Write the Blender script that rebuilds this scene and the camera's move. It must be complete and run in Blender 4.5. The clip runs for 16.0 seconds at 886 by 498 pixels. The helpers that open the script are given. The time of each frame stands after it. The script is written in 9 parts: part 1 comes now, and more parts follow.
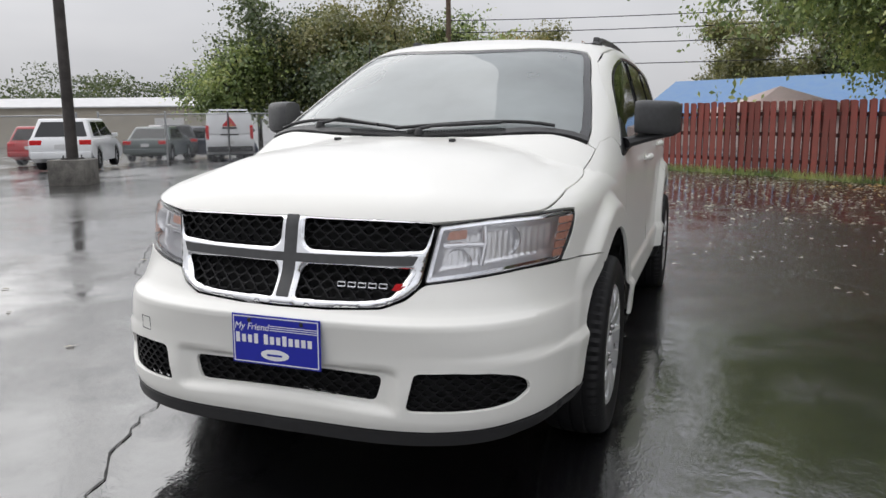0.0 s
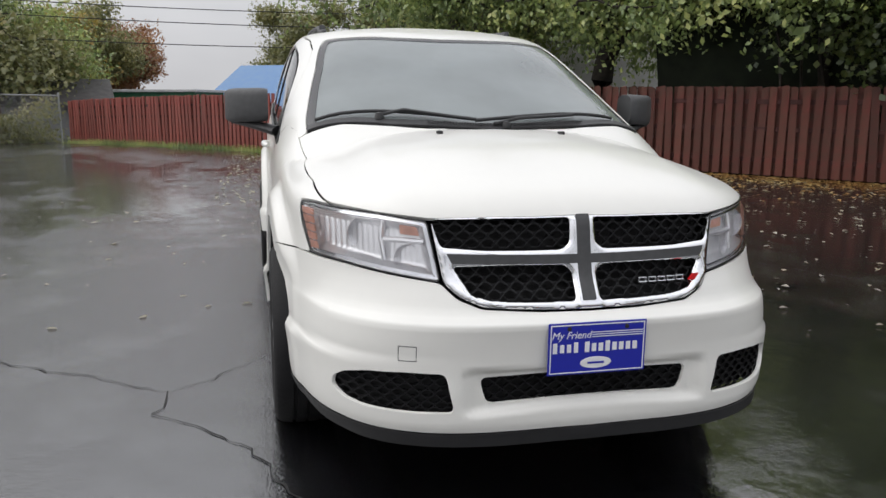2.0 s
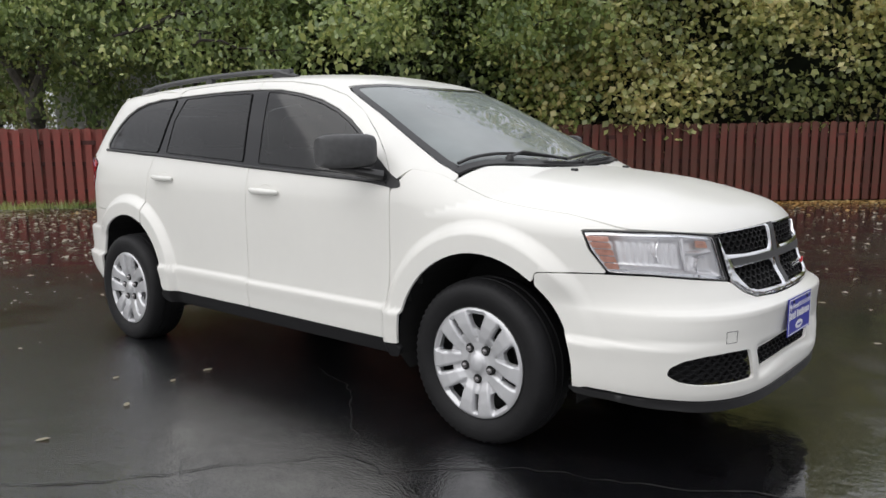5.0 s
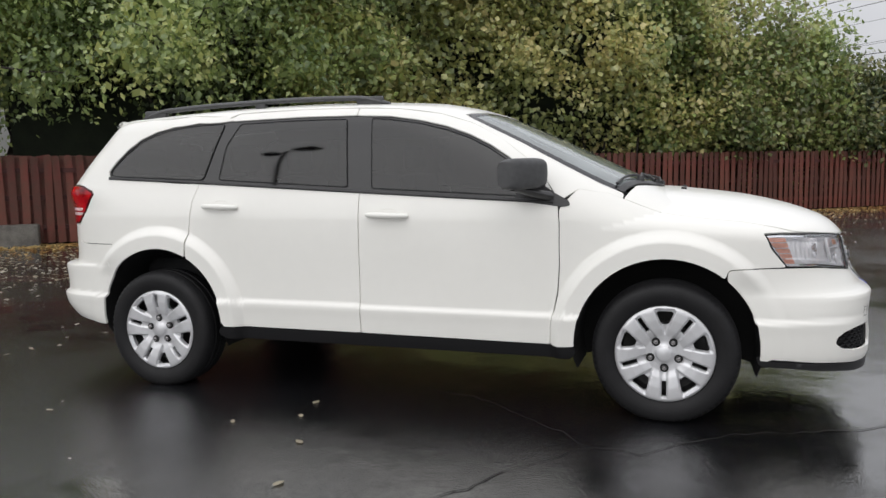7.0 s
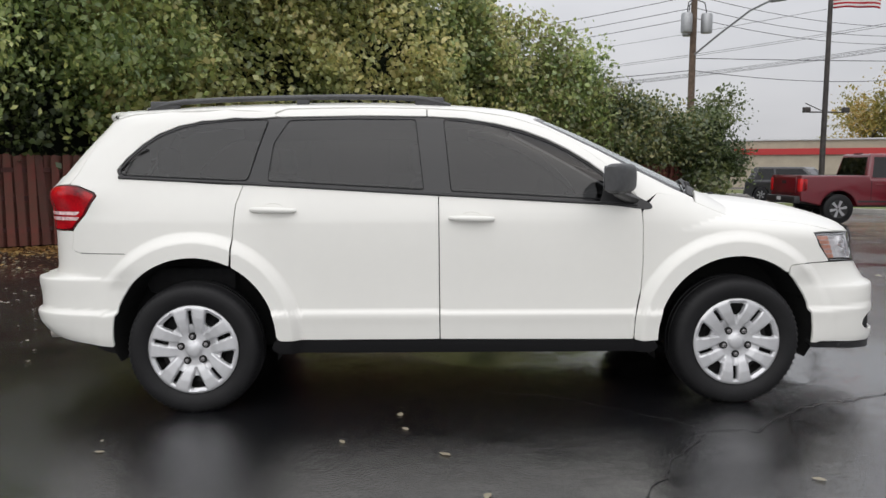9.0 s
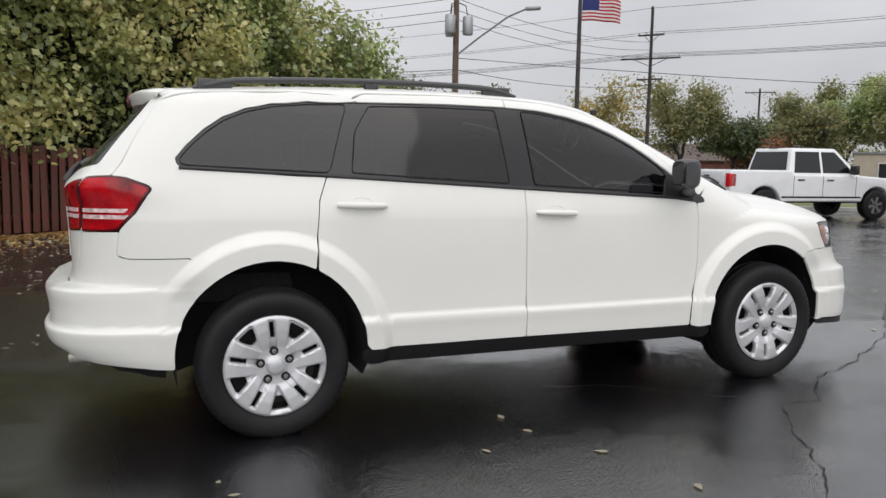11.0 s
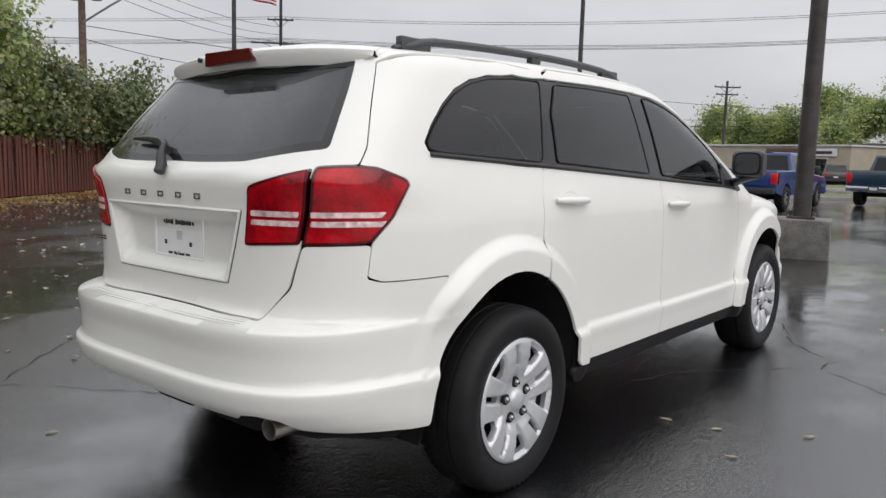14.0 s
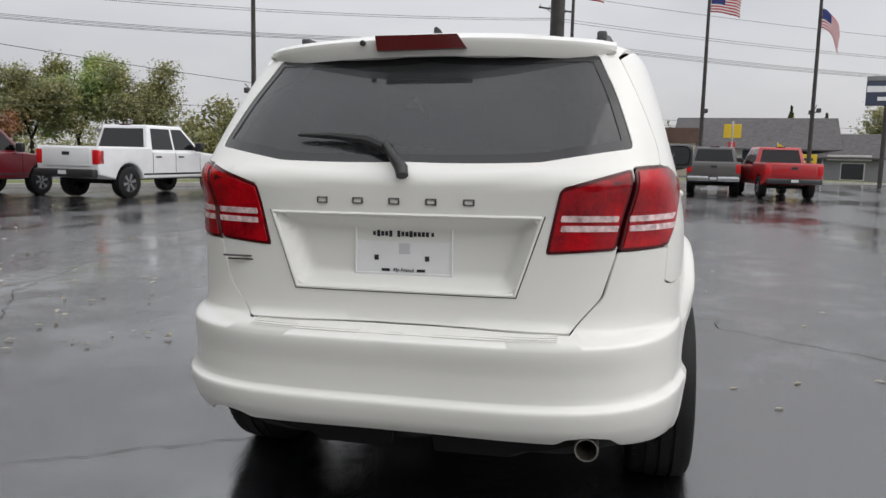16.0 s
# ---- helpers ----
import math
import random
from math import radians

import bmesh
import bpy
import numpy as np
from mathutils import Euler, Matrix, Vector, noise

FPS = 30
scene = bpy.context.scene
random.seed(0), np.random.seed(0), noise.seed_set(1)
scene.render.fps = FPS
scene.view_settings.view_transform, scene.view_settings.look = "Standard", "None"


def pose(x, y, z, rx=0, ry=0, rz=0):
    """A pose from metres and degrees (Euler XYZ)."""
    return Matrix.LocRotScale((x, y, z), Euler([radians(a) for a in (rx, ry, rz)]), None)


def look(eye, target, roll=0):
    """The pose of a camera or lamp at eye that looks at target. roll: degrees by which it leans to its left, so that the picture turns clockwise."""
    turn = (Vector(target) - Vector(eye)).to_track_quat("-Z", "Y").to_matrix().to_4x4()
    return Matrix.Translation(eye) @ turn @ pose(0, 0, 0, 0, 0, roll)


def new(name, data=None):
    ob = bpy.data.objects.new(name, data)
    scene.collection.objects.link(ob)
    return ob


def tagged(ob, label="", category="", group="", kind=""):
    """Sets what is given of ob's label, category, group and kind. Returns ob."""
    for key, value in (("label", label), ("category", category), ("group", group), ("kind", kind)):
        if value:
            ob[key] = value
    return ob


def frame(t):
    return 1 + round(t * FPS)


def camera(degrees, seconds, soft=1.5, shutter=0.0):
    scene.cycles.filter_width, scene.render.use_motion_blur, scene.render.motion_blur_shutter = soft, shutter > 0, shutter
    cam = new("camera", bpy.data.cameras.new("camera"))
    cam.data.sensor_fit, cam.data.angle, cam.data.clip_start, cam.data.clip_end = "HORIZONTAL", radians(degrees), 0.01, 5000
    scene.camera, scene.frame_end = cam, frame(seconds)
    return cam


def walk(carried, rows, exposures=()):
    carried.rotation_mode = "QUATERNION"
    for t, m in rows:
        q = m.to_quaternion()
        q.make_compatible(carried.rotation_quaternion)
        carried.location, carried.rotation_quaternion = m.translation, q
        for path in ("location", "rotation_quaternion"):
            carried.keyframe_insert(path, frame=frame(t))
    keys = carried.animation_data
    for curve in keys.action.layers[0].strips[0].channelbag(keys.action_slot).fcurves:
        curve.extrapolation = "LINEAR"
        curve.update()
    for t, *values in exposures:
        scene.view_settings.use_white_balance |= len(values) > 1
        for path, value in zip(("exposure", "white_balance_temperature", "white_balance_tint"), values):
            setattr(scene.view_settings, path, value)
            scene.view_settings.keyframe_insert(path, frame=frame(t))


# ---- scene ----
cam = camera(60.2, 16.0)
METRES, EYE, TILT, LEAN, TURN, OX, OY = 15.31, 1.187, 0.0, 0.0, 109.6, 4.384, 1.243
ROWS = [
    (0.0, 0.0, 0.0, 0.0, -0.1, -9.56, 0.62),
    (0.5, -0.0339, 0.0079, 0.0008, -8.1, -10.5, 0.16),
    (1.0, -0.0678, 0.0183, 0.0016, -16.58, -10.97, -0.12),
    (1.5, -0.1013, 0.0302, 0.0023, -25.16, -11.04, -0.16),
    (2.0, -0.134, 0.046, 0.0031, -33.3, -10.96, -0.01),
    (2.5, -0.1628, 0.0627, 0.0023, -40.68, -10.69, 0.1),
    (3.0, -0.1855, 0.0809, 0.0025, -46.87, -10.35, 0.1),
    (3.5, -0.2027, 0.0924, 0.0038, -52.3, -10.0, 0.02),
    (6.0, -0.2854, 0.2322, 0.0065, -80.53, -7.42, 1.25),
    (6.5, -0.2943, 0.268, 0.0057, -86.22, -6.88, 1.15),
    (7.0, -0.2994, 0.304, 0.006, -91.91, -6.48, 0.93),
    (7.5, -0.2963, 0.3369, 0.0058, -97.5, -6.23, 0.7),
    (8.0, -0.292, 0.3688, 0.0057, -102.66, -6.11, 0.5),
    (8.5, -0.2837, 0.3954, 0.0056, -107.1, -6.07, 0.21),
    (11.0, -0.2047, 0.514, 0.0043, -130.75, -6.46, -0.91),
    (11.5, -0.1751, 0.5378, 0.0041, -136.62, -6.63, -0.85),
    (12.0, -0.1417, 0.5524, 0.0026, -142.06, -6.73, -0.87),
    (12.5, -0.1099, 0.564, 0.0022, -146.8, -6.85, -0.96),
    (13.0, -0.0839, 0.5703, 0.0017, -150.98, -6.91, -1.2),
    (13.5, -0.0676, 0.5752, 0.0023, -155.08, -6.9, -1.48),
    (14.0, -0.0473, 0.5814, 0.0015, -159.78, -6.95, -1.65),
    (14.5, -0.0156, 0.5849, 0.0003, -165.5, -6.96, -1.53),
    (15.0, 0.0183, 0.5906, 0.0009, -172.29, -7.09, -1.47),
    (15.5, 0.0493, 0.589, 0.0003, -179.31, -7.13, -1.32),
    (16.0, 0.0804, 0.5874, 0.0004, -186.49, -7.1, -1.32),
]
walk(cam, [(t, pose(OX, OY, EYE, TILT, LEAN, TURN) @ pose(METRES * x, METRES * y, METRES * z, 90 + pitch, roll, yaw)) for t, x, y, z, yaw, pitch, roll in ROWS])

# ---- light ----
world = bpy.data.worlds.new("overcast_sky")
scene.world = world
world.use_nodes = True
wn = world.node_tree.nodes
wl = world.node_tree.links
sky = wn.new("ShaderNodeTexSky")
sky.sky_type = 'NISHITA'
sky.sun_disc = False
sky.sun_elevation = radians(50)
sky.sun_rotation = radians(150)
sky.air_density, sky.dust_density, sky.ozone_density = 1.0, 4.0, 1.0
# a closed grey cloud deck lies over the clear sky
cloud = wn.new("ShaderNodeTexNoise")
cloud.inputs["Scale"].default_value = 2.4
cloud.inputs["Detail"].default_value = 4.0
tc = wn.new("ShaderNodeTexCoord")
mp = wn.new("ShaderNodeMapping")
mp.inputs["Scale"].default_value = (1.0, 1.0, 3.0)
wl.new(tc.outputs["Generated"], mp.inputs["Vector"])
wl.new(mp.outputs["Vector"], cloud.inputs["Vector"])
ramp = wn.new("ShaderNodeValToRGB")
ramp.color_ramp.elements[0].position, ramp.color_ramp.elements[1].position = 0.3, 0.75
ramp.color_ramp.elements[0].color = (4.70, 4.76, 5.04, 1)
ramp.color_ramp.elements[1].color = (6.36, 6.34, 6.52, 1)
wl.new(cloud.outputs["Fac"], ramp.inputs["Fac"])
mix = wn.new("ShaderNodeMixRGB")
mix.inputs["Fac"].default_value = 0.94
wl.new(sky.outputs["Color"], mix.inputs["Color1"])
wl.new(ramp.outputs["Color"], mix.inputs["Color2"])
# an overcast sky is about three times as bright overhead as at the horizon
sep = wn.new("ShaderNodeSeparateXYZ")
wl.new(tc.outputs["Generated"], sep.inputs[0])
up_z = wn.new("ShaderNodeMath")
up_z.operation = 'MULTIPLY_ADD'
up_z.use_clamp = False
up_z.inputs[1].default_value = 1.75
up_z.inputs[2].default_value = 1.0
clampz = wn.new("ShaderNodeMath")
clampz.operation = 'MAXIMUM'
clampz.inputs[1].default_value = 0.0
wl.new(sep.outputs["Z"], clampz.inputs[0])
wl.new(clampz.outputs[0], up_z.inputs[0])
lum = wn.new("ShaderNodeVectorMath")
lum.operation = 'SCALE'
wl.new(mix.outputs["Color"], lum.inputs[0])
wl.new(up_z.outputs[0], lum.inputs["Scale"])
bg = wn["Background"]
bg.inputs["Strength"].default_value = 0.1
wl.new(lum.outputs[0], bg.inputs["Color"])
sun = new("sun", bpy.data.lights.new("sun", 'SUN'))
sun.data.energy = 1.0
sun.data.angle = radians(70)
sun.data.color = (1.0, 0.98, 0.95)
sun.matrix_world = look((-16, -40, 36), (0, 0, 0))

# ---- materials ----


def material(name, colour, rough=0.5, metal=0.0, vary=0.0, scale=8.0, bump=0.0, bscale=60.0, coat=0.0, rand=0.0, spec=0.5, colour2=None, rvary=0.0, detail=5.0):
    """A Principled material with noise variation at two scales, optional bump and per-object spread."""
    m = bpy.data.materials.new(name)
    m.use_nodes = True
    n, l = m.node_tree.nodes, m.node_tree.links
    b = n["Principled BSDF"]
    b.inputs["Roughness"].default_value = rough
    b.inputs["Metallic"].default_value = metal
    b.inputs["Coat Weight"].default_value = coat
    b.inputs["Coat Roughness"].default_value = 0.04
    b.inputs["Specular IOR Level"].default_value = spec
    c1 = (*colour, 1)
    tcn = n.new("ShaderNodeTexCoord")
    src = None
    if vary or colour2:
        big = n.new("ShaderNodeTexNoise")
        big.inputs["Scale"].default_value = scale
        big.inputs["Detail"].default_value = detail
        l.new(tcn.outputs["Object"], big.inputs["Vector"])
        fine = n.new("ShaderNodeTexNoise")
        fine.inputs["Scale"].default_value = scale * 9
        fine.inputs["Detail"].default_value = 3
        l.new(tcn.outputs["Object"], fine.inputs["Vector"])
        add = n.new("ShaderNodeMath")
        add.operation = 'MULTIPLY_ADD'
        add.inputs[1].default_value = 0.4
        l.new(fine.outputs["Fac"], add.inputs[0])
        l.new(big.outputs["Fac"], add.inputs[2])
        rp = n.new("ShaderNodeValToRGB")
        rp.color_ramp.elements[0].position, rp.color_ramp.elements[1].position = 0.45, 0.95
        c2 = (*colour2, 1) if colour2 else tuple(max(0.0, c * (1 - vary)) for c in colour) + (1,)
        c0 = c1 if colour2 else tuple(min(1.0, c * (1 + vary * 0.6)) for c in colour) + (1,)
        rp.color_ramp.elements[0].color, rp.color_ramp.elements[1].color = c0, c2
        l.new(add.outputs[0], rp.inputs["Fac"])
        src = rp.outputs["Color"]
        if rvary:
            mr = n.new("ShaderNodeMapRange")
            mr.inputs["From Min"].default_value, mr.inputs["From Max"].default_value = 0.4, 1.0
            mr.inputs["To Min"].default_value, mr.inputs["To Max"].default_value = max(0.02, rough - rvary), min(1.0, rough + rvary)
            l.new(add.outputs[0], mr.inputs["Value"])
            l.new(mr.outputs[0], b.inputs["Roughness"])
    if rand:
        oi = n.new("ShaderNodeObjectInfo")
        hs = n.new("ShaderNodeHueSaturation")
        mr2 = n.new("ShaderNodeMapRange")
        mr2.inputs["To Min"].default_value, mr2.inputs["To Max"].default_value = 1 - rand, 1 + rand
        l.new(oi.outputs["Random"], mr2.inputs["Value"])
        l.new(mr2.outputs[0], hs.inputs["Value"])
        if src:
            l.new(src, hs.inputs["Color"])
        else:
            hs.inputs["Color"].default_value = c1
        src = hs.outputs["Color"]
    if src:
        l.new(src, b.inputs["Base Color"])
    else:
        b.inputs["Base Color"].default_value = c1
    if bump:
        bn = n.new("ShaderNodeTexNoise")
        bn.inputs["Scale"].default_value = bscale
        bn.inputs["Detail"].default_value = 4
        l.new(tcn.outputs["Object"], bn.inputs["Vector"])
        bp = n.new("ShaderNodeBump")
        bp.inputs["Strength"].default_value = bump
        bp.inputs["Distance"].default_value = 0.01
        l.new(bn.outputs["Fac"], bp.inputs["Height"])
        l.new(bp.outputs["Normal"], b.inputs["Normal"])
    return m


def glass(name, tint, rough=0.0, haze=0.0, haze_colour=(0.5, 0.55, 0.56), drops=0.0, gloss=1.5):
    """Window glass: a tinted see-through pane with a mirror-like surface, and a pale diffuse layer where haze is set.
    """
    m = bpy.data.materials.new(name)
    m.use_nodes = True
    n, l = m.node_tree.nodes, m.node_tree.links
    n.remove(n["Principled BSDF"])
    out = n["Material Output"]
    tr = n.new("ShaderNodeBsdfTransparent")
    tr.inputs["Color"].default_value = (*tint, 1)
    gl = n.new("ShaderNodeBsdfGlossy")
    gl.inputs["Roughness"].default_value = rough
    gl.inputs["Color"].default_value = (1, 1, 1, 1)
    fr = n.new("ShaderNodeFresnel")
    fr.inputs["IOR"].default_value = gloss
    mx = n.new("ShaderNodeMixShader")
    base = tr.outputs[0]
    if haze:
        df = n.new("ShaderNodeBsdfDiffuse")
        df.inputs["Color"].default_value = (*haze_colour, 1)
        hx = n.new("ShaderNodeMixShader")
        tcn = n.new("ShaderNodeTexCoord")
        nz = n.new("ShaderNodeTexNoise")
        nz.inputs["Scale"].default_value = 1.7
        nz.inputs["Detail"].default_value = 4
        l.new(tcn.outputs["Object"], nz.inputs["Vector"])
        mr = n.new("ShaderNodeMapRange")
        mr.inputs["From Min"].default_value, mr.inputs["From Max"].default_value = 0.3, 0.75
        mr.inputs["To Min"].default_value, mr.inputs["To Max"].default_value = haze * 0.75, haze * 1.15
        l.new(nz.outputs["Fac"], mr.inputs["Value"])
        l.new(mr.outputs[0], hx.inputs[0])
        l.new(tr.outputs[0], hx.inputs[1])
        l.new(df.outputs[0], hx.inputs[2])
        base = hx.outputs[0]
    if drops:
        tcd = n.new("ShaderNodeTexCoord")
        vo = n.new("ShaderNodeTexVoronoi")
        vo.inputs["Scale"].default_value = 90
        l.new(tcd.outputs["Object"], vo.inputs["Vector"])
        mr3 = n.new("ShaderNodeMapRange")
        mr3.inputs["From Min"].default_value, mr3.inputs["From Max"].default_value = 0.12, 0.32
        mr3.inputs["To Min"].default_value, mr3.inputs["To Max"].default_value = 1.0, 0.0
        l.new(vo.outputs["Distance"], mr3.inputs["Value"])
        bp = n.new("ShaderNodeBump")
        bp.inputs["Strength"].default_value = drops
        bp.inputs["Distance"].default_value = 0.002
        l.new(mr3.outputs[0], bp.inputs["Height"])
        l.new(bp.outputs["Normal"], gl.inputs["Normal"])
    l.new(fr.outputs[0], mx.inputs[0])
    l.new(base, mx.inputs[1])
    l.new(gl.outputs[0], mx.inputs[2])
    l.new(mx.outputs[0], out.inputs["Surface"])
    return m


def lens(name, colour, rough=0.05, trans=0.85, colour2=None, scale=8.0):
    """Coloured lamp plastic."""
    m = material(name, colour, rough, vary=0.1 if colour2 else 0.0, colour2=colour2, scale=scale)
    b = m.node_tree.nodes["Principled BSDF"]
    b.inputs["Transmission Weight"].default_value = trans
    b.inputs["IOR"].default_value = 1.45
    return m


M_PAINT = material("white_car_paint", (0.76, 0.755, 0.715), 0.30, vary=0.02, scale=2.0, coat=0.35, spec=0.45)
M_BLACK = material("black_plastic", (0.022, 0.022, 0.023), 0.45, vary=0.25, scale=30, bump=0.08, bscale=400)
M_GLOSSBLACK = material("gloss_black_trim", (0.015, 0.015, 0.016), 0.15)
# near-black for underparts, joints and hollows; puts the hollows' shade into the colour
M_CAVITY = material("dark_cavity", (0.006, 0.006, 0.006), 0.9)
M_GREY = material("dark_grey_plastic", (0.055, 0.056, 0.058), 0.5, vary=0.2, scale=40, bump=0.1, bscale=500)
M_CHROME = material("chrome", (0.80, 0.81, 0.83), 0.07, 1.0, vary=0.05, scale=12)
M_CHIN = material("black_chin_plastic", (0.010, 0.010, 0.011), 0.5, vary=0.25, scale=30, bump=0.08, bscale=400)
M_PILLAR = material("gloss_black_pillar", (0.008, 0.008, 0.009), 0.05, spec=0.55)
M_RUBBER = material("tyre_rubber", (0.008, 0.008, 0.009), 0.6, vary=0.35, scale=14, bump=0.15, bscale=120, spec=0.3)
M_SILVER = material("silver_wheel_paint", (0.58, 0.585, 0.60), 0.30, 0.45, vary=0.07, scale=9, coat=0.3)
M_STEEL = material("dark_steel", (0.05, 0.05, 0.05), 0.55, 0.6, vary=0.4, scale=25)
M_TINT = glass("tinted_glass", (0.10, 0.105, 0.11), 0.045, 0.0, gloss=1.55)
M_TINT_REAR = glass("wet_tinted_glass", (0.08, 0.085, 0.09), 0.03, 0.10, (0.30, 0.31, 0.33), drops=0.5, gloss=1.5)
M_SHIELD = glass("grey_layer_windscreen", (0.55, 0.60, 0.60), 0.02, 0.50, (0.42, 0.47, 0.47), gloss=1.5)
M_CLEAR = glass("clear_lamp_lens", (0.97, 0.97, 0.98), 0.02, 0.025, (0.85, 0.86, 0.87), gloss=1.35)
M_RED = lens("red_lamp_lens", (0.62, 0.004, 0.012), 0.05, 0.10, (0.11, 0.001, 0.005), 9.0)
M_DARKRED = lens("dark_red_lens", (0.075, 0.002, 0.005), 0.10, 0.0)
M_AMBER = material("amber_reflector", (0.66, 0.34, 0.25), 0.25, vary=0.25, scale=60)
M_MESH = material("black_mesh_plastic", (0.009, 0.009, 0.010), 0.5, spec=0.22)
M_LAMPWHITE = material("clear_lamp_stripe", (0.80, 0.56, 0.56), 0.12, vary=0.6, scale=45)
M_REFLECTOR = material("lamp_reflector", (0.94, 0.94, 0.95), 0.20, 0.55, vary=0.08, scale=30)
M_SEAT = material("dark_cloth_seat", (0.03, 0.03, 0.032), 0.9, vary=0.3, scale=20)
M_PLATEBLUE = material("blue_plate_enamel", (0.012, 0.02, 0.36), 0.3, vary=0.05, scale=20)
M_WHITE = material("white_enamel", (0.8, 0.8, 0.8), 0.4, vary=0.04, scale=15)
M_BADGERED = material("red_badge_enamel", (0.6, 0.01, 0.015), 0.3)
M_INK = material("black_ink", (0.02, 0.02, 0.025), 0.6)

# ---- mesh helpers ----


def mesh_object(name, verts, faces, mat, smooth=True, parent=None, label=""):
    me = bpy.data.meshes.new(name)
    me.from_pydata([tuple(v) for v in verts], [], [tuple(f) for f in faces])
    me.materials.append(mat)
    if smooth:
        me.polygons.foreach_set("use_smooth", [True] * len(me.polygons))
    me.update()
    ob = new(name, me)
    if parent:
        ob.parent = parent
    if label:
        ob["label"] = label
    return ob


def part(name, bm, mat, parent=None, label="", smooth=False):
    """Links a bmesh as one mesh object under a thing or a part."""
    me = bpy.data.meshes.new(name)
    bmesh.ops.recalc_face_normals(bm, faces=bm.faces)
    bm.to_mesh(me)
    bm.free()
    for mm in (mat if isinstance(mat, (list, tuple)) else [mat]):
        me.materials.append(mm)
    if smooth:
        me.polygons.foreach_set("use_smooth", [True] * len(me.polygons))
        me.set_sharp_from_angle(angle=radians(38))
    ob = new(name, me)
    if parent:
        ob.parent = parent
    if label:
        ob["label"] = label
    return ob


def thing(name, label, category, group="", kind="", m=None):
    e = new(name)
    e.empty_display_size = 0.2
    tagged(e, label, category, group, kind)
    if m is not None:
        e.matrix_world = m
    return e


def box(bm, c, s, bevel=0.0, rot=None, seg=2):
    """A box of size s round c, bevelled, added to bm."""
    r = bmesh.ops.create_cube(bm, size=1.0)
    vs = r["verts"]
    bmesh.ops.scale(bm, vec=s, verts=vs)
    if bevel:
        es = list({e for v in vs for e in v.link_edges})
        out = bmesh.ops.bevel(bm, geom=es, offset=bevel, segments=seg, profile=0.5, affect='EDGES')
        vs = list({v for f in out["faces"] for v in f.verts} | {v for v in vs if v.is_valid})
    if rot is not None:
        bmesh.ops.rotate(bm, cent=(0, 0, 0), matrix=rot, verts=vs)
    bmesh.ops.translate(bm, vec=c, verts=vs)
    return vs


def tube(bm, pts, radius, seg=10, cap=True, flat=1.0):
    """A round bar along points; radius may be a list; flat squashes it in height."""
    pts = [Vector(p) for p in pts]
    rad = radius if isinstance(radius, (list, tuple)) else [radius] * len(pts)
    rings = []
    for i, p in enumerate(pts):
        d = (pts[min(i + 1, len(pts) - 1)] - pts[max(i - 1, 0)]).normalized()
        u = d.cross(Vector((0, 0, 1)))
        u = u.normalized() if u.length > 1e-4 else Vector((1, 0, 0))
        w = u.cross(d).normalized()
        rings.append([bm.verts.new(p + rad[i] * (math.cos(a) * u + flat * math.sin(a) * w)) for a in [2 * math.pi * k / seg for k in range(seg)]])
    for a, b in zip(rings, rings[1:]):
        for k in range(seg):
            bm.faces.new((a[k], a[(k + 1) % seg], b[(k + 1) % seg], b[k]))
    if cap:
        bm.faces.new(list(reversed(rings[0])))
        bm.faces.new(rings[-1])


def revolve(bm, profile, axis="y", seg=48, centre=(0, 0, 0), closed=False):
    """Turns a profile of (radius, along) round an axis."""
    rings = []
    c = Vector(centre)
    for k in range(seg):
        a = 2 * math.pi * k / seg
        ring = []
        for r, h in profile:
            p = {"y": (r * math.cos(a), h, r * math.sin(a)), "z": (r * math.cos(a), r * math.sin(a), h), "x": (h, r * math.cos(a), r * math.sin(a))}[axis]
            ring.append(bm.verts.new(c + Vector(p)))
        rings.append(ring)
    n = len(profile)
    for k in range(seg):
        a, b = rings[k], rings[(k + 1) % seg]
        for i in range(n if closed else n - 1):
            j = (i + 1) % n
            try:
                bm.faces.new((a[i], a[j], b[j], b[i]))
            except ValueError:
                pass
    return rings


def prism(bm, outline, origin, u, v, depth):
    """A flat outline in the plane of u and v, pushed along their normal by depth."""
    o, u, v = Vector(origin), Vector(u), Vector(v)
    w = u.cross(v).normalized() * depth
    a = [bm.verts.new(o + x * u + y * v) for x, y in outline]
    b = [bm.verts.new(o + x * u + y * v + w) for x, y in outline]
    n = len(outline)
    bm.faces.new(list(reversed(a)))
    bm.faces.new(b)
    for i in range(n):
        bm.faces.new((a[i], a[(i + 1) % n], b[(i + 1) % n], b[i]))

# ---- the white crossover: its outer skin as a smooth solid ----
from mathutils.geometry import delaunay_2d_cdt


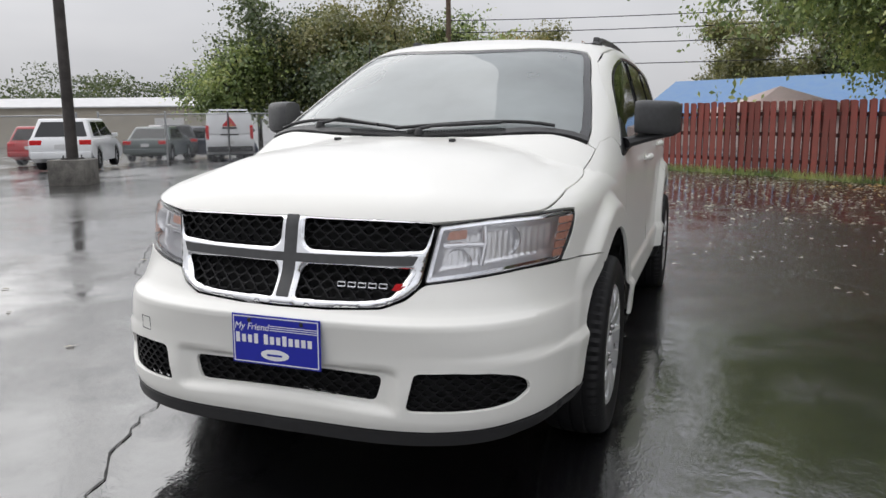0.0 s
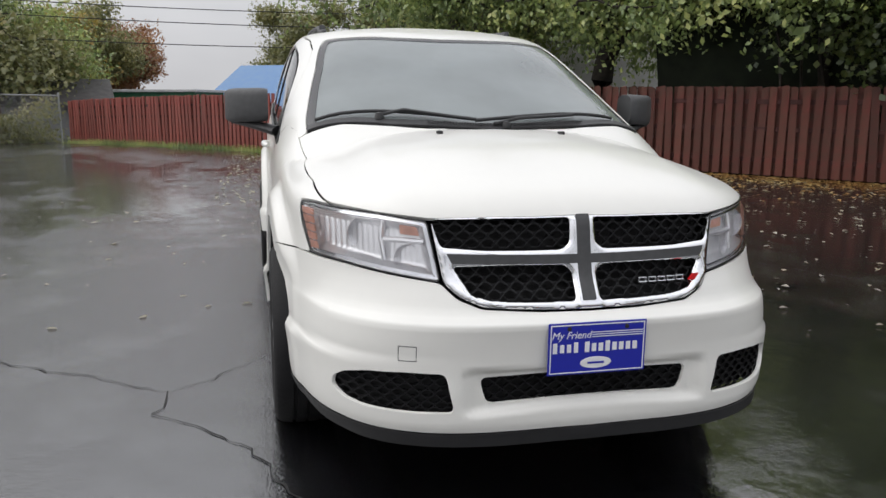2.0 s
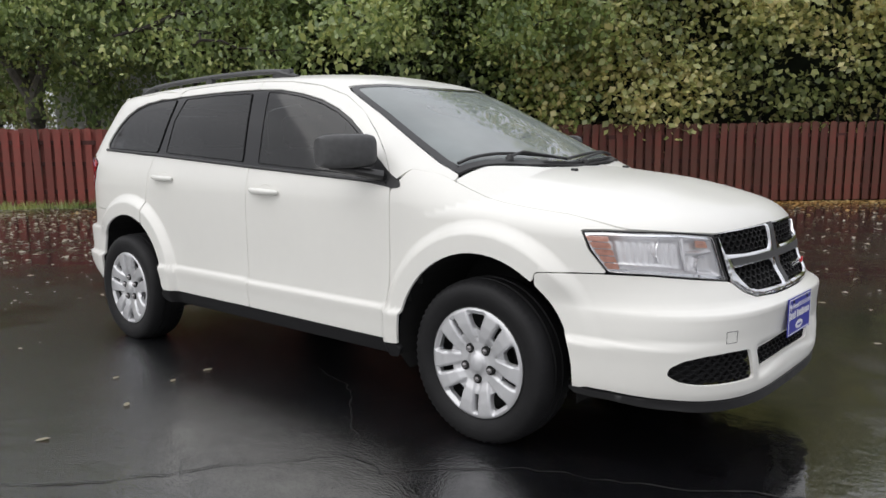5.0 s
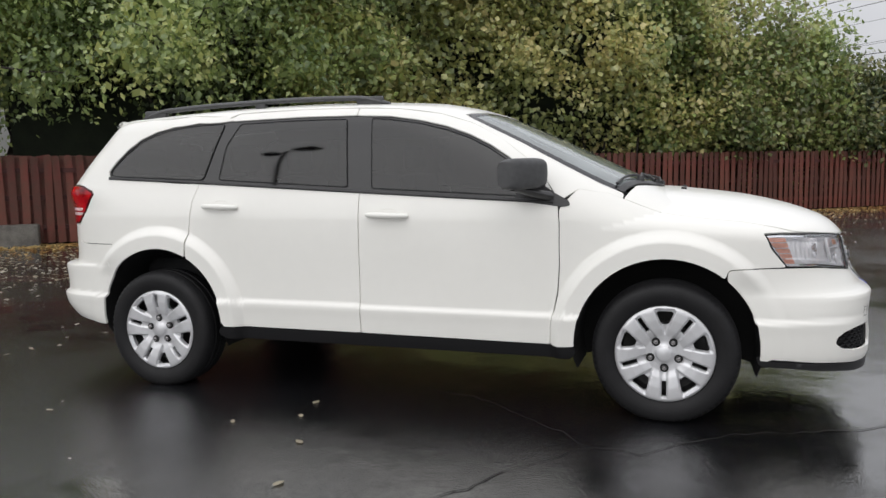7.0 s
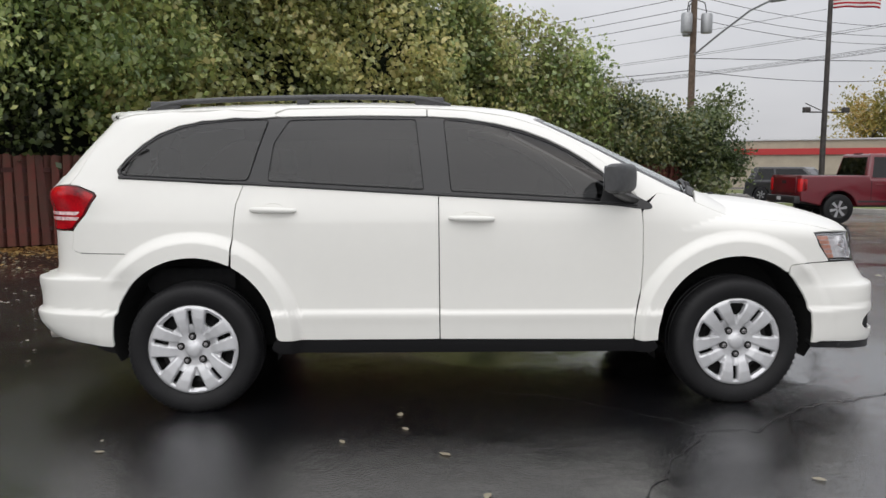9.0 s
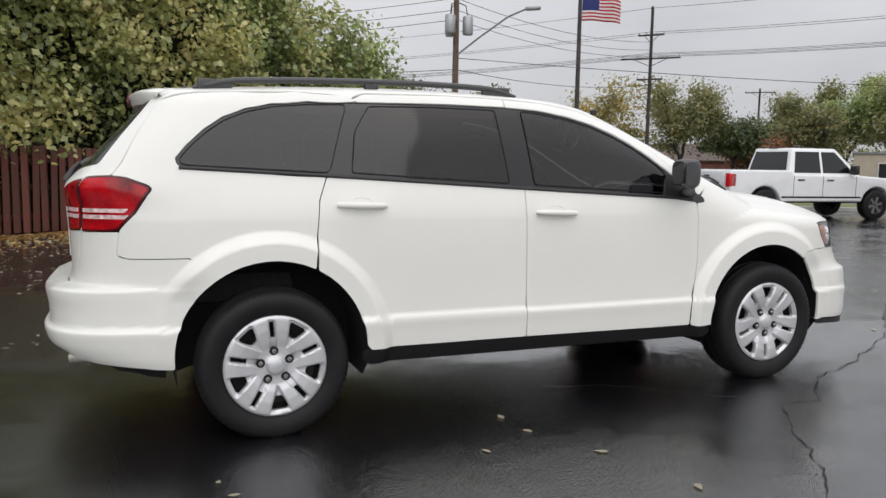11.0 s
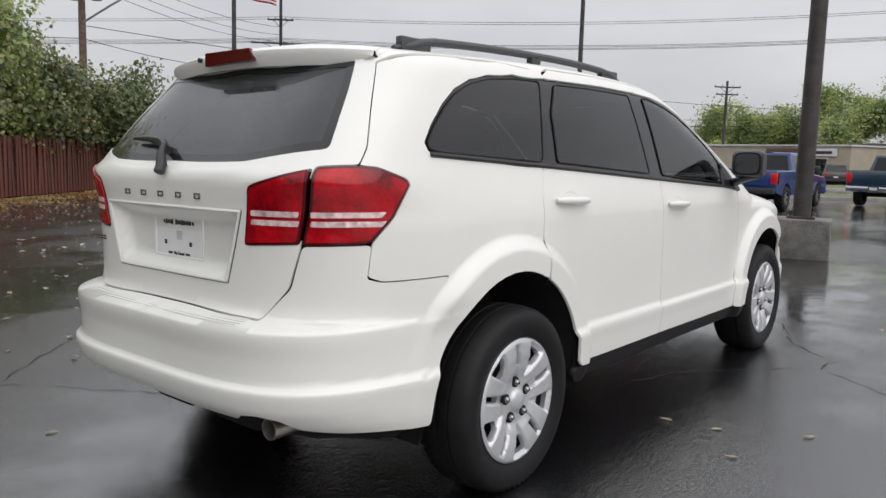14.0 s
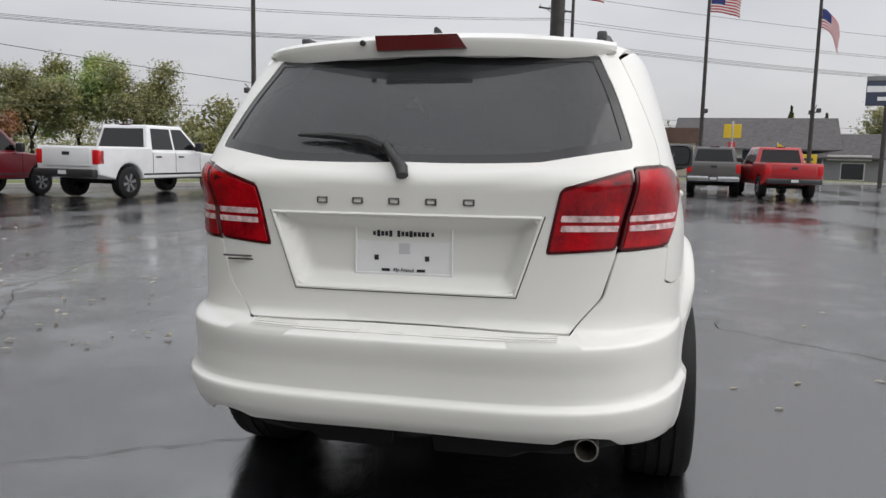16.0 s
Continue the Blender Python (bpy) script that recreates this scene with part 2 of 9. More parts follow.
def curve_of(*pts):
    """A smooth curve through (x, y) pairs that never overshoots them."""
    x = np.array([p[0] for p in pts], float)
    y = np.array([p[1] for p in pts], float)
    h, d = np.diff(x), np.diff(y) / np.diff(x)
    m = np.zeros(len(x))
    m[0], m[-1] = d[0], d[-1]
    for i in range(1, len(x) - 1):
        if d[i - 1] * d[i] > 0:
            w1, w2 = 2 * h[i] + h[i - 1], h[i] + 2 * h[i - 1]
            m[i] = (w1 + w2) / (w1 / d[i - 1] + w2 / d[i])
    xs = np.linspace(x[0], x[-1], 800)
    i = np.clip(np.searchsorted(x, xs) - 1, 0, len(h) - 1)
    t = (xs - x[i]) / h[i]
    ys = (2 * t**3 - 3 * t**2 + 1) * y[i] + (t**3 - 2 * t**2 + t) * h[i] * m[i] + (-2 * t**3 + 3 * t**2) * y[i + 1] + (t**3 - t**2) * h[i] * m[i + 1]
    return lambda v: np.interp(v, xs, ys)


WHEEL_X, HUB_Z = 1.445, (0.322, 0.302)
ARCH_Z, ARCH_R = 0.350, 0.435
half_width = curve_of((0.15, 0.78), (0.25, 0.845), (0.33, 0.872), (0.42, 0.880), (0.475, 0.886), (0.505, 0.868), (0.60, 0.868), (0.80, 0.870), (0.96, 0.866), (1.005, 0.860), (1.06, 0.848),
                      (1.12, 0.832), (1.20, 0.810), (1.35, 0.768), (1.50, 0.718), (1.56, 0.695), (1.70, 0.64))
nose = curve_of((0.12, 2.22), (0.18, 2.35), (0.25, 2.415), (0.31, 2.437), (0.38, 2.437), (0.47, 2.430), (0.56, 2.440), (0.586, 2.446), (0.598, 2.445), (0.608, 2.428), (0.622, 2.404), (0.66, 2.380), (0.72, 2.345), (0.80, 2.325),
                (0.87, 2.31), (0.92, 2.285), (1.0, 2.22), (1.1, 2.1), (1.7, 1.6))
tail = curve_of((0.2, 2.2), (0.30, 2.30), (0.36, 2.39), (0.42, 2.440), (0.468, 2.450), (0.478, 2.446), (0.487, 2.426), (0.56, 2.428), (0.640, 2.440), (0.652, 2.439), (0.660, 2.431), (0.667, 2.405), (0.675, 2.350), (0.690, 2.330), (0.74, 2.322), (0.90, 2.325),
                (1.05, 2.335), (1.10, 2.338), (1.13, 2.328), (1.16, 2.30), (1.25, 2.225), (1.35, 2.135), (1.50, 1.995), (1.56, 1.95), (1.70, 1.86))
screen = curve_of((0.9, 1.80), (1.05, 1.53), (1.10, 1.435), (1.20, 1.225), (1.35, 0.91), (1.50, 0.59), (1.565, 0.43), (1.62, 0.20), (1.7, -0.1))
roof_line = curve_of((-2.4, 1.545), (-2.1, 1.580), (-1.7, 1.612), (-1.2, 1.638), (-0.6, 1.650), (-0.2, 1.643), (0.15, 1.622), (0.45, 1.585), (0.8, 1.50), (1.2, 1.36), (2.6, 0.9))
hood_line = curve_of((0.6, 1.11), (1.25, 1.112), (1.45, 1.102), (1.60, 1.086), (1.80, 1.062), (1.95, 1.036), (2.10, 1.002), (2.21, 0.965), (2.29, 0.928), (2.36, 0.880), (2.45, 0.79))


def smax(a, b, k):
    h = np.clip(0.5 + 0.5 * (a - b) / k, 0, 1)
    return a * h + b * (1 - h) + k * h * (1 - h)


def step(a, b, v):
    t = np.clip((v - a) / (b - a), 0, 1)
    return t * t * (3 - 2 * t)


def skin(p):
    """Below zero inside the car, above zero outside."""
    x, y, z = p[..., 0], np.abs(p[..., 1]), p[..., 2]
    w = half_width(z) * (1 - 0.018 * step(0.6, 1.6, np.abs(x)))
    for wx in (WHEEL_X, -WHEEL_X):
        d = np.hypot(x - wx, z - ARCH_Z)
        fade = 1 - 0.85 * step(1.66, 1.86, np.abs(x)) * step(0.76, 0.60, z)
        w = w + 0.042 * step(0.572, 0.508, d) * step(0.05, 0.3, z) * fade
    q = np.clip(y / w, 0, 4)
    nf, nr, ns = 3.1 + 0.5 * step(0.68, 0.5, z), 4.0 + step(1.0, 1.15, z), 3.5
    pocket = 0.030 * step(0.405, 0.335, y) * step(0.470, 0.440, z) * step(0.326, 0.354, z)
    fx = np.clip((x - 1.40) / (nose(z) - pocket - 1.40), 0, 4)
    rx = np.clip((-1.40 - x) / (tail(z) - 1.40), 0, 4)
    low = np.where(x > 0, (fx**nf + q**nf) ** (1 / nf), (rx**nr + q**nr) ** (1 / nr))
    low = np.where(np.abs(x) < 1.40, q, low)
    sx = np.clip((x - (screen(z) - 0.8)) / 0.8, 0, 4)
    up = np.where(sx > 0, (sx**ns + q**ns) ** (1 / ns), low)
    hood = hood_line(x) - 0.125 * np.clip(y / 0.8, 0, 2) ** 2.6 + 0.012 * step(0.62, 0.50, y) * step(2.3, 1.8, x)
    roof = roof_line(x) - 0.055 * np.clip(y / 0.65, 0, 2) ** 2.2
    f_low = smax((low - 1) * 0.9, z - hood, 0.055)
    f_up = smax((up - 1) * 0.9, z - roof, 0.07)
    return np.minimum(f_low, f_up)


def shoot(o, d, reach=3.0):
    """From points o inside, along d, the places where the skin is met."""
    lo, hi = np.zeros(len(o)), np.zeros(len(o))
    n = 60
    hit = np.zeros(len(o), bool)
    for k in range(1, n + 1):
        t = np.full(len(o), reach * k / n)
        out = skin(o + t[:, None] * d) > 0
        fresh = out & ~hit
        lo[fresh], hi[fresh] = reach * (k - 1) / n, reach * k / n
        hit |= out
    for _ in range(22):
        mid = 0.5 * (lo + hi)
        out = skin(o + mid[:, None] * d) > 0
        hi = np.where(out, mid, hi)
        lo = np.where(out, lo, mid)
    return o + hi[:, None] * d


def normals_at(p):
    e = 0.0022
    g = np.stack([skin(p + e * np.eye(3)[i]) - skin(p - e * np.eye(3)[i]) for i in range(3)], -1)
    return g / np.maximum(np.linalg.norm(g, axis=1, keepdims=True), 1e-9)


def S(x, z, s=-1):
    """The place on the flank at x and z (s: -1 the right-hand side, 1 the left)."""
    return tuple(shoot(np.array([[x, 0.0, z]]), np.array([[0.0, s, 0.0]]))[0])


def N(y, z):
    """The place on the nose at y and z."""
    return tuple(shoot(np.array([[1.2, y, z]]), np.array([[1.0, 0.0, 0.0]]))[0])


def B(y, z):
    """The place on the back at y and z."""
    return tuple(shoot(np.array([[-1.2, y, z]]), np.array([[-1.0, 0.0, 0.0]]))[0])


def T(x, y):
    """The place on the top at x and y."""
    return tuple(shoot(np.array([[x, y, 0.75]]), np.array([[0.0, 0.0, 1.0]]))[0])


def row(o, d, axis, vals):
    """A row of places on the skin, met along d from a line of points."""
    p = np.tile(np.array(o, float), (len(vals), 1))
    p[:, "xyz".index(axis)] = vals
    return shoot(p, np.tile(np.array(d, float), (len(vals), 1)))


FRONT_C, REAR_C = np.array([1.25, 0.0, 0.62]), np.array([-1.25, 0.0, 0.85])


def flatten(pts, way):
    """Places on the skin to the two coordinates of a projection."""
    p = np.asarray(pts, float)
    if way == "side":
        return p[:, [0, 2]]
    if way == "top":
        return p[:, [0, 1]]
    if way == "roof":
        return np.stack([p[:, 0], np.arctan2(p[:, 1], p[:, 2] - 0.9)], -1)
    c = FRONT_C if way == "front" else REAR_C
    q = p - c
    if way == "rear":
        q = q * np.array([-1, 1, 1])
    return np.stack([np.arctan2(q[:, 1], q[:, 0]), np.arctan2(q[:, 2], np.hypot(q[:, 0], q[:, 1]))], -1)


def onto(uv, way, s):
    uv = np.asarray(uv, float)
    n = len(uv)
    o, d = np.zeros((n, 3)), np.zeros((n, 3))
    if way == "side":
        o[:, 0], o[:, 2], d[:, 1] = uv[:, 0], uv[:, 1], s
    elif way == "top":
        o[:, 0], o[:, 1], o[:, 2], d[:, 2] = uv[:, 0], uv[:, 1], 0.75, 1
    elif way == "roof":
        o[:, 0], o[:, 2] = uv[:, 0], 0.9
        d[:, 1], d[:, 2] = np.sin(uv[:, 1]), np.cos(uv[:, 1])
    else:
        f = 1 if way == "front" else -1
        o[:] = FRONT_C if way == "front" else REAR_C
        d[:, 0], d[:, 1], d[:, 2] = f * np.cos(uv[:, 0]) * np.cos(uv[:, 1]), np.sin(uv[:, 0]) * np.cos(uv[:, 1]), np.sin(uv[:, 1])
    return shoot(o, d)


def rounded(poly, r, way_pts=5):
    """Rounds the corners of a flat outline."""
    out = []
    n = len(poly)
    for i in range(n):
        a, b, c = poly[i - 1], poly[i], poly[(i + 1) % n]
        la, lc = np.linalg.norm(a - b), np.linalg.norm(c - b)
        k = min(r, 0.42 * la, 0.42 * lc)
        if la < 1e-6 or lc < 1e-6:
            continue
        p, q = b + (a - b) / la * k, b + (c - b) / lc * k
        for t in np.linspace(0, 1, way_pts):
            out.append((1 - t) ** 2 * p + 2 * t * (1 - t) * b + t * t * q)
    return np.array(out)


def resample(poly, ds):
    out = []
    n = len(poly)
    for i in range(n):
        a, b = poly[i], poly[(i + 1) % n]
        k = max(1, int(math.ceil(np.linalg.norm(b - a) / ds)))
        for t in range(k):
            out.append(a + (b - a) * t / k)
    out = np.array(out)
    keep = [0]
    for i in range(1, len(out)):
        if np.linalg.norm(out[i] - out[keep[-1]]) > ds * 0.12:
            keep.append(i)
    return out[keep]


def inside(poly, pts):
    x, y = pts[:, 0], pts[:, 1]
    r = np.zeros(len(pts), bool)
    n = len(poly)
    for i in range(n):
        (x1, y1), (x2, y2) = poly[i], poly[(i + 1) % n]
        if y1 == y2:
            continue
        c = (y1 > y) != (y2 > y)
        r ^= c & (x < (x2 - x1) * (y - y1) / (y2 - y1) + x1)
    return r


def edge_gap(poly, pts):
    """The distance of points from an outline."""
    best = np.full(len(pts), 9.0)
    n = len(poly)
    for i in range(n):
        a, b = poly[i], poly[(i + 1) % n]
        ab = b - a
        t = np.clip(((pts - a) @ ab) / max(ab @ ab, 1e-12), 0, 1)
        best = np.minimum(best, np.linalg.norm(pts - (a + t[:, None] * ab), axis=1))
    return best


def shrink(poly, d):
    """An outline moved inwards by d (for rings and recessed panes)."""
    n = len(poly)
    area = 0.5 * sum(poly[i][0] * poly[(i + 1) % n][1] - poly[(i + 1) % n][0] * poly[i][1] for i in range(n))
    sg = 1 if area > 0 else -1
    out = []
    for i in range(n):
        a, b, c = poly[i - 1], poly[i], poly[(i + 1) % n]
        e1, e2 = (b - a) / max(np.linalg.norm(b - a), 1e-9), (c - b) / max(np.linalg.norm(c - b), 1e-9)
        n1, n2 = np.array([-e1[1], e1[0]]) * sg, np.array([-e2[1], e2[0]]) * sg
        m = n1 + n2
        m = m / max(np.linalg.norm(m), 1e-9)
        out.append(b + m * d / max(0.5, m @ n1))
    return np.array(out)


def outline(pts, way, r=0.02, ds=0.02):
    return resample(rounded(flatten(pts, way), r), ds)


def fill(outer, holes, ds, lines=()):
    """Triangles that fill a flat outline with holes."""
    lo, hi = outer.min(0), outer.max(0)
    gx = np.arange(lo[0] + ds * 0.5, hi[0], ds)
    gy = np.arange(lo[1] + ds * 0.5, hi[1], ds)
    g = np.stack(np.meshgrid(gx, gy), -1).reshape(-1, 2)
    ok = inside(outer, g) & (edge_gap(outer, g) > ds * 0.45)
    for h in holes:
        ok &= ~inside(h, g) & (edge_gap(h, g) > ds * 0.45)
    keep_lines = []
    for ln in lines:
        good = inside(outer, ln) & (edge_gap(outer, ln) > 0.006)
        for h in holes:
            good &= ~inside(h, ln) & (edge_gap(h, ln) > 0.006)
        for a, b, ga, gb in zip(ln, ln[1:], good, good[1:]):
            if ga and gb:
                keep_lines.append((a, b))
        m = np.min(np.linalg.norm(g[:, None, :] - ln[None, :, :], axis=2), axis=1) if len(g) else g
        ok &= m > ds * 0.4
    loops = [outer, *holes]
    pts, edges, k = [], [], 0
    for lp in loops:
        pts += [Vector(p) for p in lp]
        edges += [(k + i, k + (i + 1) % len(lp)) for i in range(len(lp))]
        k += len(lp)
    for a, b in keep_lines:
        edges.append((len(pts), len(pts) + 1))
        pts += [Vector(a), Vector(b)]
    pts += [Vector(p) for p in g[ok]]
    vs, es, fs, ov, oe, of = delaunay_2d_cdt(pts, edges, [], 0, 1e-6)
    vs = np.array([tuple(v) for v in vs])
    tri = np.array([tuple(f) for f in fs if len(f) == 3])
    cen = vs[tri].mean(1)
    keep = inside(outer, cen)
    for h in holes:
        keep &= ~inside(h, cen)
    tri = tri[keep]
    # turn all triangles the same way
    a, b, c = vs[tri[:, 0]], vs[tri[:, 1]], vs[tri[:, 2]]
    neg = (b[:, 0] - a[:, 0]) * (c[:, 1] - a[:, 1]) - (b[:, 1] - a[:, 1]) * (c[:, 0] - a[:, 0]) < 0
    tri[neg] = tri[neg][:, ::-1]
    used = np.unique(tri)
    remap = -np.ones(len(vs), int)
    remap[used] = np.arange(len(used))
    return vs[used], remap[tri]


def sheet(name, outer, way, mat, parent, lift=0.0, holes=(), s=-1, ds=0.03, lip=0.014, label="", shape=None, lines=()):
    """A formed panel: the skin inside an outline, lifted by lift, with edges turned in by lip."""
    uv, tri = fill(outer, list(holes), ds, lines)
    p = onto(uv, way, s)
    nn = normals_at(p)
    if shape is not None:
        lifts = shape(p, uv)
    else:
        lifts = np.full(len(p), lift)
    p = p + nn * lifts[:, None]
    a, b, c = p[tri[:, 0]], p[tri[:, 1]], p[tri[:, 2]]
    face_n = np.cross(b - a, c - a)
    if (np.einsum("ij,ij->i", face_n, nn[tri[:, 0]]) < 0).mean() > 0.5:
        tri = tri[:, ::-1]
    verts, faces, norms = [p], [tri], [nn]
    if lip:
        cnt = {}
        for t in tri:
            for i in range(3):
                e = (t[i], t[(i + 1) % 3])
                cnt[e] = 1
        rim = [e for e in cnt if (e[1], e[0]) not in cnt]
        idx = sorted({v for e in rim for v in e})
        pos = {v: i for i, v in enumerate(idx)}
        base = len(p)
        m = len(idx)
        top = p[idx] - nn[idx] * 0.0015
        bot = p[idx] - nn[idx] * lip
        out = np.zeros((m, 3))
        for u, v in rim:
            t = p[v] - p[u]
            w = np.cross(t, nn[u])
            w = w / max(np.linalg.norm(w), 1e-9)
            out[pos[u]] += w
            out[pos[v]] += w
        out /= np.maximum(np.linalg.norm(out, axis=1, keepdims=True), 1e-9)
        verts += [p[idx], bot]
        rn = 0.8 * out + 0.6 * nn[idx]
        norms += [rn / np.maximum(np.linalg.norm(rn, axis=1, keepdims=True), 1e-9), out]
        q = []
        for u, v in rim:
            i, j = base + pos[u], base + pos[v]
            q.append((i, i + m, j + m, j))
        faces = [tri.tolist() + q]
    V = np.concatenate(verts)
    NN = np.concatenate(norms)
    me = bpy.data.meshes.new(name)
    me.from_pydata(V.tolist(), [], [tuple(int(i) for i in f) for f in (faces[0] if isinstance(faces[0], list) else faces[0].tolist())])
    me.materials.append(mat)
    me.polygons.foreach_set("use_smooth", [True] * len(me.polygons))
    if shape is None:
        me.normals_split_custom_set_from_vertices(NN.tolist())
    me.update()
    ob = new(name, me)
    ob.parent = parent
    if label:
        ob["label"] = label
    return ob


def arch(xc, a0, a1, s=-1, r=ARCH_R, n=14, extra=0.0):
    """Places round a wheel arch, from angle a0 to a1 in degrees."""
    out = []
    for a in np.linspace(radians(a0), radians(a1), n):
        out.append(S(xc + (r + extra) * math.cos(a), ARCH_Z + (r + extra) * math.sin(a), s))
    return out


car = thing("crossover_car", "white five-door crossover car parked on wet black asphalt", "car")


def ring_lines(xc, way, s, a0=-20, a1=200):
    """Edge loops that follow the flare round a wheel arch."""
    out = []
    for r in (0.470, 0.505, 0.522, 0.540, 0.558, 0.575):
        a = np.radians(np.linspace(a0, a1, 60))
        p = np.stack([xc + r * np.cos(a), np.zeros(60), ARCH_Z + r * np.sin(a)], -1)
        out.append(flatten(shoot(p, np.tile([0.0, s, 0.0], (60, 1))), way))
    return out


belt = curve_of((-1.9, 1.206), (-1.17, 1.170), (-0.17, 1.114), (0.98, 1.052), (1.2, 1.04))
GAP = 0.0028

for s in (-1, 1):
    # doors: the panel below the glass and the frame above it
    f_low = [(-0.157 + GAP, 1.108), (-0.150 + GAP, 0.345), (0.889 - GAP, 0.338), (0.893 - GAP, 0.451), (0.926 - GAP, 0.60), (0.934 - GAP, 0.735), (0.932 - GAP, 0.95), (0.924 - GAP, 1.040), (0.5, belt(0.5) - 0.004)]
    front_door = sheet("front_door", outline([S(x, z, s) for x, z in f_low], "side", 0.008), "side", M_PAINT, car, s=s, ds=0.02, label="white front door with a pull handle")
    f_top = [(-0.215 + GAP, 1.532), (-0.02, 1.523), (0.16, 1.495), (0.31, 1.459), (0.44, 1.411), (0.55, 1.357), (0.66, 1.287), (0.77, 1.203), (0.87, 1.112), (0.915, 1.045),
             (0.927, 1.046), (0.85, 1.178), (0.74, 1.282), (0.60, 1.386), (0.44, 1.470), (0.25, 1.528), (0.02, 1.560), (-0.215 + GAP, 1.571)]
    sheet("door_frame", outline([S(x, z, s) for x, z in f_top], "side", 0.008), "side", M_PAINT, front_door, s=s, ds=0.02)
    rear_arch = [(-WHEEL_X + ARCH_R * math.cos(radians(a)), ARCH_Z + ARCH_R * math.sin(radians(a))) for a in np.linspace(62, 2, 12)]
    r_low = [(-0.157 - GAP, 1.108), (-1.185 + GAP, 1.163), (-1.222 + GAP, 1.06), (-1.238 + GAP, 0.90)] + rear_arch + [(-0.99, 0.345), (-0.150 - GAP, 0.345)]
    rear_door = sheet("rear_door", outline([S(x, z, s) for x, z in r_low], "side", 0.008), "side", M_PAINT, car, s=s, ds=0.02, label="white rear door with a pull handle", lines=ring_lines(-WHEEL_X, "side", s))
    r_top = [(-0.215 - GAP, 1.533), (-0.55, 1.536), (-1.01, 1.527), (-1.03, 1.540), (-0.97, 1.566), (-0.55, 1.576), (-0.215 - GAP, 1.572)]
    sheet("door_frame", outline([S(x, z, s) for x, z in r_top], "side", 0.008), "side", M_PAINT, rear_door, s=s, ds=0.02)

    # rear quarter: round the arch, up behind the side glass and forward over it
    q_arch = arch(-WHEEL_X, 64, 148, s, n=12)
    q_pts = [S(x, z, s) for x, z in [(-1.238 - GAP, 0.90), (-1.222 - GAP, 1.06), (-1.185 - GAP, 1.163), (-1.50, 1.180), (-1.795, 1.1975), (-1.846, 1.212), (-1.856, 1.243), (-1.806, 1.304), (-1.730, 1.376), (-1.644, 1.436), (-1.542, 1.478), (-1.42, 1.506), (-1.25, 1.524), (-1.015, 1.530),
             (-1.037, 1.545), (-1.01, 1.562), (-1.3, 1.566), (-1.6, 1.552), (-1.79, 1.535)]]
    q_pts += [B(s * 0.615, 1.50), B(s * 0.6805, 1.36), B(s * 0.7345, 1.22), B(s * 0.7445, 1.165), S(-2.06, 1.160, s), S(-1.965, 1.125, s), S(-1.950, 1.105, s), S(-2.02, 1.00, s), S(-2.09, 0.925, s), S(-2.103, 0.82, s), S(-2.06, 0.804, s), S(-1.80, 0.804, s)]
    sheet("rear_quarter_panel", outline(q_pts + list(reversed(q_arch)), "rear", 0.008, 0.015), "rear", M_PAINT, car, s=s, ds=0.018, lines=ring_lines(-WHEEL_X, "rear", s))

    # front wing
    w_pts = [S(0.889 + GAP, 0.338, s), S(0.893 + GAP, 0.451, s), S(0.926 + GAP, 0.60, s), S(0.934 + GAP, 0.735, s), S(0.932 + GAP, 0.95, s), S(0.930, 1.02, s), T(1.02, s * 0.801), T(1.12, s * 0.784), T(1.16, s * 0.7725), T(1.24, s * 0.7695), T(1.5, s * 0.7665), T(1.8, s * 0.758), T(2.0, s * 0.742), N(s * 0.727, 0.905),
             S(1.96, 0.908, s), S(1.878, 0.905, s), S(1.915, 0.83, s), S(1.985, 0.745, s), S(1.80, 0.742, s), S(1.728, 0.735, s)]
    f_arch = arch(WHEEL_X, 52, 180, s, n=20)
    sheet("front_wing", outline(w_pts + f_arch + [S(1.012, 0.338, s)], "front", 0.012), "front", M_PAINT, car, s=s, ds=0.02, lines=ring_lines(WHEEL_X, "front", s))

    # dark pillars between the panes, the panes, and the moulding under them
    dlo = outline([S(x, z, s) for x, z in [(-1.80, 1.194), (-1.850, 1.209), (-1.860, 1.245), (-1.808, 1.307), (-1.732, 1.379), (-1.645, 1.439), (-1.542, 1.481), (-1.42, 1.508), (-1.25, 1.526), (-1.0, 1.530), (-0.2, 1.536), (-0.02, 1.526), (0.16, 1.498), (0.31, 1.462), (0.44, 1.414), (0.55, 1.360), (0.66, 1.290),
                   (0.77, 1.206), (0.88, 1.110), (0.925, 1.050), (0.5, belt(0.5) - 0.006), (-0.17, belt(-0.17) - 0.006), (-1.17, belt(-1.17) - 0.006)]], "side", 0.06)
    pane_f = outline([S(x, z, s) for x, z in [(-0.092, belt(-0.09) + 0.02), (-0.128, 1.518), (-0.02, 1.509), (0.16, 1.481), (0.31, 1.444), (0.44, 1.396), (0.55, 1.341), (0.66, 1.270), (0.74, 1.205), (0.755, belt(0.75) + 0.02)]], "side", 0.02)
    pane_r = outline([S(x, z, s) for x, z in [(-0.232, belt(-0.23) + 0.02), (-0.275, 1.518), (-0.6, 1.520), (-0.955, 1.512), (-1.035, 1.385), (-1.062, belt(-1.06) + 0.02)]], "side", 0.02)
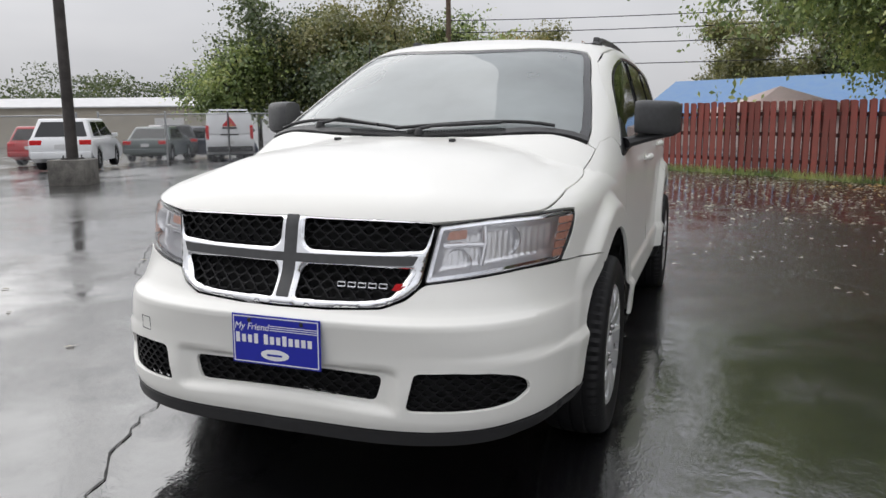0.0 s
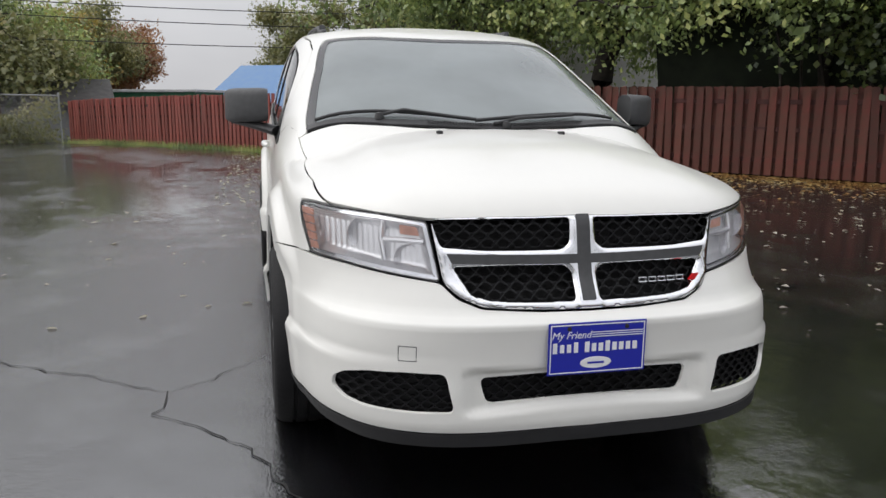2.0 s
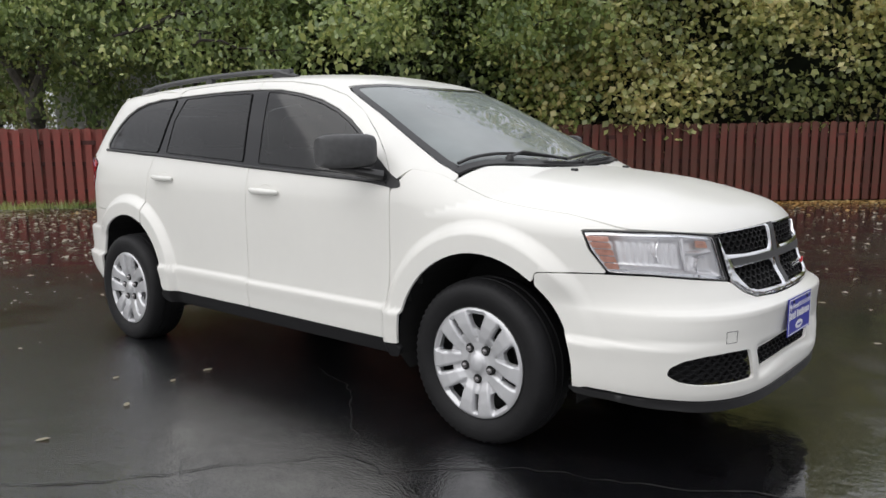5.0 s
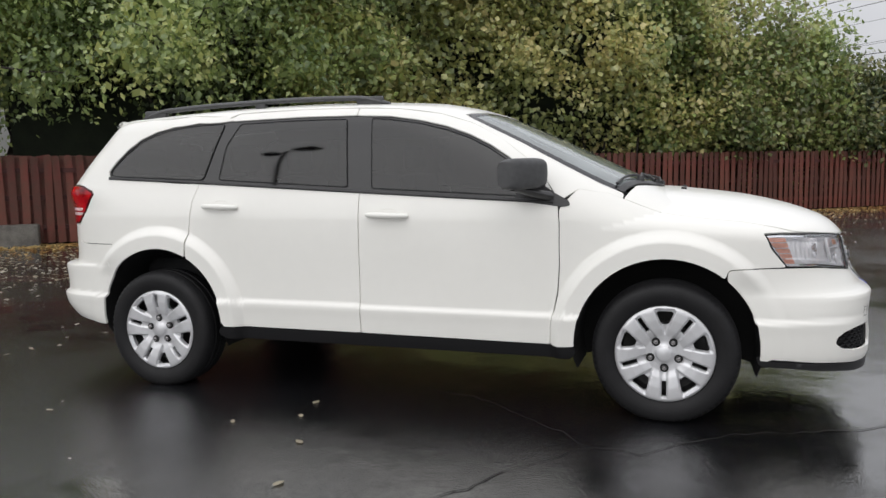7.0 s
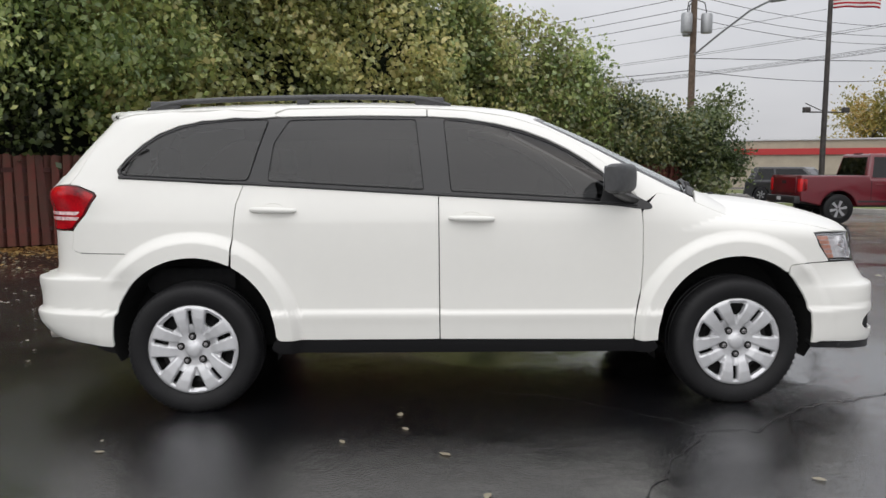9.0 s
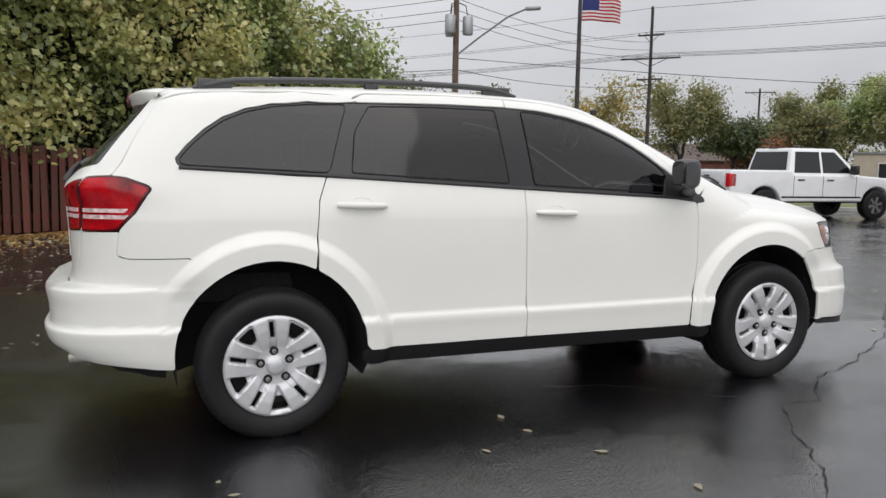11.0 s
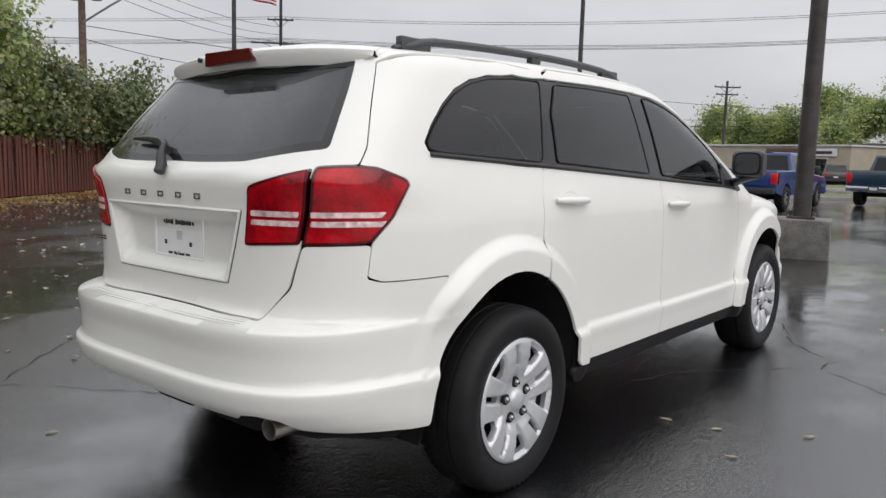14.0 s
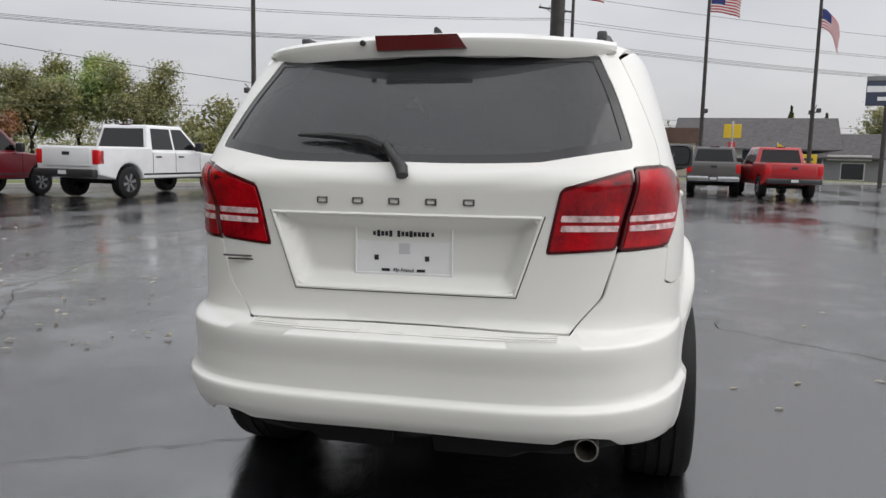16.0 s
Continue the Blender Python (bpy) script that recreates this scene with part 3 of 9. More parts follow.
    pane_q = outline([S(x, z, s) for x, z in [(-1.165, belt(-1.165) + 0.014), (-1.100, 1.40), (-1.060, 1.516), (-1.25, 1.511), (-1.42, 1.493), (-1.537, 1.465), (-1.636, 1.424), (-1.720, 1.365), (-1.795, 1.295), (-1.838, 1.243), (-1.832, 1.220), (-1.79, 1.211)]], "side", 0.03)
    sheet("window_pillar", dlo, "side", M_PILLAR, car, lift=-0.010, holes=[shrink(pane_f, 0.004), shrink(pane_r, 0.004), shrink(pane_q, 0.004)], s=s, lip=0.006, label="black window surround")
    for nm, pn in (("front_door_window", pane_f), ("rear_door_window", pane_r), ("quarter_window", pane_q)):
        sheet(nm, pn, "side", M_TINT, car, lift=-0.007, s=s, ds=0.05, lip=0.0, label="dark tinted window pane")
        sheet("window_seal", pn, "side", M_MESH, car, lift=-0.004, holes=[shrink(pn, 0.0045)], s=s, ds=0.04, lip=0.004, label="black rubber window seal")
    bm = bmesh.new()
    tube(bm, [Vector(S(x, float(belt(x)) - 0.001, s)) + Vector((0, s * 0.002, 0)) for x in np.linspace(-1.84, 0.90, 24)], 0.009, 8)
    part("belt_moulding", bm, M_BLACK, car, smooth=True)
    # black triangle under the mirror
    tri_m = outline([S(x, z, s) for x, z in [(0.70, belt(0.7) - 0.004), (0.745, 1.205), (0.83, 1.152), (0.905, 1.098), (0.975, 1.062), (0.985, 1.038), (0.95, 1.030)]], "side", 0.02)
    sheet("mirror_sail", tri_m, "side", M_BLACK, car, lift=0.004, s=s, ds=0.04)
    # sill
    sill = outline([S(x, z, s) for x, z in [(-1.02, 0.338), (0.99, 0.331), (1.02, 0.30), (0.99, 0.262), (-1.0, 0.266), (-1.04, 0.30)]], "side", 0.02)
    sheet("sill_moulding", sill, "side", M_MESH, car, lift=-0.006, s=s, ds=0.03, lip=0.03, label="black plastic sill")

# bonnet
hood_pts = [N(-0.720, 0.909), T(2.0, -0.736), T(1.8, -0.752), T(1.5, -0.7625), T(1.24, -0.7655), T(1.29, -0.60), T(1.37, -0.40), T(1.40, -0.2), T(1.42, 0.0)]
hood_pts += [(p[0], -p[1], p[2]) for p in reversed(hood_pts[:-1])]
hood_pts += [N(0.60, 0.896), N(0.455, 0.884), N(0.30, 0.889), N(0.0, 0.892), N(-0.30, 0.889), N(-0.455, 0.884), N(-0.60, 0.896)]
sheet("bonnet", outline(hood_pts, "front", 0.012, 0.015), "front", M_PAINT, car, ds=0.022, lip=0.02, label="white bonnet with two washer jets")

# roof with the frame round the screen
roof_side = [(x, z) for x, z in [(-1.85, 1.534), (-1.6, 1.557), (-1.3, 1.569), (-1.03, 1.553), (-0.97, 1.574), (-0.55, 1.582), (-0.2, 1.578), (0.02, 1.566), (0.25, 1.533), (0.44, 1.473), (0.60, 1.387), (0.74, 1.285), (0.85, 1.181), (0.93, 1.06)]]
right = [S(x, z, -1) for x, z in roof_side]
glass_top, glass_bot = 0.605, 0.735
screen_loop = [T(0.50, 0.0), T(0.485, -0.25), T(0.43, -0.47), T(0.375, -0.585), T(0.43, -0.612), T(0.70, -0.660), T(0.95, -0.708), T(1.12, -0.735), T(1.235, -0.737)]
pts = right + [T(1.02, -0.8004), T(1.12, -0.7834), T(1.16, -0.7718), T(1.235, -0.7688)] + list(reversed(screen_loop))
pts += [(p[0], -p[1], p[2]) for p in screen_loop[1:]] + [(x, -y, z) for x, y, z in [T(1.235, -0.7688), T(1.16, -0.7718), T(1.12, -0.7834), T(1.02, -0.8004)]] + [(x, -y, z) for x, y, z in reversed(right)]
pts += [T(-1.93, 0.60), T(-1.97, 0.3), T(-1.98, 0.0), T(-1.97, -0.3), T(-1.93, -0.60)]
sheet("roof_panel", outline(pts, "roof", 0.012, 0.018), "roof", M_PAINT, car, ds=0.028, label="white roof with screen pillars")
ws = [T(0.505, 0.0), T(0.49, -0.25), T(0.435, -0.465), T(0.388, -0.578), T(0.437, -0.606), T(0.70, -0.654), T(0.95, -0.702), T(1.12, -0.729), T(1.23, -0.731), T(1.285, -0.60), T(1.365, -0.40), T(1.395, -0.2), T(1.415, 0.0)]
ws += [(p[0], -p[1], p[2]) for p in reversed(ws[1:-1])]
ws_o = outline(ws, "roof", 0.02, 0.02)
sheet("windscreen", ws_o, "roof", M_SHIELD, car, lift=-0.004, ds=0.05, lip=0.0, label="windscreen with a pale grey diffuse layer")
sheet("windscreen_border", ws_o, "roof", M_GLOSSBLACK, car, lift=-0.0022, holes=[shrink(ws_o, 0.035)], ds=0.03, lip=0.0, label="black printed edge of the windscreen")

# nose
hl = lambda s, z=0.0: [N(s * (0.463 + z), 0.877), N(s * 0.60, 0.896), N(s * 0.722, 0.901), S(1.96, 0.904, s), S(1.886, 0.900, s), S(1.922, 0.83, s), S(1.988, 0.7455, s), N(s * 0.70, 0.7400), N(s * (0.433 + z), 0.7045)]
grille = [N(y, z) for y, z in [(-0.452, 0.880), (-0.425, 0.70), (-0.385, 0.664), (-0.32, 0.638), (-0.15, 0.628), (0.0, 0.626), (0.15, 0.628), (0.32, 0.638), (0.385, 0.664), (0.425, 0.70), (0.452, 0.880), (0.3, 0.886), (0.0, 0.888), (-0.3, 0.886)]]
FOG = ((0.436, 0.456), (0.410, 0.339), (0.55, 0.339), (0.66, 0.343), (0.712, 0.354), (0.742, 0.382), (0.738, 0.412), (0.708, 0.438), (0.65, 0.453), (0.55, 0.459))
fog = lambda s: [N(s * y, z) for y, z in FOG]
low = [N(y, z) for y, z in [(-0.333, 0.434), (-0.311, 0.354), (0.311, 0.354), (0.333, 0.434)]]
bump_top = [S(1.728, 0.730, -1), S(1.80, 0.737, -1), S(1.98, 0.738, -1), N(-0.70, 0.735), N(-0.435, 0.700), N(-0.392, 0.659), N(-0.325, 0.633), N(-0.15, 0.623), N(0.0, 0.621)]
bump_top += [(p[0], -p[1], p[2]) for p in reversed(bump_top[:-1])]
fa = [S(WHEEL_X + ARCH_R * math.cos(a), ARCH_Z + ARCH_R * math.sin(a), 1) for a in np.radians(np.linspace(50, -8, 10))]
bot = [N(0.72, 0.290), N(0.55, 0.278), N(0.3, 0.275), N(0.0, 0.275)]
bump = bump_top + fa + [S(1.93, 0.312, 1)] + bot + [(p[0], -p[1], p[2]) for p in reversed(bot[:-1])] + [S(1.93, 0.312, -1)] + [(p[0], -p[1], p[2]) for p in reversed(fa)]
fog_o = {s: outline(fog(s), "front", 0.016, 0.012) for s in (-1, 1)}
low_o = outline(low, "front", 0.02, 0.012)
sheet("front_bumper", outline(bump, "front", 0.012, 0.015), "front", M_PAINT, car, holes=[fog_o[-1], fog_o[1], low_o], ds=0.013, label="white front bumper",
      lines=[flatten(row((1.2, 0, z), (1, 0, 0), "y", np.linspace(-0.74, 0.74, 120)), "front") for z in (0.578, 0.586, 0.593, 0.598, 0.603, 0.608, 0.615, 0.622)])
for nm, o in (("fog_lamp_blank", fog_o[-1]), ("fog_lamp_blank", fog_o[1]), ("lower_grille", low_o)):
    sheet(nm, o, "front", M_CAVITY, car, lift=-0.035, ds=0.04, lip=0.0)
lipo = [S(1.86, 0.306, -1), N(-0.72, 0.286), N(-0.55, 0.274), N(-0.3, 0.271), N(0, 0.271)]
lipo += [(p[0], -p[1], p[2]) for p in reversed(lipo[:-1])]
lipb = [S(1.88, 0.278, 1), N(0.70, 0.256), N(0.5, 0.244), N(0.25, 0.241), N(0, 0.241)]
lipo += lipb + [(p[0], -p[1], p[2]) for p in reversed(lipb[:-1])]
sheet("chin_spoiler", outline(lipo, "front", 0.01, 0.02), "front", M_CHIN, car, ds=0.02, lip=0.04, label="black plastic chin spoiler",
      shape=lambda p, uv: 0.004 + 0.016 * step(0.272, 0.248, p[:, 2]))

# tail
gate_half = [B(0.0, 0.688), B(-0.30, 0.684), B(-0.505, 0.680), B(-0.585, 0.78), B(-0.622, 0.905), B(-0.645, 1.03), B(-0.660, 1.160), B(-0.742, 1.166), B(-0.732, 1.22), B(-0.678, 1.36), B(-0.612, 1.50), B(-0.58, 1.535), B(-0.3, 1.548), B(0.0, 1.552)]
gate = gate_half + [(p[0], -p[1], p[2]) for p in reversed(gate_half[1:-1])]
rg_half = [B(0, 1.168), B(-0.4, 1.170), B(-0.46, 1.180), B(-0.665, 1.212), B(-0.60, 1.40), B(-0.545, 1.515), B(0, 1.525)]
rg = outline(rg_half + [(p[0], -p[1], p[2]) for p in reversed(rg_half[1:-1])], "rear", 0.02, 0.018)
rec = outline([B(y, z) for y, z in [(-0.410, 1.010), (-0.335, 0.788), (0.335, 0.788), (0.410, 1.010)]], "rear", 0.03, 0.012)
tl_in = {s: outline([B(s * 0.467, 1.098), B(s * 0.425, 0.905), B(s * 0.624, 0.918), B(s * 0.648, 1.03), B(s * 0.660, 1.155)], "rear", 0.012, 0.012) for s in (-1, 1)}
gate_o = outline(gate, "rear", 0.012, 0.015)
tailgate = sheet("tailgate", gate_o, "rear", M_PAINT, car, holes=[rg, rec, tl_in[-1], tl_in[1]], ds=0.02, label="white tailgate with a plate recess")
sheet("rear_window", rg, "rear", M_TINT_REAR, car, lift=-0.006, ds=0.05, lip=0.0, label="dark rear window beaded with rain")
sheet("rear_window_border", rg, "rear", M_GLOSSBLACK, car, lift=-0.004, holes=[shrink(rg, 0.03)], ds=0.03, lip=0.0)
sheet("plate_recess", rec, "rear", M_PAINT, car, ds=0.015, lip=0.0, label="recess for the number plate",
      shape=lambda p, uv: -0.05 * step(0.0, 0.035, edge_gap(rec, uv)) - 0.001)
rear_half = [B(0, 0.683), B(-0.30, 0.679), B(-0.51, 0.675), B(-0.595, 0.78), B(-0.630, 0.912), S(-2.094, 0.918, -1), S(-2.107, 0.812, -1), S(-2.06, 0.799, -1), S(-1.80, 0.799, -1)]
ra = [S(-WHEEL_X + ARCH_R * math.cos(a), ARCH_Z + ARCH_R * math.sin(a), -1) for a in np.radians(np.linspace(146, 186, 8))]
rb = [S(-2.1, 0.325, -1), B(-0.655, 0.350), B(-0.625, 0.384), B(-0.56, 0.396), B(-0.50, 0.388), B(-0.475, 0.368), B(-0.4, 0.372), B(-0.2, 0.378), B(0, 0.380)]
rh = rear_half + ra + rb
rear_o = outline(rh + [(p[0], -p[1], p[2]) for p in reversed(rh[1:-1])], "rear", 0.012, 0.015)
sheet("rear_bumper", rear_o, "rear", M_PAINT, car, ds=0.013, label="white rear bumper",
      lines=[flatten(np.concatenate([row((0, 0, z), (0, 1, 0), "x", np.linspace(-1.95, -2.25, 24)), row((-1.2, 0, z), (-1, 0, 0), "y", np.linspace(0.74, -0.74, 120)), row((0, 0, z), (0, -1, 0), "x", np.linspace(-2.25, -1.95, 24))]), "rear") for z in (0.460, 0.468, 0.474, 0.480, 0.487, 0.494, 0.630, 0.645, 0.652, 0.657, 0.662, 0.667, 0.672, 0.678)])

# ribs of the step pad on the bumper
for k in range(5):
    z = 0.6675 + 0.0022 * k
    bm = bmesh.new()
    tube(bm, [Vector(B(float(y), z)) + Vector((0, 0, 0.0004)) for y in np.linspace(-0.47, 0.47, 49)], 0.0017, 5)
    part("step_rib", bm, M_PAINT, car, smooth=True)

# tail lamps
for s in (-1, 1):
    out = outline([B(s * 0.666, 1.153), B(s * 0.750, 1.160), S(-2.06, 1.154, s), S(-1.972, 1.121, s), S(-1.958, 1.105, s), S(-2.026, 1.00, s), S(-2.098, 0.926, s), B(s * 0.74, 0.921), B(s * 0.632, 0.918), B(s * 0.655, 1.03)], "rear", 0.012, 0.012)
    inn = outline([B(s * 0.464, 1.094), B(s * 0.428, 0.908), B(s * 0.620, 0.920), B(s * 0.643, 1.03), B(s * 0.655, 1.150)], "rear", 0.012, 0.012)
    for nm, o in (("tail_lamp", out), ("tailgate_lamp", inn)):
        lamp = sheet(nm, o, "rear", M_DARKRED, car, lift=0.003, s=s, ds=0.03, lip=0.02, label="red and clear tail lamp")
        core = shrink(o, 0.007)
        sheet("lamp_lens", core, "rear", M_RED, lamp, lift=0.006, s=s, ds=0.03, lip=0.004)
        for z0, z1 in ((0.975, 0.992), (1.003, 1.021)):
            if nm == "tail_lamp":
                q = [B(s * 0.655, z0), B(s * 0.70, z0), S(-2.10, z0, s), S(-2.064, z0, s), S(-2.056 + 0.5 * (z1 - z0), z1, s), S(-2.10, z1, s), B(s * 0.70, z1), B(s * 0.656, z1)]
            else:
                q = [B(s * (0.466), z0), B(s * 0.54, z0), B(s * 0.622, z0), B(s * 0.626, z1), B(s * 0.54, z1), B(s * 0.469, z1)]
            sheet("reversing_stripe", outline(q, "rear", 0.003, 0.012), "rear", M_LAMPWHITE, lamp, lift=0.008, s=s, ds=0.02, lip=0.003, label="clear ribbed stripe")

# plate recess: moulded edge, plate, badges
def on_back(y, z, off=0.0):
    return Vector(B(y, z)) + Vector((-off, 0, 0))


def on_nose(y, z, off=0.0):
    return Vector(N(y, z)) + Vector((off, 0, 0))


bm = bmesh.new()
rim = [(-0.415, 1.012), (-0.338, 0.784), (0.338, 0.784), (0.415, 1.012)]
for (a, b) in zip(rim, rim[1:] + rim[:1]):
    n = 10
    tube(bm, [on_back(a[0] + (b[0] - a[0]) * k / n, a[1] + (b[1] - a[1]) * k / n, 0.001) for k in range(n + 1)], 0.006, 6)
part("recess_edge", bm, M_PAINT, car, smooth=True)
bm = bmesh.new()
rim = [(-0.4235, 1.017), (-0.344, 0.777), (0.344, 0.777), (0.4235, 1.017)]
for (a, b) in zip(rim, rim[1:]):
    tube(bm, [on_back(a[0] + (b[0] - a[0]) * k / 20, a[1] + (b[1] - a[1]) * k / 20, 0.0003) for k in range(21)], 0.0016, 5)
part("recess_seam", bm, M_CAVITY, car, "fine dark line round the plate recess", smooth=True)
bm = bmesh.new()
box(bm, (-2.272, 0.008, 0.900), (0.006, 0.305, 0.152), 0.002)
plate = part("rear_plate", bm, M_WHITE, car, "white dealer plate with dark lettering bars")
bm = bmesh.new()
for y0, y1, z0, z1 in ((-0.155, 0.155, 0.971, 0.977), (-0.155, 0.155, 0.824, 0.830), (-0.155, -0.149, 0.83, 0.971), (0.149, 0.155, 0.83, 0.971)):
    box(bm, (-2.277, 0.008 + (y0 + y1) / 2, (z0 + z1) / 2), (0.006, y1 - y0, z1 - z0), 0.0015)
part("plate_frame", bm, M_WHITE, plate)
for (y, z, w, h, e) in (*[(0.078 - 0.0128 * k, 0.950, 0.0095, 0.019 if k in (0, 3, 5, 8) else 0.014, 0) for k in range(13) if k != 4], (-0.092, 0.950, 0.008, 0.012, 0), (0.092, 0.950, 0.008, 0.012, 0), (-0.075, 0.876, 0.013, 0.015, 0), (0.085, 0.876, 0.013, 0.015, 0), (-0.056, 0.8385, 0.026, 0.008, 0.0009), (0.056, 0.8385, 0.026, 0.008, 0.0009)):
    bm = bmesh.new()
    box(bm, (-2.277, 0.008 + y, z), (0.002, w, h), e)
    part("print_bar", bm, M_INK, plate)
bm = bmesh.new()
box(bm, (-2.276, 0.004, 0.905), (0.003, 0.035, 0.032), 0.001)
part("plate_window", bm, material("grey_card", (0.55, 0.55, 0.56), 0.6), plate)


def lettering(text, size, mat, m, parent, name="lettering", depth=0.001, italic=0.0):
    """Raised writing in the built-in font, made into a mesh."""
    cu = bpy.data.curves.new(name, 'FONT')
    cu.body, cu.size, cu.extrude, cu.align_x, cu.align_y, cu.shear = text, size, depth, 'CENTER', 'CENTER', italic
    tmp = bpy.data.objects.new(name, cu)
    scene.collection.objects.link(tmp)
    dg = bpy.context.evaluated_depsgraph_get()
    me = bpy.data.meshes.new_from_object(tmp.evaluated_get(dg))
    bpy.data.objects.remove(tmp)
    me.transform(m)
    me.materials.clear()
    me.materials.append(mat)
    ob = new(name, me)
    ob.parent = parent
    return ob


back_m = Matrix(((0, 0, -1, 0), (-1, 0, 0, 0), (0, 1, 0, 0), (0, 0, 0, 1)))
lettering("My Friend", 0.016, M_INK, Matrix.Translation((-2.2775, 0.008, 0.8385)) @ back_m, plate, italic=0.2)
# maker's badge as spaced chrome shapes, and the model badge below the lamp
M_DARKCHROME = material("dark_chrome", (0.30, 0.29, 0.29), 0.22, 1.0)
for k in range(5):
    bm = bmesh.new()
    y = 0.245 - k * 0.1125
    box(bm, tuple(on_back(y, 1.0605, 0.002)), (0.005, 0.034, 0.0045), 0.0015)
    box(bm, tuple(on_back(y, 1.0455, 0.002)), (0.005, 0.034, 0.0045), 0.0015)
    for dy in (-0.0145, 0.0145):
        box(bm, tuple(on_back(y + dy, 1.053, 0.002)), (0.005, 0.005, 0.018), 0.0015)
    part("maker_badge", bm, M_DARKCHROME, car)
bm = bmesh.new()
box(bm, tuple(on_back(0.52, 0.866, 0.002)), (0.005, 0.165, 0.006), 0.0015)
box(bm, tuple(on_back(0.515, 0.856, 0.002)), (0.005, 0.140, 0.006), 0.0015)
part("model_badge", bm, M_DARKCHROME, car, "small dark chrome badge")

# roof spoiler with the high stop lamp
bm = bmesh.new()
secs = []
for y in np.linspace(-0.60, 0.60, 25):
    q = abs(y) / 0.60
    zt = T(-1.90, float(y))[2]
    xe = -2.045 + 0.10 * q**2.4 + 0.035 * q**14
    zb = 1.560 - 0.020 * q**2
    fall = 0.052 - 0.030 * q**10
    prof = [(-1.84, T(-1.84, float(y))[2] + 0.001), (-1.92, zt + 0.002), (xe + 0.03, zb + 0.018), (xe, zb + 0.003), (xe - 0.002, zb - 0.012), (xe + 0.018, zb - fall), (-1.93, zb - fall + 0.006), (-1.86, zb - 0.02)]
    secs.append([bm.verts.new((x, y, z)) for x, z in prof])
for a, b in zip(secs, secs[1:]):
    for i in range(len(a)):
        j = (i + 1) % len(a)
        bm.faces.new((a[i], a[j], b[j], b[i]))
bm.faces.new(secs[0])
bm.faces.new(list(reversed(secs[-1])))
spoiler = part("roof_spoiler", bm, M_PAINT, car, "white roof spoiler over the rear window", smooth=True)
bm = bmesh.new()
prism(bm, [(-0.160, 0.002), (0.115, 0.002), (0.148, -0.044), (-0.150, -0.048)], (-2.036, 0.012, 1.570), (0, -1, 0), (0.15, 0, 0.99), 0.014)
part("high_stop_lamp", bm, M_DARKRED, spoiler, "dark red stop lamp")
bm = bmesh.new()
revolve(bm, [(0.0, -2.052), (0.009, -2.050), (0.010, -2.02)], "x", 16, (0, 0.215, 1.552))
part("washer_nozzle", bm, M_BLACK, spoiler)
# aerial
bm = bmesh.new()
tube(bm, [(-1.74, 0.03, T(-1.74, 0.03)[2]), (-1.765, 0.03, 1.627), (-1.785, 0.03, 1.634)], [0.02, 0.014, 0.008], 10)
part("aerial_base", bm, M_BLACK, car, smooth=True)

# roof rails
for s in (-1, 1):
    xs = np.linspace(-1.76, -0.08, 26)
    pts3, rr = [], []
    for i, x in enumerate(xs):
        e = min(i, len(xs) - 1 - i)
        y = s * (0.565 - 0.03 * (x + 0.9) ** 2)
        rise = 0.036 * min(1.0, e / 2.5) - 0.012 * (x + 1.0)**2 * (1 if e > 2 else 0) * 0.3
        pts3.append((x, y, T(x, y)[2] + max(0.004, rise)))
        rr.append(0.025 if e else 0.014)
    bm = bmesh.new()
    tube(bm, pts3, rr, 10, flat=0.62)
    rail = part("roof_rail", bm, M_GREY, car, "dark grey roof rail", smooth=True)
    for x in (-1.66, -0.9, -0.2):
        bm = bmesh.new()
        y = s * (0.565 - 0.03 * (x + 0.9) ** 2)
        zt = T(x, y)[2]
        box(bm, (x, y, zt + 0.018), (0.16 if x != -0.9 else 0.07, 0.034, 0.05), 0.008)
        part("rail_foot", bm, M_GREY, rail, smooth=True)

# pull handles
for s in (-1, 1):
    for xc, zc in ((0.015, 0.986), (-1.025, 1.031)):
        base = Vector(S(xc, zc, s))
        bm = bmesh.new()
        n = 15
        tube(bm, [Vector(S(xc + (k / (n - 1) - 0.5) * 0.235, zc - (k / (n - 1) - 0.5) * 0.006, s)) + Vector((0, s * (0.008 + 0.022 * math.sin(math.pi * k / (n - 1)) ** 0.5), 0)) for k in range(n)],
             [0.010 + 0.006 * math.sin(math.pi * k / (n - 1)) ** 0.5 for k in range(n)], 12)
        h = part("door_handle", bm, M_PAINT, car, "white pull handle", smooth=True)
        cup = outline([S(xc + 0.055 * math.cos(a), zc + 0.010 + 0.026 * math.sin(a), s) for a in np.linspace(0, 2 * math.pi, 15)[:-1]], "side", 0.005, 0.01)
        sheet("handle_cup", cup, "side", M_PAINT, h, s=s, ds=0.012, lip=0.0, shape=lambda p, uv: 0.0015 - 0.012 * step(0.0, 0.02, edge_gap(cup, uv)))
        if xc > 0:
            bm = bmesh.new()
            revolve(bm, [(0.0, 0.0), (0.006, 0.0), (0.007, -s * 0.012)], "y", 14, tuple(Vector(S(xc - 0.075, zc, s)) + Vector((0, s * 0.034, 0))))
            part("key_lock", bm, M_STEEL, h)

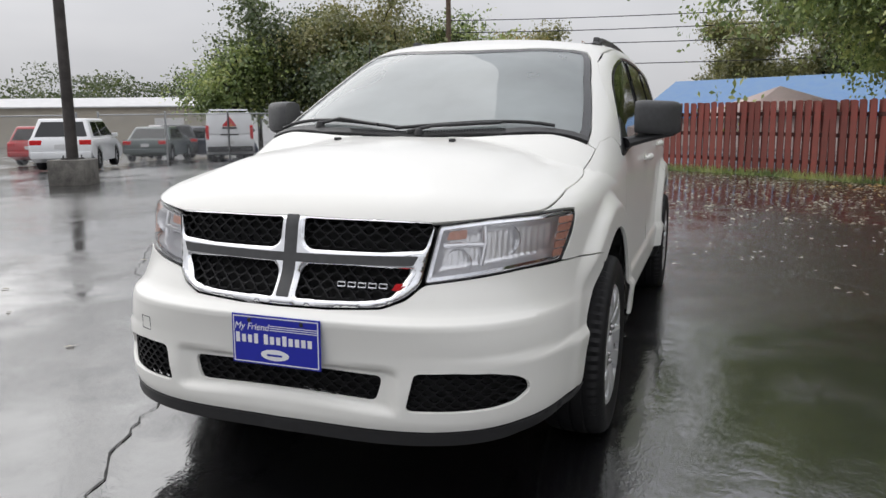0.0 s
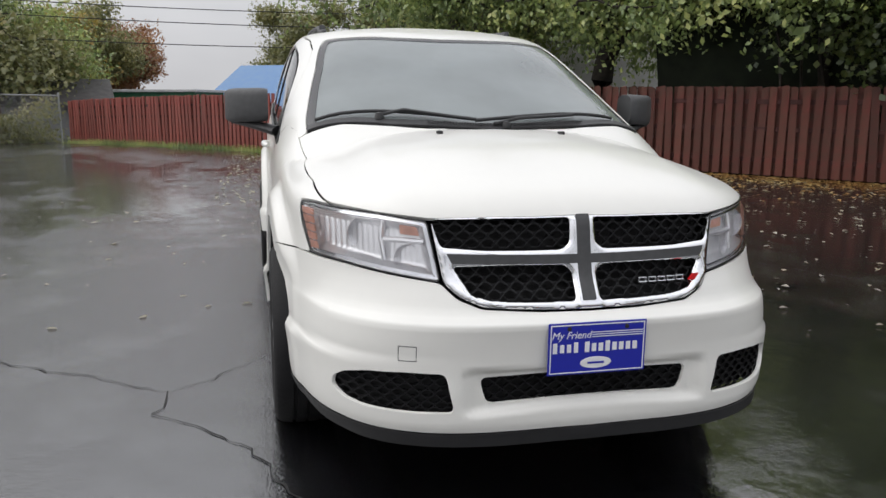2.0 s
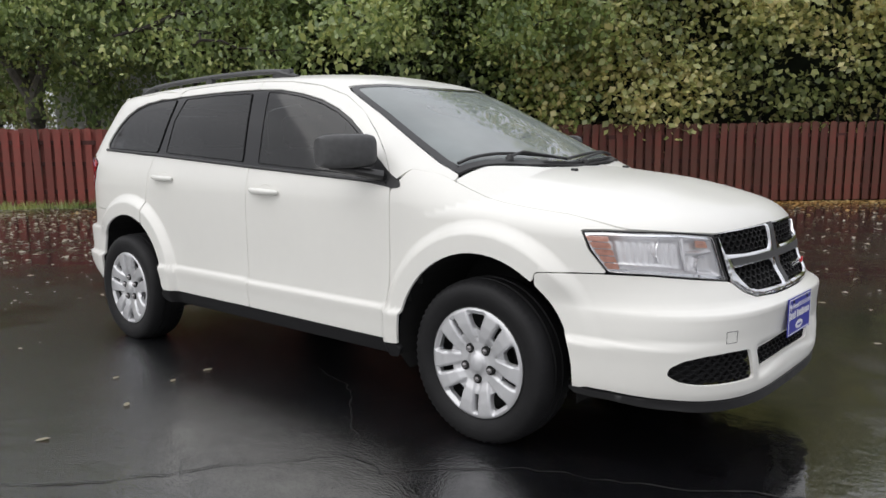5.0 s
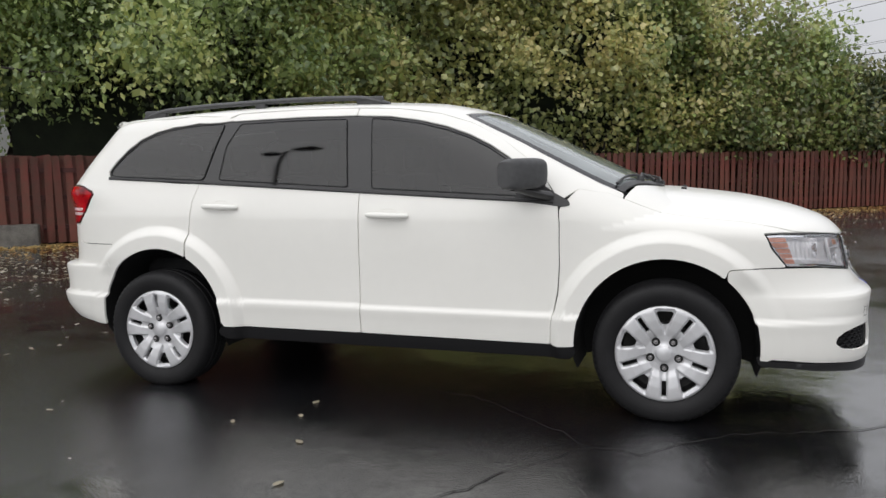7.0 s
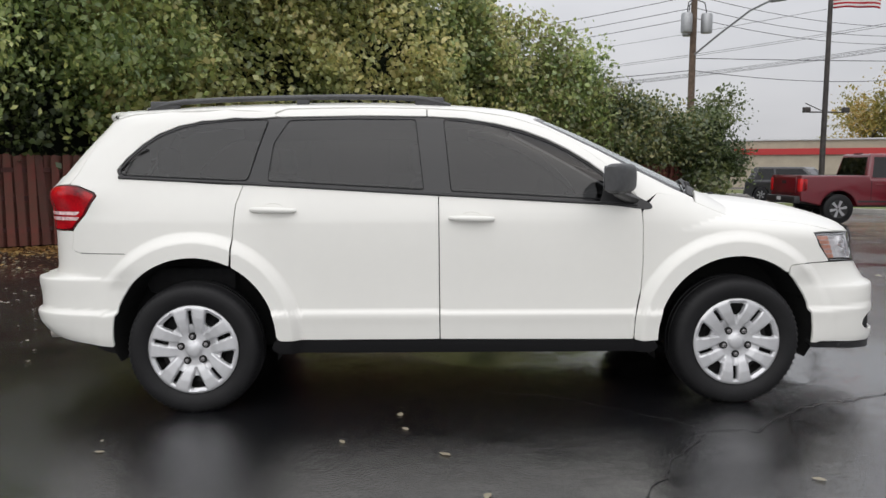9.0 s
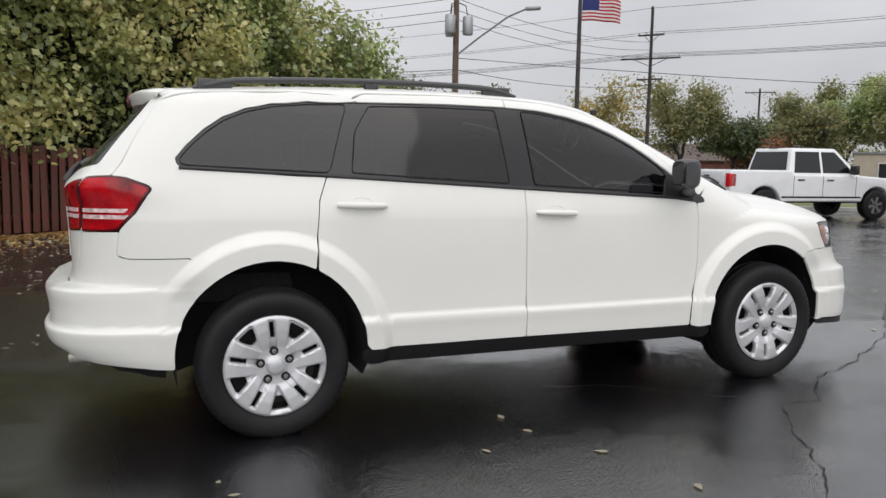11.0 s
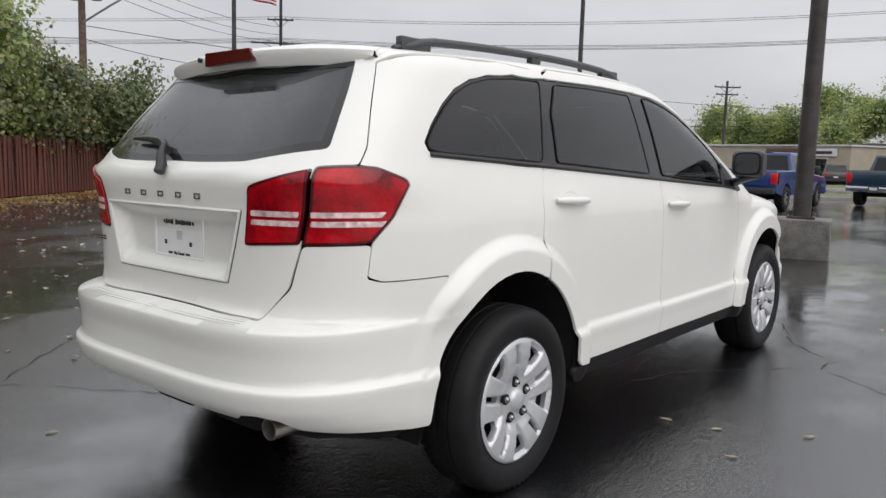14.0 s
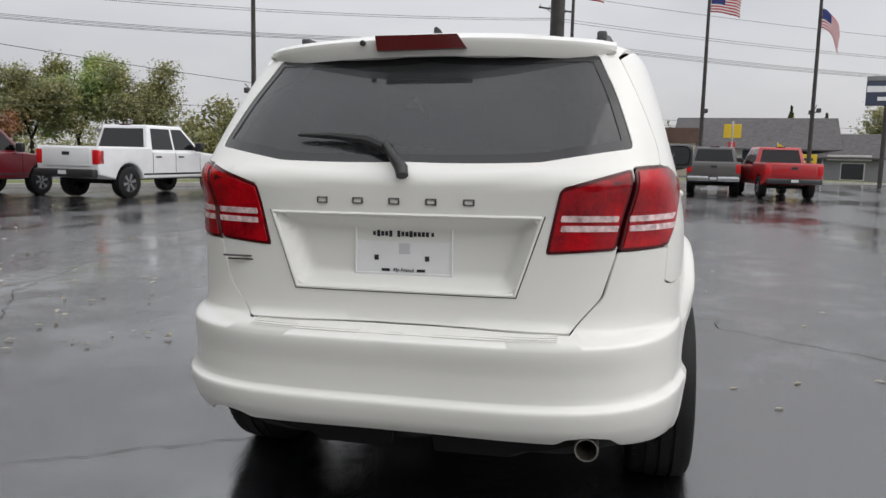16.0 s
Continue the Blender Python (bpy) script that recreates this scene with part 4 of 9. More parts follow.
# door mirrors
for s in (-1, 1):
    bm = bmesh.new()
    secs = []
    for k, v in enumerate(np.linspace(0, 1, 13)):
        y = 0.880 + 0.190 * v
        rnd = (1 - (2 * v - 1) ** 6 * (0.35 if v > 0.5 else 0.15)) ** 0.5
        hz = 0.076 * rnd
        back, front = 0.725 - 0.055 * v, 0.725 - 0.055 * v + (0.165 - 0.085 * v * v) * rnd
        cx, hx = (back + front) / 2, (front - back) / 2
        cz = 1.200 - 0.006 * v
        ring = []
        for a in np.linspace(0, 2 * math.pi, 25)[:-1]:
            c, d = math.cos(a), math.sin(a)
            ex = math.copysign(abs(c) ** 0.55, c) * hx
            ez = math.copysign(abs(d) ** 0.5, d) * hz
            ring.append(bm.verts.new((cx + ex, s * y, cz + ez)))
        secs.append(ring)
    for a, b in zip(secs, secs[1:]):
        for i in range(24):
            bm.faces.new((a[i], a[(i + 1) % 24], b[(i + 1) % 24], b[i]))
    bm.faces.new(secs[0])
    bm.faces.new(secs[-1])
    mir = part("door_mirror", bm, M_GREY, car, "grained black door mirror", smooth=True)
    bm = bmesh.new()
    tube(bm, [(0.87, s * 0.840, 1.085), (0.82, s * 0.90, 1.100), (0.77, s * 0.97, 1.116), (0.735, s * 1.04, 1.125)], [0.045, 0.038, 0.032, 0.018], 12, flat=0.55)
    part("mirror_arm", bm, M_BLACK, mir, smooth=True)
    bm = bmesh.new()
    ell = lambda ry, rz: [(math.copysign(abs(math.cos(a)) ** 0.5, math.cos(a)) * ry, math.copysign(abs(math.sin(a)) ** 0.5, math.sin(a)) * rz) for a in np.linspace(0, 2 * math.pi, 37)[:-1]]
    prism(bm, ell(0.085, 0.064), (0.693, s * 0.975, 1.197), (-s * 0.28, 0.96, 0), (0, 0, 1), 0.012)
    part("mirror_bezel", bm, M_GLOSSBLACK, mir)
    bm = bmesh.new()
    prism(bm, ell(0.077, 0.056), (0.6905, s * 0.975, 1.197), (-s * 0.28, 0.96, 0), (0, 0, 1), 0.002)
    part("mirror_glass", bm, material("mirror_silver", (0.35, 0.36, 0.37), 0.03, 1.0), mir, "mirror glass")

# grille
gr = outline(grille, "front", 0.02, 0.012)


def quad(pts, r=0.012, way="front"):
    return outline([N(y, z) for y, z in pts], way, r, 0.01)


openings = []
for s in (-1, 1):
    openings.append([(s * 0.452, 0.879), (s * 0.428, 0.800), (s * 0.30, 0.793), (s * 0.066, 0.791), (s * 0.042, 0.810), (s * 0.038, 0.884), (s * 0.25, 0.883)])
    openings.append([(s * 0.397, 0.746), (s * 0.348, 0.667), (s * 0.28, 0.653), (s * 0.038, 0.646), (s * 0.038, 0.722), (s * 0.056, 0.745), (s * 0.22, 0.748)])
holes = [quad(o, 0.014) for o in openings]
def crowned(p, uv):
    g = np.minimum(np.min([edge_gap(o, uv) for o in holes], axis=0) / 0.012, edge_gap(gr, uv) / 0.004)
    return 0.004 + 0.008 * np.sqrt(np.clip(1 - (1 - np.clip(g, 0, 1)) ** 2, 0, 1))


frame_ob = sheet("grille_surround", gr, "front", M_CHROME, car, holes=holes, ds=0.0065, lip=0.02, label="chrome cross-bar grille surround", shape=crowned)
bars = [[(-0.412, 0.784), (-0.398, 0.755), (0.398, 0.755), (0.412, 0.784)], [(-0.021, 0.888), (-0.021, 0.646), (0.021, 0.646), (0.021, 0.888)]]
for o in bars:
    sheet("cross_bar", quad(o, 0.004), "front", M_GREY, frame_ob, lift=0.0145, ds=0.02, lip=0.012, label="dark grey bar")
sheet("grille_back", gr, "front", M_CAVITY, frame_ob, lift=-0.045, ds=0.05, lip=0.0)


def honeycomb(name, poly, cw, ch, parent, depth=0.014, sink=0.010, wall=0.90):
    """A net of six-sided cells inside an outline of (y, z)."""
    poly = np.array(poly)
    lo, hi = poly.min(0), poly.max(0)
    cells, row, z = [], 0, lo[1]
    while z < hi[1] + ch:
        y = lo[0] + (cw * 0.5 if row % 2 else 0)
        while y < hi[0] + cw:
            cells.append((y, z))
            y += cw
        z += ch * 0.78
        row += 1
    cells = np.array(cells)
    cells = cells[inside(poly, cells)]
    shape = np.array([(-0.5, 0.0), (-0.24, 0.5), (0.24, 0.5), (0.5, 0.0), (0.24, -0.5), (-0.24, -0.5)]) * np.array([cw, ch])
    verts, faces = [], []
    for c in cells:
        o = c + shape * 1.06
        i = c + shape * wall
        o[:, 0], o[:, 1] = np.clip(o[:, 0], lo[0], hi[0]), np.clip(o[:, 1], lo[1], hi[1])
        b = len(verts)
        verts += [*o, *i, *i]
        for k in range(6):
            j = (k + 1) % 6
            faces.append((b + k, b + j, b + 6 + j, b + 6 + k))
            faces.append((b + 6 + k, b + 6 + j, b + 12 + j, b + 12 + k))
    verts = np.array(verts)
    n = len(verts)
    p = shoot(np.stack([np.full(n, 1.2), verts[:, 0], verts[:, 1]], -1), np.tile([1.0, 0, 0], (n, 1)))
    p[:, 0] -= sink
    k = np.arange(n) % 18 >= 12
    p[k, 0] -= depth
    return mesh_object(name, p, faces, M_MESH, False, parent, "black honeycomb mesh")


for o in openings:
    honeycomb("grille_mesh", o, 0.047, 0.027, frame_ob)
low_yz = [(-0.331, 0.433), (-0.311, 0.355), (0.311, 0.355), (0.331, 0.433)]
honeycomb("lower_grille_mesh", low_yz, 0.047, 0.024, car, sink=0.012)
for s in (-1, 1):
    honeycomb("fog_blank_mesh", [(s * y, z) for y, z in FOG], 0.040, 0.022, car, sink=0.022, wall=0.86)
# grille badge: silver bar of shapes and a red slash
bm = bmesh.new()
for k in range(5):
    y = 0.186 + 0.033 * k
    for dz in (-0.006, 0.006):
        box(bm, tuple(on_nose(y, 0.697 + dz, 0.006)), (0.006, 0.027, 0.0038), 0.0012)
    for dy in (-0.0115, 0.0115):
        box(bm, tuple(on_nose(y + dy, 0.697, 0.006)), (0.006, 0.004, 0.014), 0.0012)
part("grille_badge", bm, M_CHROME, frame_ob, "silver and red badge")
bm = bmesh.new()
p0 = on_nose(0.352, 0.690, 0.008)
prism(bm, [(-0.006, -0.002), (0.016, -0.002), (0.030, 0.018), (0.008, 0.018)], tuple(p0), (-0.1, 1, 0), (0, 0, 1), 0.006)
part("badge_slash", bm, M_BADGERED, frame_ob, "red slash")

# headlamps
M_BOWL = material("silvered_bowl", (0.94, 0.94, 0.95), 0.14, 0.75, vary=0.08, scale=40)
for s in (-1, 1):
    o = outline(hl(s), "front", 0.014, 0.012)
    lamp = sheet("headlamp", o, "front", M_REFLECTOR, car, s=s, ds=0.0065, lip=0.0, label="clear headlamp with an amber end",
                 shape=lambda p, uv: -0.010 - 0.030 * step(0.0, 0.035, edge_gap(o, uv)) + 0.0026 * np.sin(p[:, 1] * 400) * step(0.02, 0.05, edge_gap(o, uv)))
    sheet("lamp_rim", o, "front", M_GLOSSBLACK, lamp, lift=-0.001, holes=[shrink(o, 0.0028)], s=s, ds=0.03, lip=0.02)
    sheet("lamp_bezel", shrink(o, 0.006), "front", M_CHROME, lamp, lift=-0.010, holes=[shrink(o, 0.014)], s=s, ds=0.03, lip=0.008)
    sheet("lamp_lens", shrink(o, 0.004), "front", M_CLEAR, lamp, lift=-0.003, s=s, ds=0.03, lip=0.0)
    # bowls and divider
    for (y, z, r, inset) in ((0.628, 0.825, 0.050, 0.030), (0.515, 0.762, 0.040, 0.004)):
        p = np.array(N(s * y, z)) - np.array([inset, 0, 0])
        bm = bmesh.new()
        revolve(bm, [(0.004, -0.070), (r * 0.35, -0.066), (r * 0.7, -0.052), (r * 0.92, -0.034), (r, -0.022), (r * 1.03, -0.026)], "x", 26, tuple(p - np.array([0.0, 0, 0])))
        bmesh.ops.translate(bm, vec=(-0.006, 0, 0), verts=bm.verts)
        part("lamp_bowl", bm, M_BOWL, lamp, smooth=True)
        bm = bmesh.new()
        bmesh.ops.create_uvsphere(bm, u_segments=12, v_segments=8, radius=0.011, matrix=Matrix.Translation(tuple(p - np.array([0.055, 0, 0]))))
        part("bulb", bm, M_WHITE, lamp, smooth=True)
    bm = bmesh.new()
    tube(bm, [on_nose(s * 0.578, 0.752, -0.03), on_nose(s * 0.585, 0.82, -0.03), on_nose(s * 0.575, 0.882, -0.03)], 0.008, 8)
    tube(bm, [on_nose(s * 0.47, 0.812, -0.028), on_nose(s * 0.53, 0.815, -0.028), on_nose(s * 0.58, 0.815, -0.028)], 0.008, 8)
    part("lamp_divider", bm, M_REFLECTOR, lamp, smooth=True)
    am = outline([N(s * 0.545, 0.868), N(s * 0.495, 0.860), N(s * 0.488, 0.832), N(s * 0.545, 0.836)], "front", 0.006, 0.01)
    sheet("turn_signal", am, "front", M_AMBER, lamp, lift=-0.022, s=s, ds=0.02, lip=0.0, label="amber bulb behind the lens")
    for k in range(5):
        z = 0.884 - 0.0255 * k
        x0 = 1.899 + 0.018 * k
        st = outline([S(x0, z, s), S(x0 + 0.080 - 0.008 * k, z - 0.001, s), S(x0 + 0.088 - 0.008 * k, z - 0.0218, s), S(x0 + 0.0155, z - 0.0218, s)], "front", 0.004, 0.01)
        sheet("side_reflector", st, "front", M_AMBER, lamp, lift=-0.006, s=s, ds=0.02, lip=0.004, label="amber side reflector bar")

# front plate
bm = bmesh.new()
PX = 2.450
box(bm, (PX, 0.006, 0.523), (0.004, 0.306, 0.156), 0.0018)
fplate = part("front_plate", bm, M_PLATEBLUE, car, "blue dealer plate with white print")
bm = bmesh.new()
for y0, y1, z0, z1 in ((-0.147, 0.147, 0.0695, 0.0725), (-0.147, 0.147, -0.0725, -0.0695), (-0.147, -0.144, -0.07, 0.07), (0.144, 0.147, -0.07, 0.07)):
    box(bm, (PX + 0.0025, 0.006 + (y0 + y1) / 2, 0.523 + (z0 + z1) / 2), (0.0016, y1 - y0, z1 - z0))
part("plate_border", bm, M_WHITE, fplate)
for (y, z, w, h) in ((0.062, 0.047, 0.160, 0.0022), (0.062, 0.0405, 0.160, 0.0022), (0.062, 0.034, 0.160, 0.0022), *[(-0.132 + 0.0215 * k, 0.002 + (0.002 if k in (0, 3) else 0), 0.013, 0.031 if k in (0, 3) else 0.024) for k in range(4)], *[(-0.033 + 0.0215 * k, 0.002 + (0.002 if k in (0, 3) else 0), 0.014, 0.031 if k in (0, 3) else 0.024) for k in range(8)]):
    bm = bmesh.new()
    box(bm, (PX + 0.0025, 0.006 + y, 0.523 + z), (0.0016, w, h))
    part("print_bar", bm, M_WHITE, fplate)
bm = bmesh.new()
revolve(bm, [(0.0, 0.003), (0.048, 0.003), (0.050, 0.001)], "x", 28, (PX, 0.002, 0.523 - 0.044))
bmesh.ops.scale(bm, vec=(1, 1, 0.36), space=Matrix.Translation((0, 0, -(0.523 - 0.044))), verts=bm.verts)
part("oval_mark", bm, M_WHITE, fplate, "white oval maker's mark")
bm = bmesh.new()
box(bm, (PX + 0.0042, 0.002, 0.523 - 0.044), (0.0012, 0.052, 0.006), 0.0004)
part("oval_mark_bar", bm, M_PLATEBLUE, fplate)
nose_m = Matrix(((0, 0, 1, 0), (1, 0, 0, 0), (0, 1, 0, 0), (0, 0, 0, 1)))
lettering("My Friend", 0.030, M_WHITE, Matrix.Translation((PX + 0.0025, 0.006 - 0.083, 0.523 + 0.040)) @ nose_m, fplate, italic=0.25, depth=0.0008)
for y in (-0.09, 0.09):
    bm = bmesh.new()
    revolve(bm, [(0.0, 0.006), (0.006, 0.005), (0.007, 0.002)], "x", 12, (PX, 0.006 + y, 0.523 + 0.060))
    part("plate_screw", bm, M_STEEL, fplate)
# towing-eye cover as a fine seam
bm = bmesh.new()
c = [(-0.565, 0.535), (-0.517, 0.535), (-0.517, 0.492), (-0.565, 0.492)]
for a, b in zip(c, c[1:] + c[:1]):
    tube(bm, [on_nose(a[0] + (b[0] - a[0]) * k / 4, a[1] + (b[1] - a[1]) * k / 4, 0.0) for k in range(5)], 0.0012, 5)
part("towing_eye_cover", bm, M_STEEL, car)

# cowl, wipers, jets
cow = [T(1.233, -0.735), T(1.283, -0.60), T(1.362, -0.40), T(1.39, -0.2), T(1.41, 0), T(1.39, 0.2), T(1.362, 0.40), T(1.283, 0.60), T(1.233, 0.735)]
cow2 = [T(1.20, -0.733), T(1.248, -0.60), T(1.322, -0.40), T(1.352, -0.2), T(1.372, 0), T(1.352, 0.2), T(1.322, 0.40), T(1.248, 0.60), T(1.20, 0.733)]
sheet("cowl_panel", outline(cow + list(reversed(cow2)), "top", 0.01, 0.02), "top", M_BLACK, car, lift=0.006, ds=0.03, lip=0.012, label="black cowl panel under the windscreen")
bm = bmesh.new()
for y in np.arange(-0.26, 0.42, 0.012):
    x = 1.395 - 0.30 * y * y
    box(bm, (x - 0.012, y, T(x - 0.012, float(y))[2] + 0.010), (0.035, 0.004, 0.006))
part("cowl_vent", bm, M_GREY, car)
for (px, py, ty, tx) in ((1.30, -0.45, -0.69, 1.055), (1.392, 0.06, 0.62, 1.07)):
    bm = bmesh.new()
    zp = T(px, py)[2]
    tube(bm, [(px, py, zp + 0.016), (px, py + 0.10, T(px, py + 0.1)[2] + 0.030), (px + 0.045, py + 0.30, T(px + 0.045, py + 0.30)[2] + 0.020)] if py < 0 else
         [(px, py - 0.05, zp + 0.016), (px - 0.015, py + 0.06, T(px - 0.015, py + 0.06)[2] + 0.032), (px - 0.09, py + 0.33, T(px - 0.09, py + 0.33)[2] + 0.020)], 0.007, 8)
    w = part("wiper", bm, M_BLACK, car, "black windscreen wiper", smooth=True)
    bm = bmesh.new()
    y0, y1 = (-0.70, -0.05) if py < 0 else (-0.06, 0.60)
    x0, x1 = (1.200, 1.352) if py < 0 else (1.358, 1.240)
    tube(bm, [(x0 + (x1 - x0) * k / 12, y0 + (y1 - y0) * k / 12, T(x0 + (x1 - x0) * k / 12, y0 + (y1 - y0) * k / 12)[2] + 0.012) for k in range(13)], 0.0075, 8)
    part("wiper_blade", bm, M_BLACK, w, smooth=True)
    bm = bmesh.new()
    revolve(bm, [(0.0, 0.028), (0.014, 0.025), (0.019, 0.012), (0.021, 0.0)], "z", 16, (px, py, zp))
    part("wiper_pivot", bm, M_BLACK, w, smooth=True)
for y in (-0.25, 0.25):
    bm = bmesh.new()
    box(bm, (1.52, y, T(1.52, y)[2] + 0.004), (0.03, 0.022, 0.014), 0.004)
    part("washer_jet", bm, M_BLACK, car)
# rear wiper
bm = bmesh.new()
pv = on_back(-0.005, 1.150, 0.035)
tube(bm, [on_back(-0.012, 1.128, 0.03), pv, on_back(0.03, 1.19, 0.05), on_back(0.06, 1.222, 0.045)], [0.018, 0.02, 0.015, 0.011], 10)
rw = part("rear_wiper", bm, M_BLACK, car, "black rear wiper", smooth=True)
bm = bmesh.new()
tube(bm, [on_back(0.045, 1.205, 0.03), on_back(0.12, 1.232, 0.026), on_back(0.24, 1.246, 0.022), on_back(0.36, 1.248, 0.018)], [0.016, 0.018, 0.012, 0.005], 8)
part("wiper_blade", bm, M_BLACK, rw, smooth=True)

# exhaust and its cut-out
bm = bmesh.new()
revolve(bm, [(0.027, -2.10), (0.035, -2.30), (0.035, -2.325), (0.031, -2.325), (0.026, -2.12)], "x", 24, (0, -0.56, 0.340))
part("exhaust_pipe", bm, material("stained_steel", (0.52, 0.49, 0.44), 0.35, 0.9, vary=0.5, scale=20), car, "stained steel exhaust tip", smooth=True)
# wheels


def wheel(x, s):
    c = (x, s * (0.782 if x > 0 else 0.797), HUB_Z[x < 0])
    floor = -0.009 if x > 0 else -0.031
    bm = bmesh.new()
    prof = [(0.236, -0.098), (0.250, -0.108), (0.285, -0.119), (0.318, -0.117), (0.338, -0.106), (0.348, -0.088), (0.352, -0.060), (0.353, -0.052), (0.346, -0.050), (0.346, -0.040), (0.353, -0.038), (0.354, -0.004), (0.347, -0.002),
            (0.347, 0.008), (0.354, 0.010), (0.353, 0.044), (0.347, 0.046), (0.347, 0.055), (0.352, 0.057), (0.348, 0.088), (0.338, 0.106), (0.318, 0.117), (0.285, 0.119), (0.236, 0.098)]
    rings = revolve(bm, [(r - 0.002 * (r > 0.28), h) for r, h in prof], "y", 132, c)
    for k, ring in enumerate(rings):
        if k % 2:
            for i in (4, 5, 18, 19, 20):
                v = ring[i]
                d = Vector((v.co.x - c[0], 0, v.co.z - c[2])).normalized()
                v.co -= d * 0.010
    for v in bm.verts:
        if v.co.z < floor:
            v.co.z = floor
            v.co.y += math.copysign(0.006, v.co.y - c[1])
    bm2 = bmesh.new()
    revolve(bm2, [(0.0, 0.03), (0.10, 0.03), (0.15, 0.0), (0.20, 0.01), (0.225, 0.04), (0.235, 0.09), (0.240, 0.10), (0.236, 0.105), (0.22, -0.09)], "y", 40, (0, 0, 0))
    for v in bm2.verts:
        v.co.y *= s
        v.co += Vector(c)
    w = part("wheel", bm2, M_STEEL, car, "steel wheel with a silver cover", smooth=True)
    part("tyre", bm, M_RUBBER, w, "black rubber tyre", smooth=True)
    # cover: five pairs of spokes, a slot in each pair and a pocket between pairs
    R = 0.240
    ang = [radians((90 if x > 0 else 59) + 72 * k) for k in range(5)]
    outer = np.array([(R * math.cos(a), R * math.sin(a)) for a in np.linspace(0, 2 * math.pi, 91)[:-1]])
    hs, pockets = [], []
    slots = []
    for a in ang:
        u, v = np.array([math.cos(a), math.sin(a)]), np.array([-math.sin(a), math.cos(a)])
        shape5 = lambda r0, r1, w0, w1: [r0 * u - 0.6 * w0 * v, (r0 + 0.012) * u - w0 * v, (r1 - 0.010) * u - w1 * v, r1 * u - 0.8 * w1 * v, r1 * u + 0.8 * w1 * v, (r1 - 0.010) * u + w1 * v, (r0 + 0.012) * u + w0 * v, r0 * u + 0.6 * w0 * v]
        hs.append(resample(rounded(np.array(shape5(0.142, 0.208, 0.022, 0.041)), 0.006), 0.008))
        pockets.append(np.array(shape5(0.092, 0.223, 0.010, 0.055)))
        b0 = a + math.pi / 5
        u, v = np.array([math.cos(b0), math.sin(b0)]), np.array([-math.sin(b0), math.cos(b0)])
        slots.append((u, v))
        hs.append(resample(np.array([0.134 * u - 0.0105 * v, 0.208 * u - 0.0105 * v, 0.208 * u + 0.0105 * v, 0.134 * u + 0.0105 * v]), 0.008))
    uv, tri = fill(outer, hs, 0.006)
    rr = np.hypot(uv[:, 0], uv[:, 1])
    depth = np.interp(rr, [0, 0.036, 0.042, 0.060, 0.088, 0.12, 0.17, 0.212, 0.226, 0.240], [0.004, 0.002, -0.010, -0.014, -0.012, 0.000, 0.009, 0.008, 0.005, -0.006])
    for pk in pockets:
        depth = depth - 0.017 * np.where(inside(pk, uv), step(0.0, 0.013, edge_gap(pk, uv)), 0)
    for u, v in slots:
        along, across = uv @ u, np.abs(uv @ v)
        depth = depth - 0.010 * step(0.0165, 0.0125, across) * step(0.07, 0.085, along) * step(0.218, 0.212, along)
    pts5 = np.stack([c[0] + uv[:, 0], c[1] + s * (0.104 + depth), c[2] + uv[:, 1]], -1)
    edge_d = {}
    fl = [tuple(int(i) for i in t) for t in (tri if s < 0 else tri[:, ::-1])]
    for t in fl:
        for i in range(3):
            edge_d[(t[i], t[(i + 1) % 3])] = 1
    rimE = [e for e in edge_d if (e[1], e[0]) not in edge_d]
    vv = [tuple(p) for p in pts5]
    low_id = {}
    for e in rimE:
        for k in e:
            if k not in low_id:
                low_id[k] = len(vv)
                vv.append((pts5[k][0], pts5[k][1] - s * 0.022, pts5[k][2]))
    for a, b in rimE:
        fl.append((b, a, low_id[a], low_id[b]))
    cov = mesh_object("wheel_cover", vv, fl, M_SILVER, True, w, "silver ten-spoke wheel cover")
    cov.data.set_sharp_from_angle(angle=radians(50))
    for a in ang:
        b0 = a + math.pi / 5
        # flat near-black disc stands in for the shaded well round each nut
        bm = bmesh.new()
        revolve(bm, [(0.0, s * 0.006), (0.0195, s * 0.006), (0.0205, s * 0.004), (0.0205, -s * 0.012)], "y", 16, (c[0] + 0.069 * math.cos(b0), c[1] + s * 0.090, c[2] + 0.069 * math.sin(b0)))
        part("nut_well_shade", bm, M_CAVITY, w)
        bm = bmesh.new()
        revolve(bm, [(0.0, s * 0.020), (0.007, s * 0.019), (0.011, s * 0.014), (0.0135, s * 0.006), (0.0135, -s * 0.01)], "y", 12, (c[0] + 0.069 * math.cos(b0), c[1] + s * 0.090, c[2] + 0.069 * math.sin(b0)))
        part("wheel_nut", bm, M_DARKCHROME, w, smooth=True)
    bm = bmesh.new()
    revolve(bm, [(0.0, s * 0.112), (0.025, s * 0.111), (0.033, s * 0.107), (0.036, s * 0.098)], "y", 24, c)
    part("hub_cap", bm, M_SILVER, w, smooth=True)
    bm = bmesh.new()
    revolve(bm, [(0.05, s * 0.02), (0.145, s * 0.02), (0.145, -s * 0.005), (0.05, -s * 0.005)], "y", 32, c, closed=True)
    part("brake_disc", bm, M_STEEL, w)


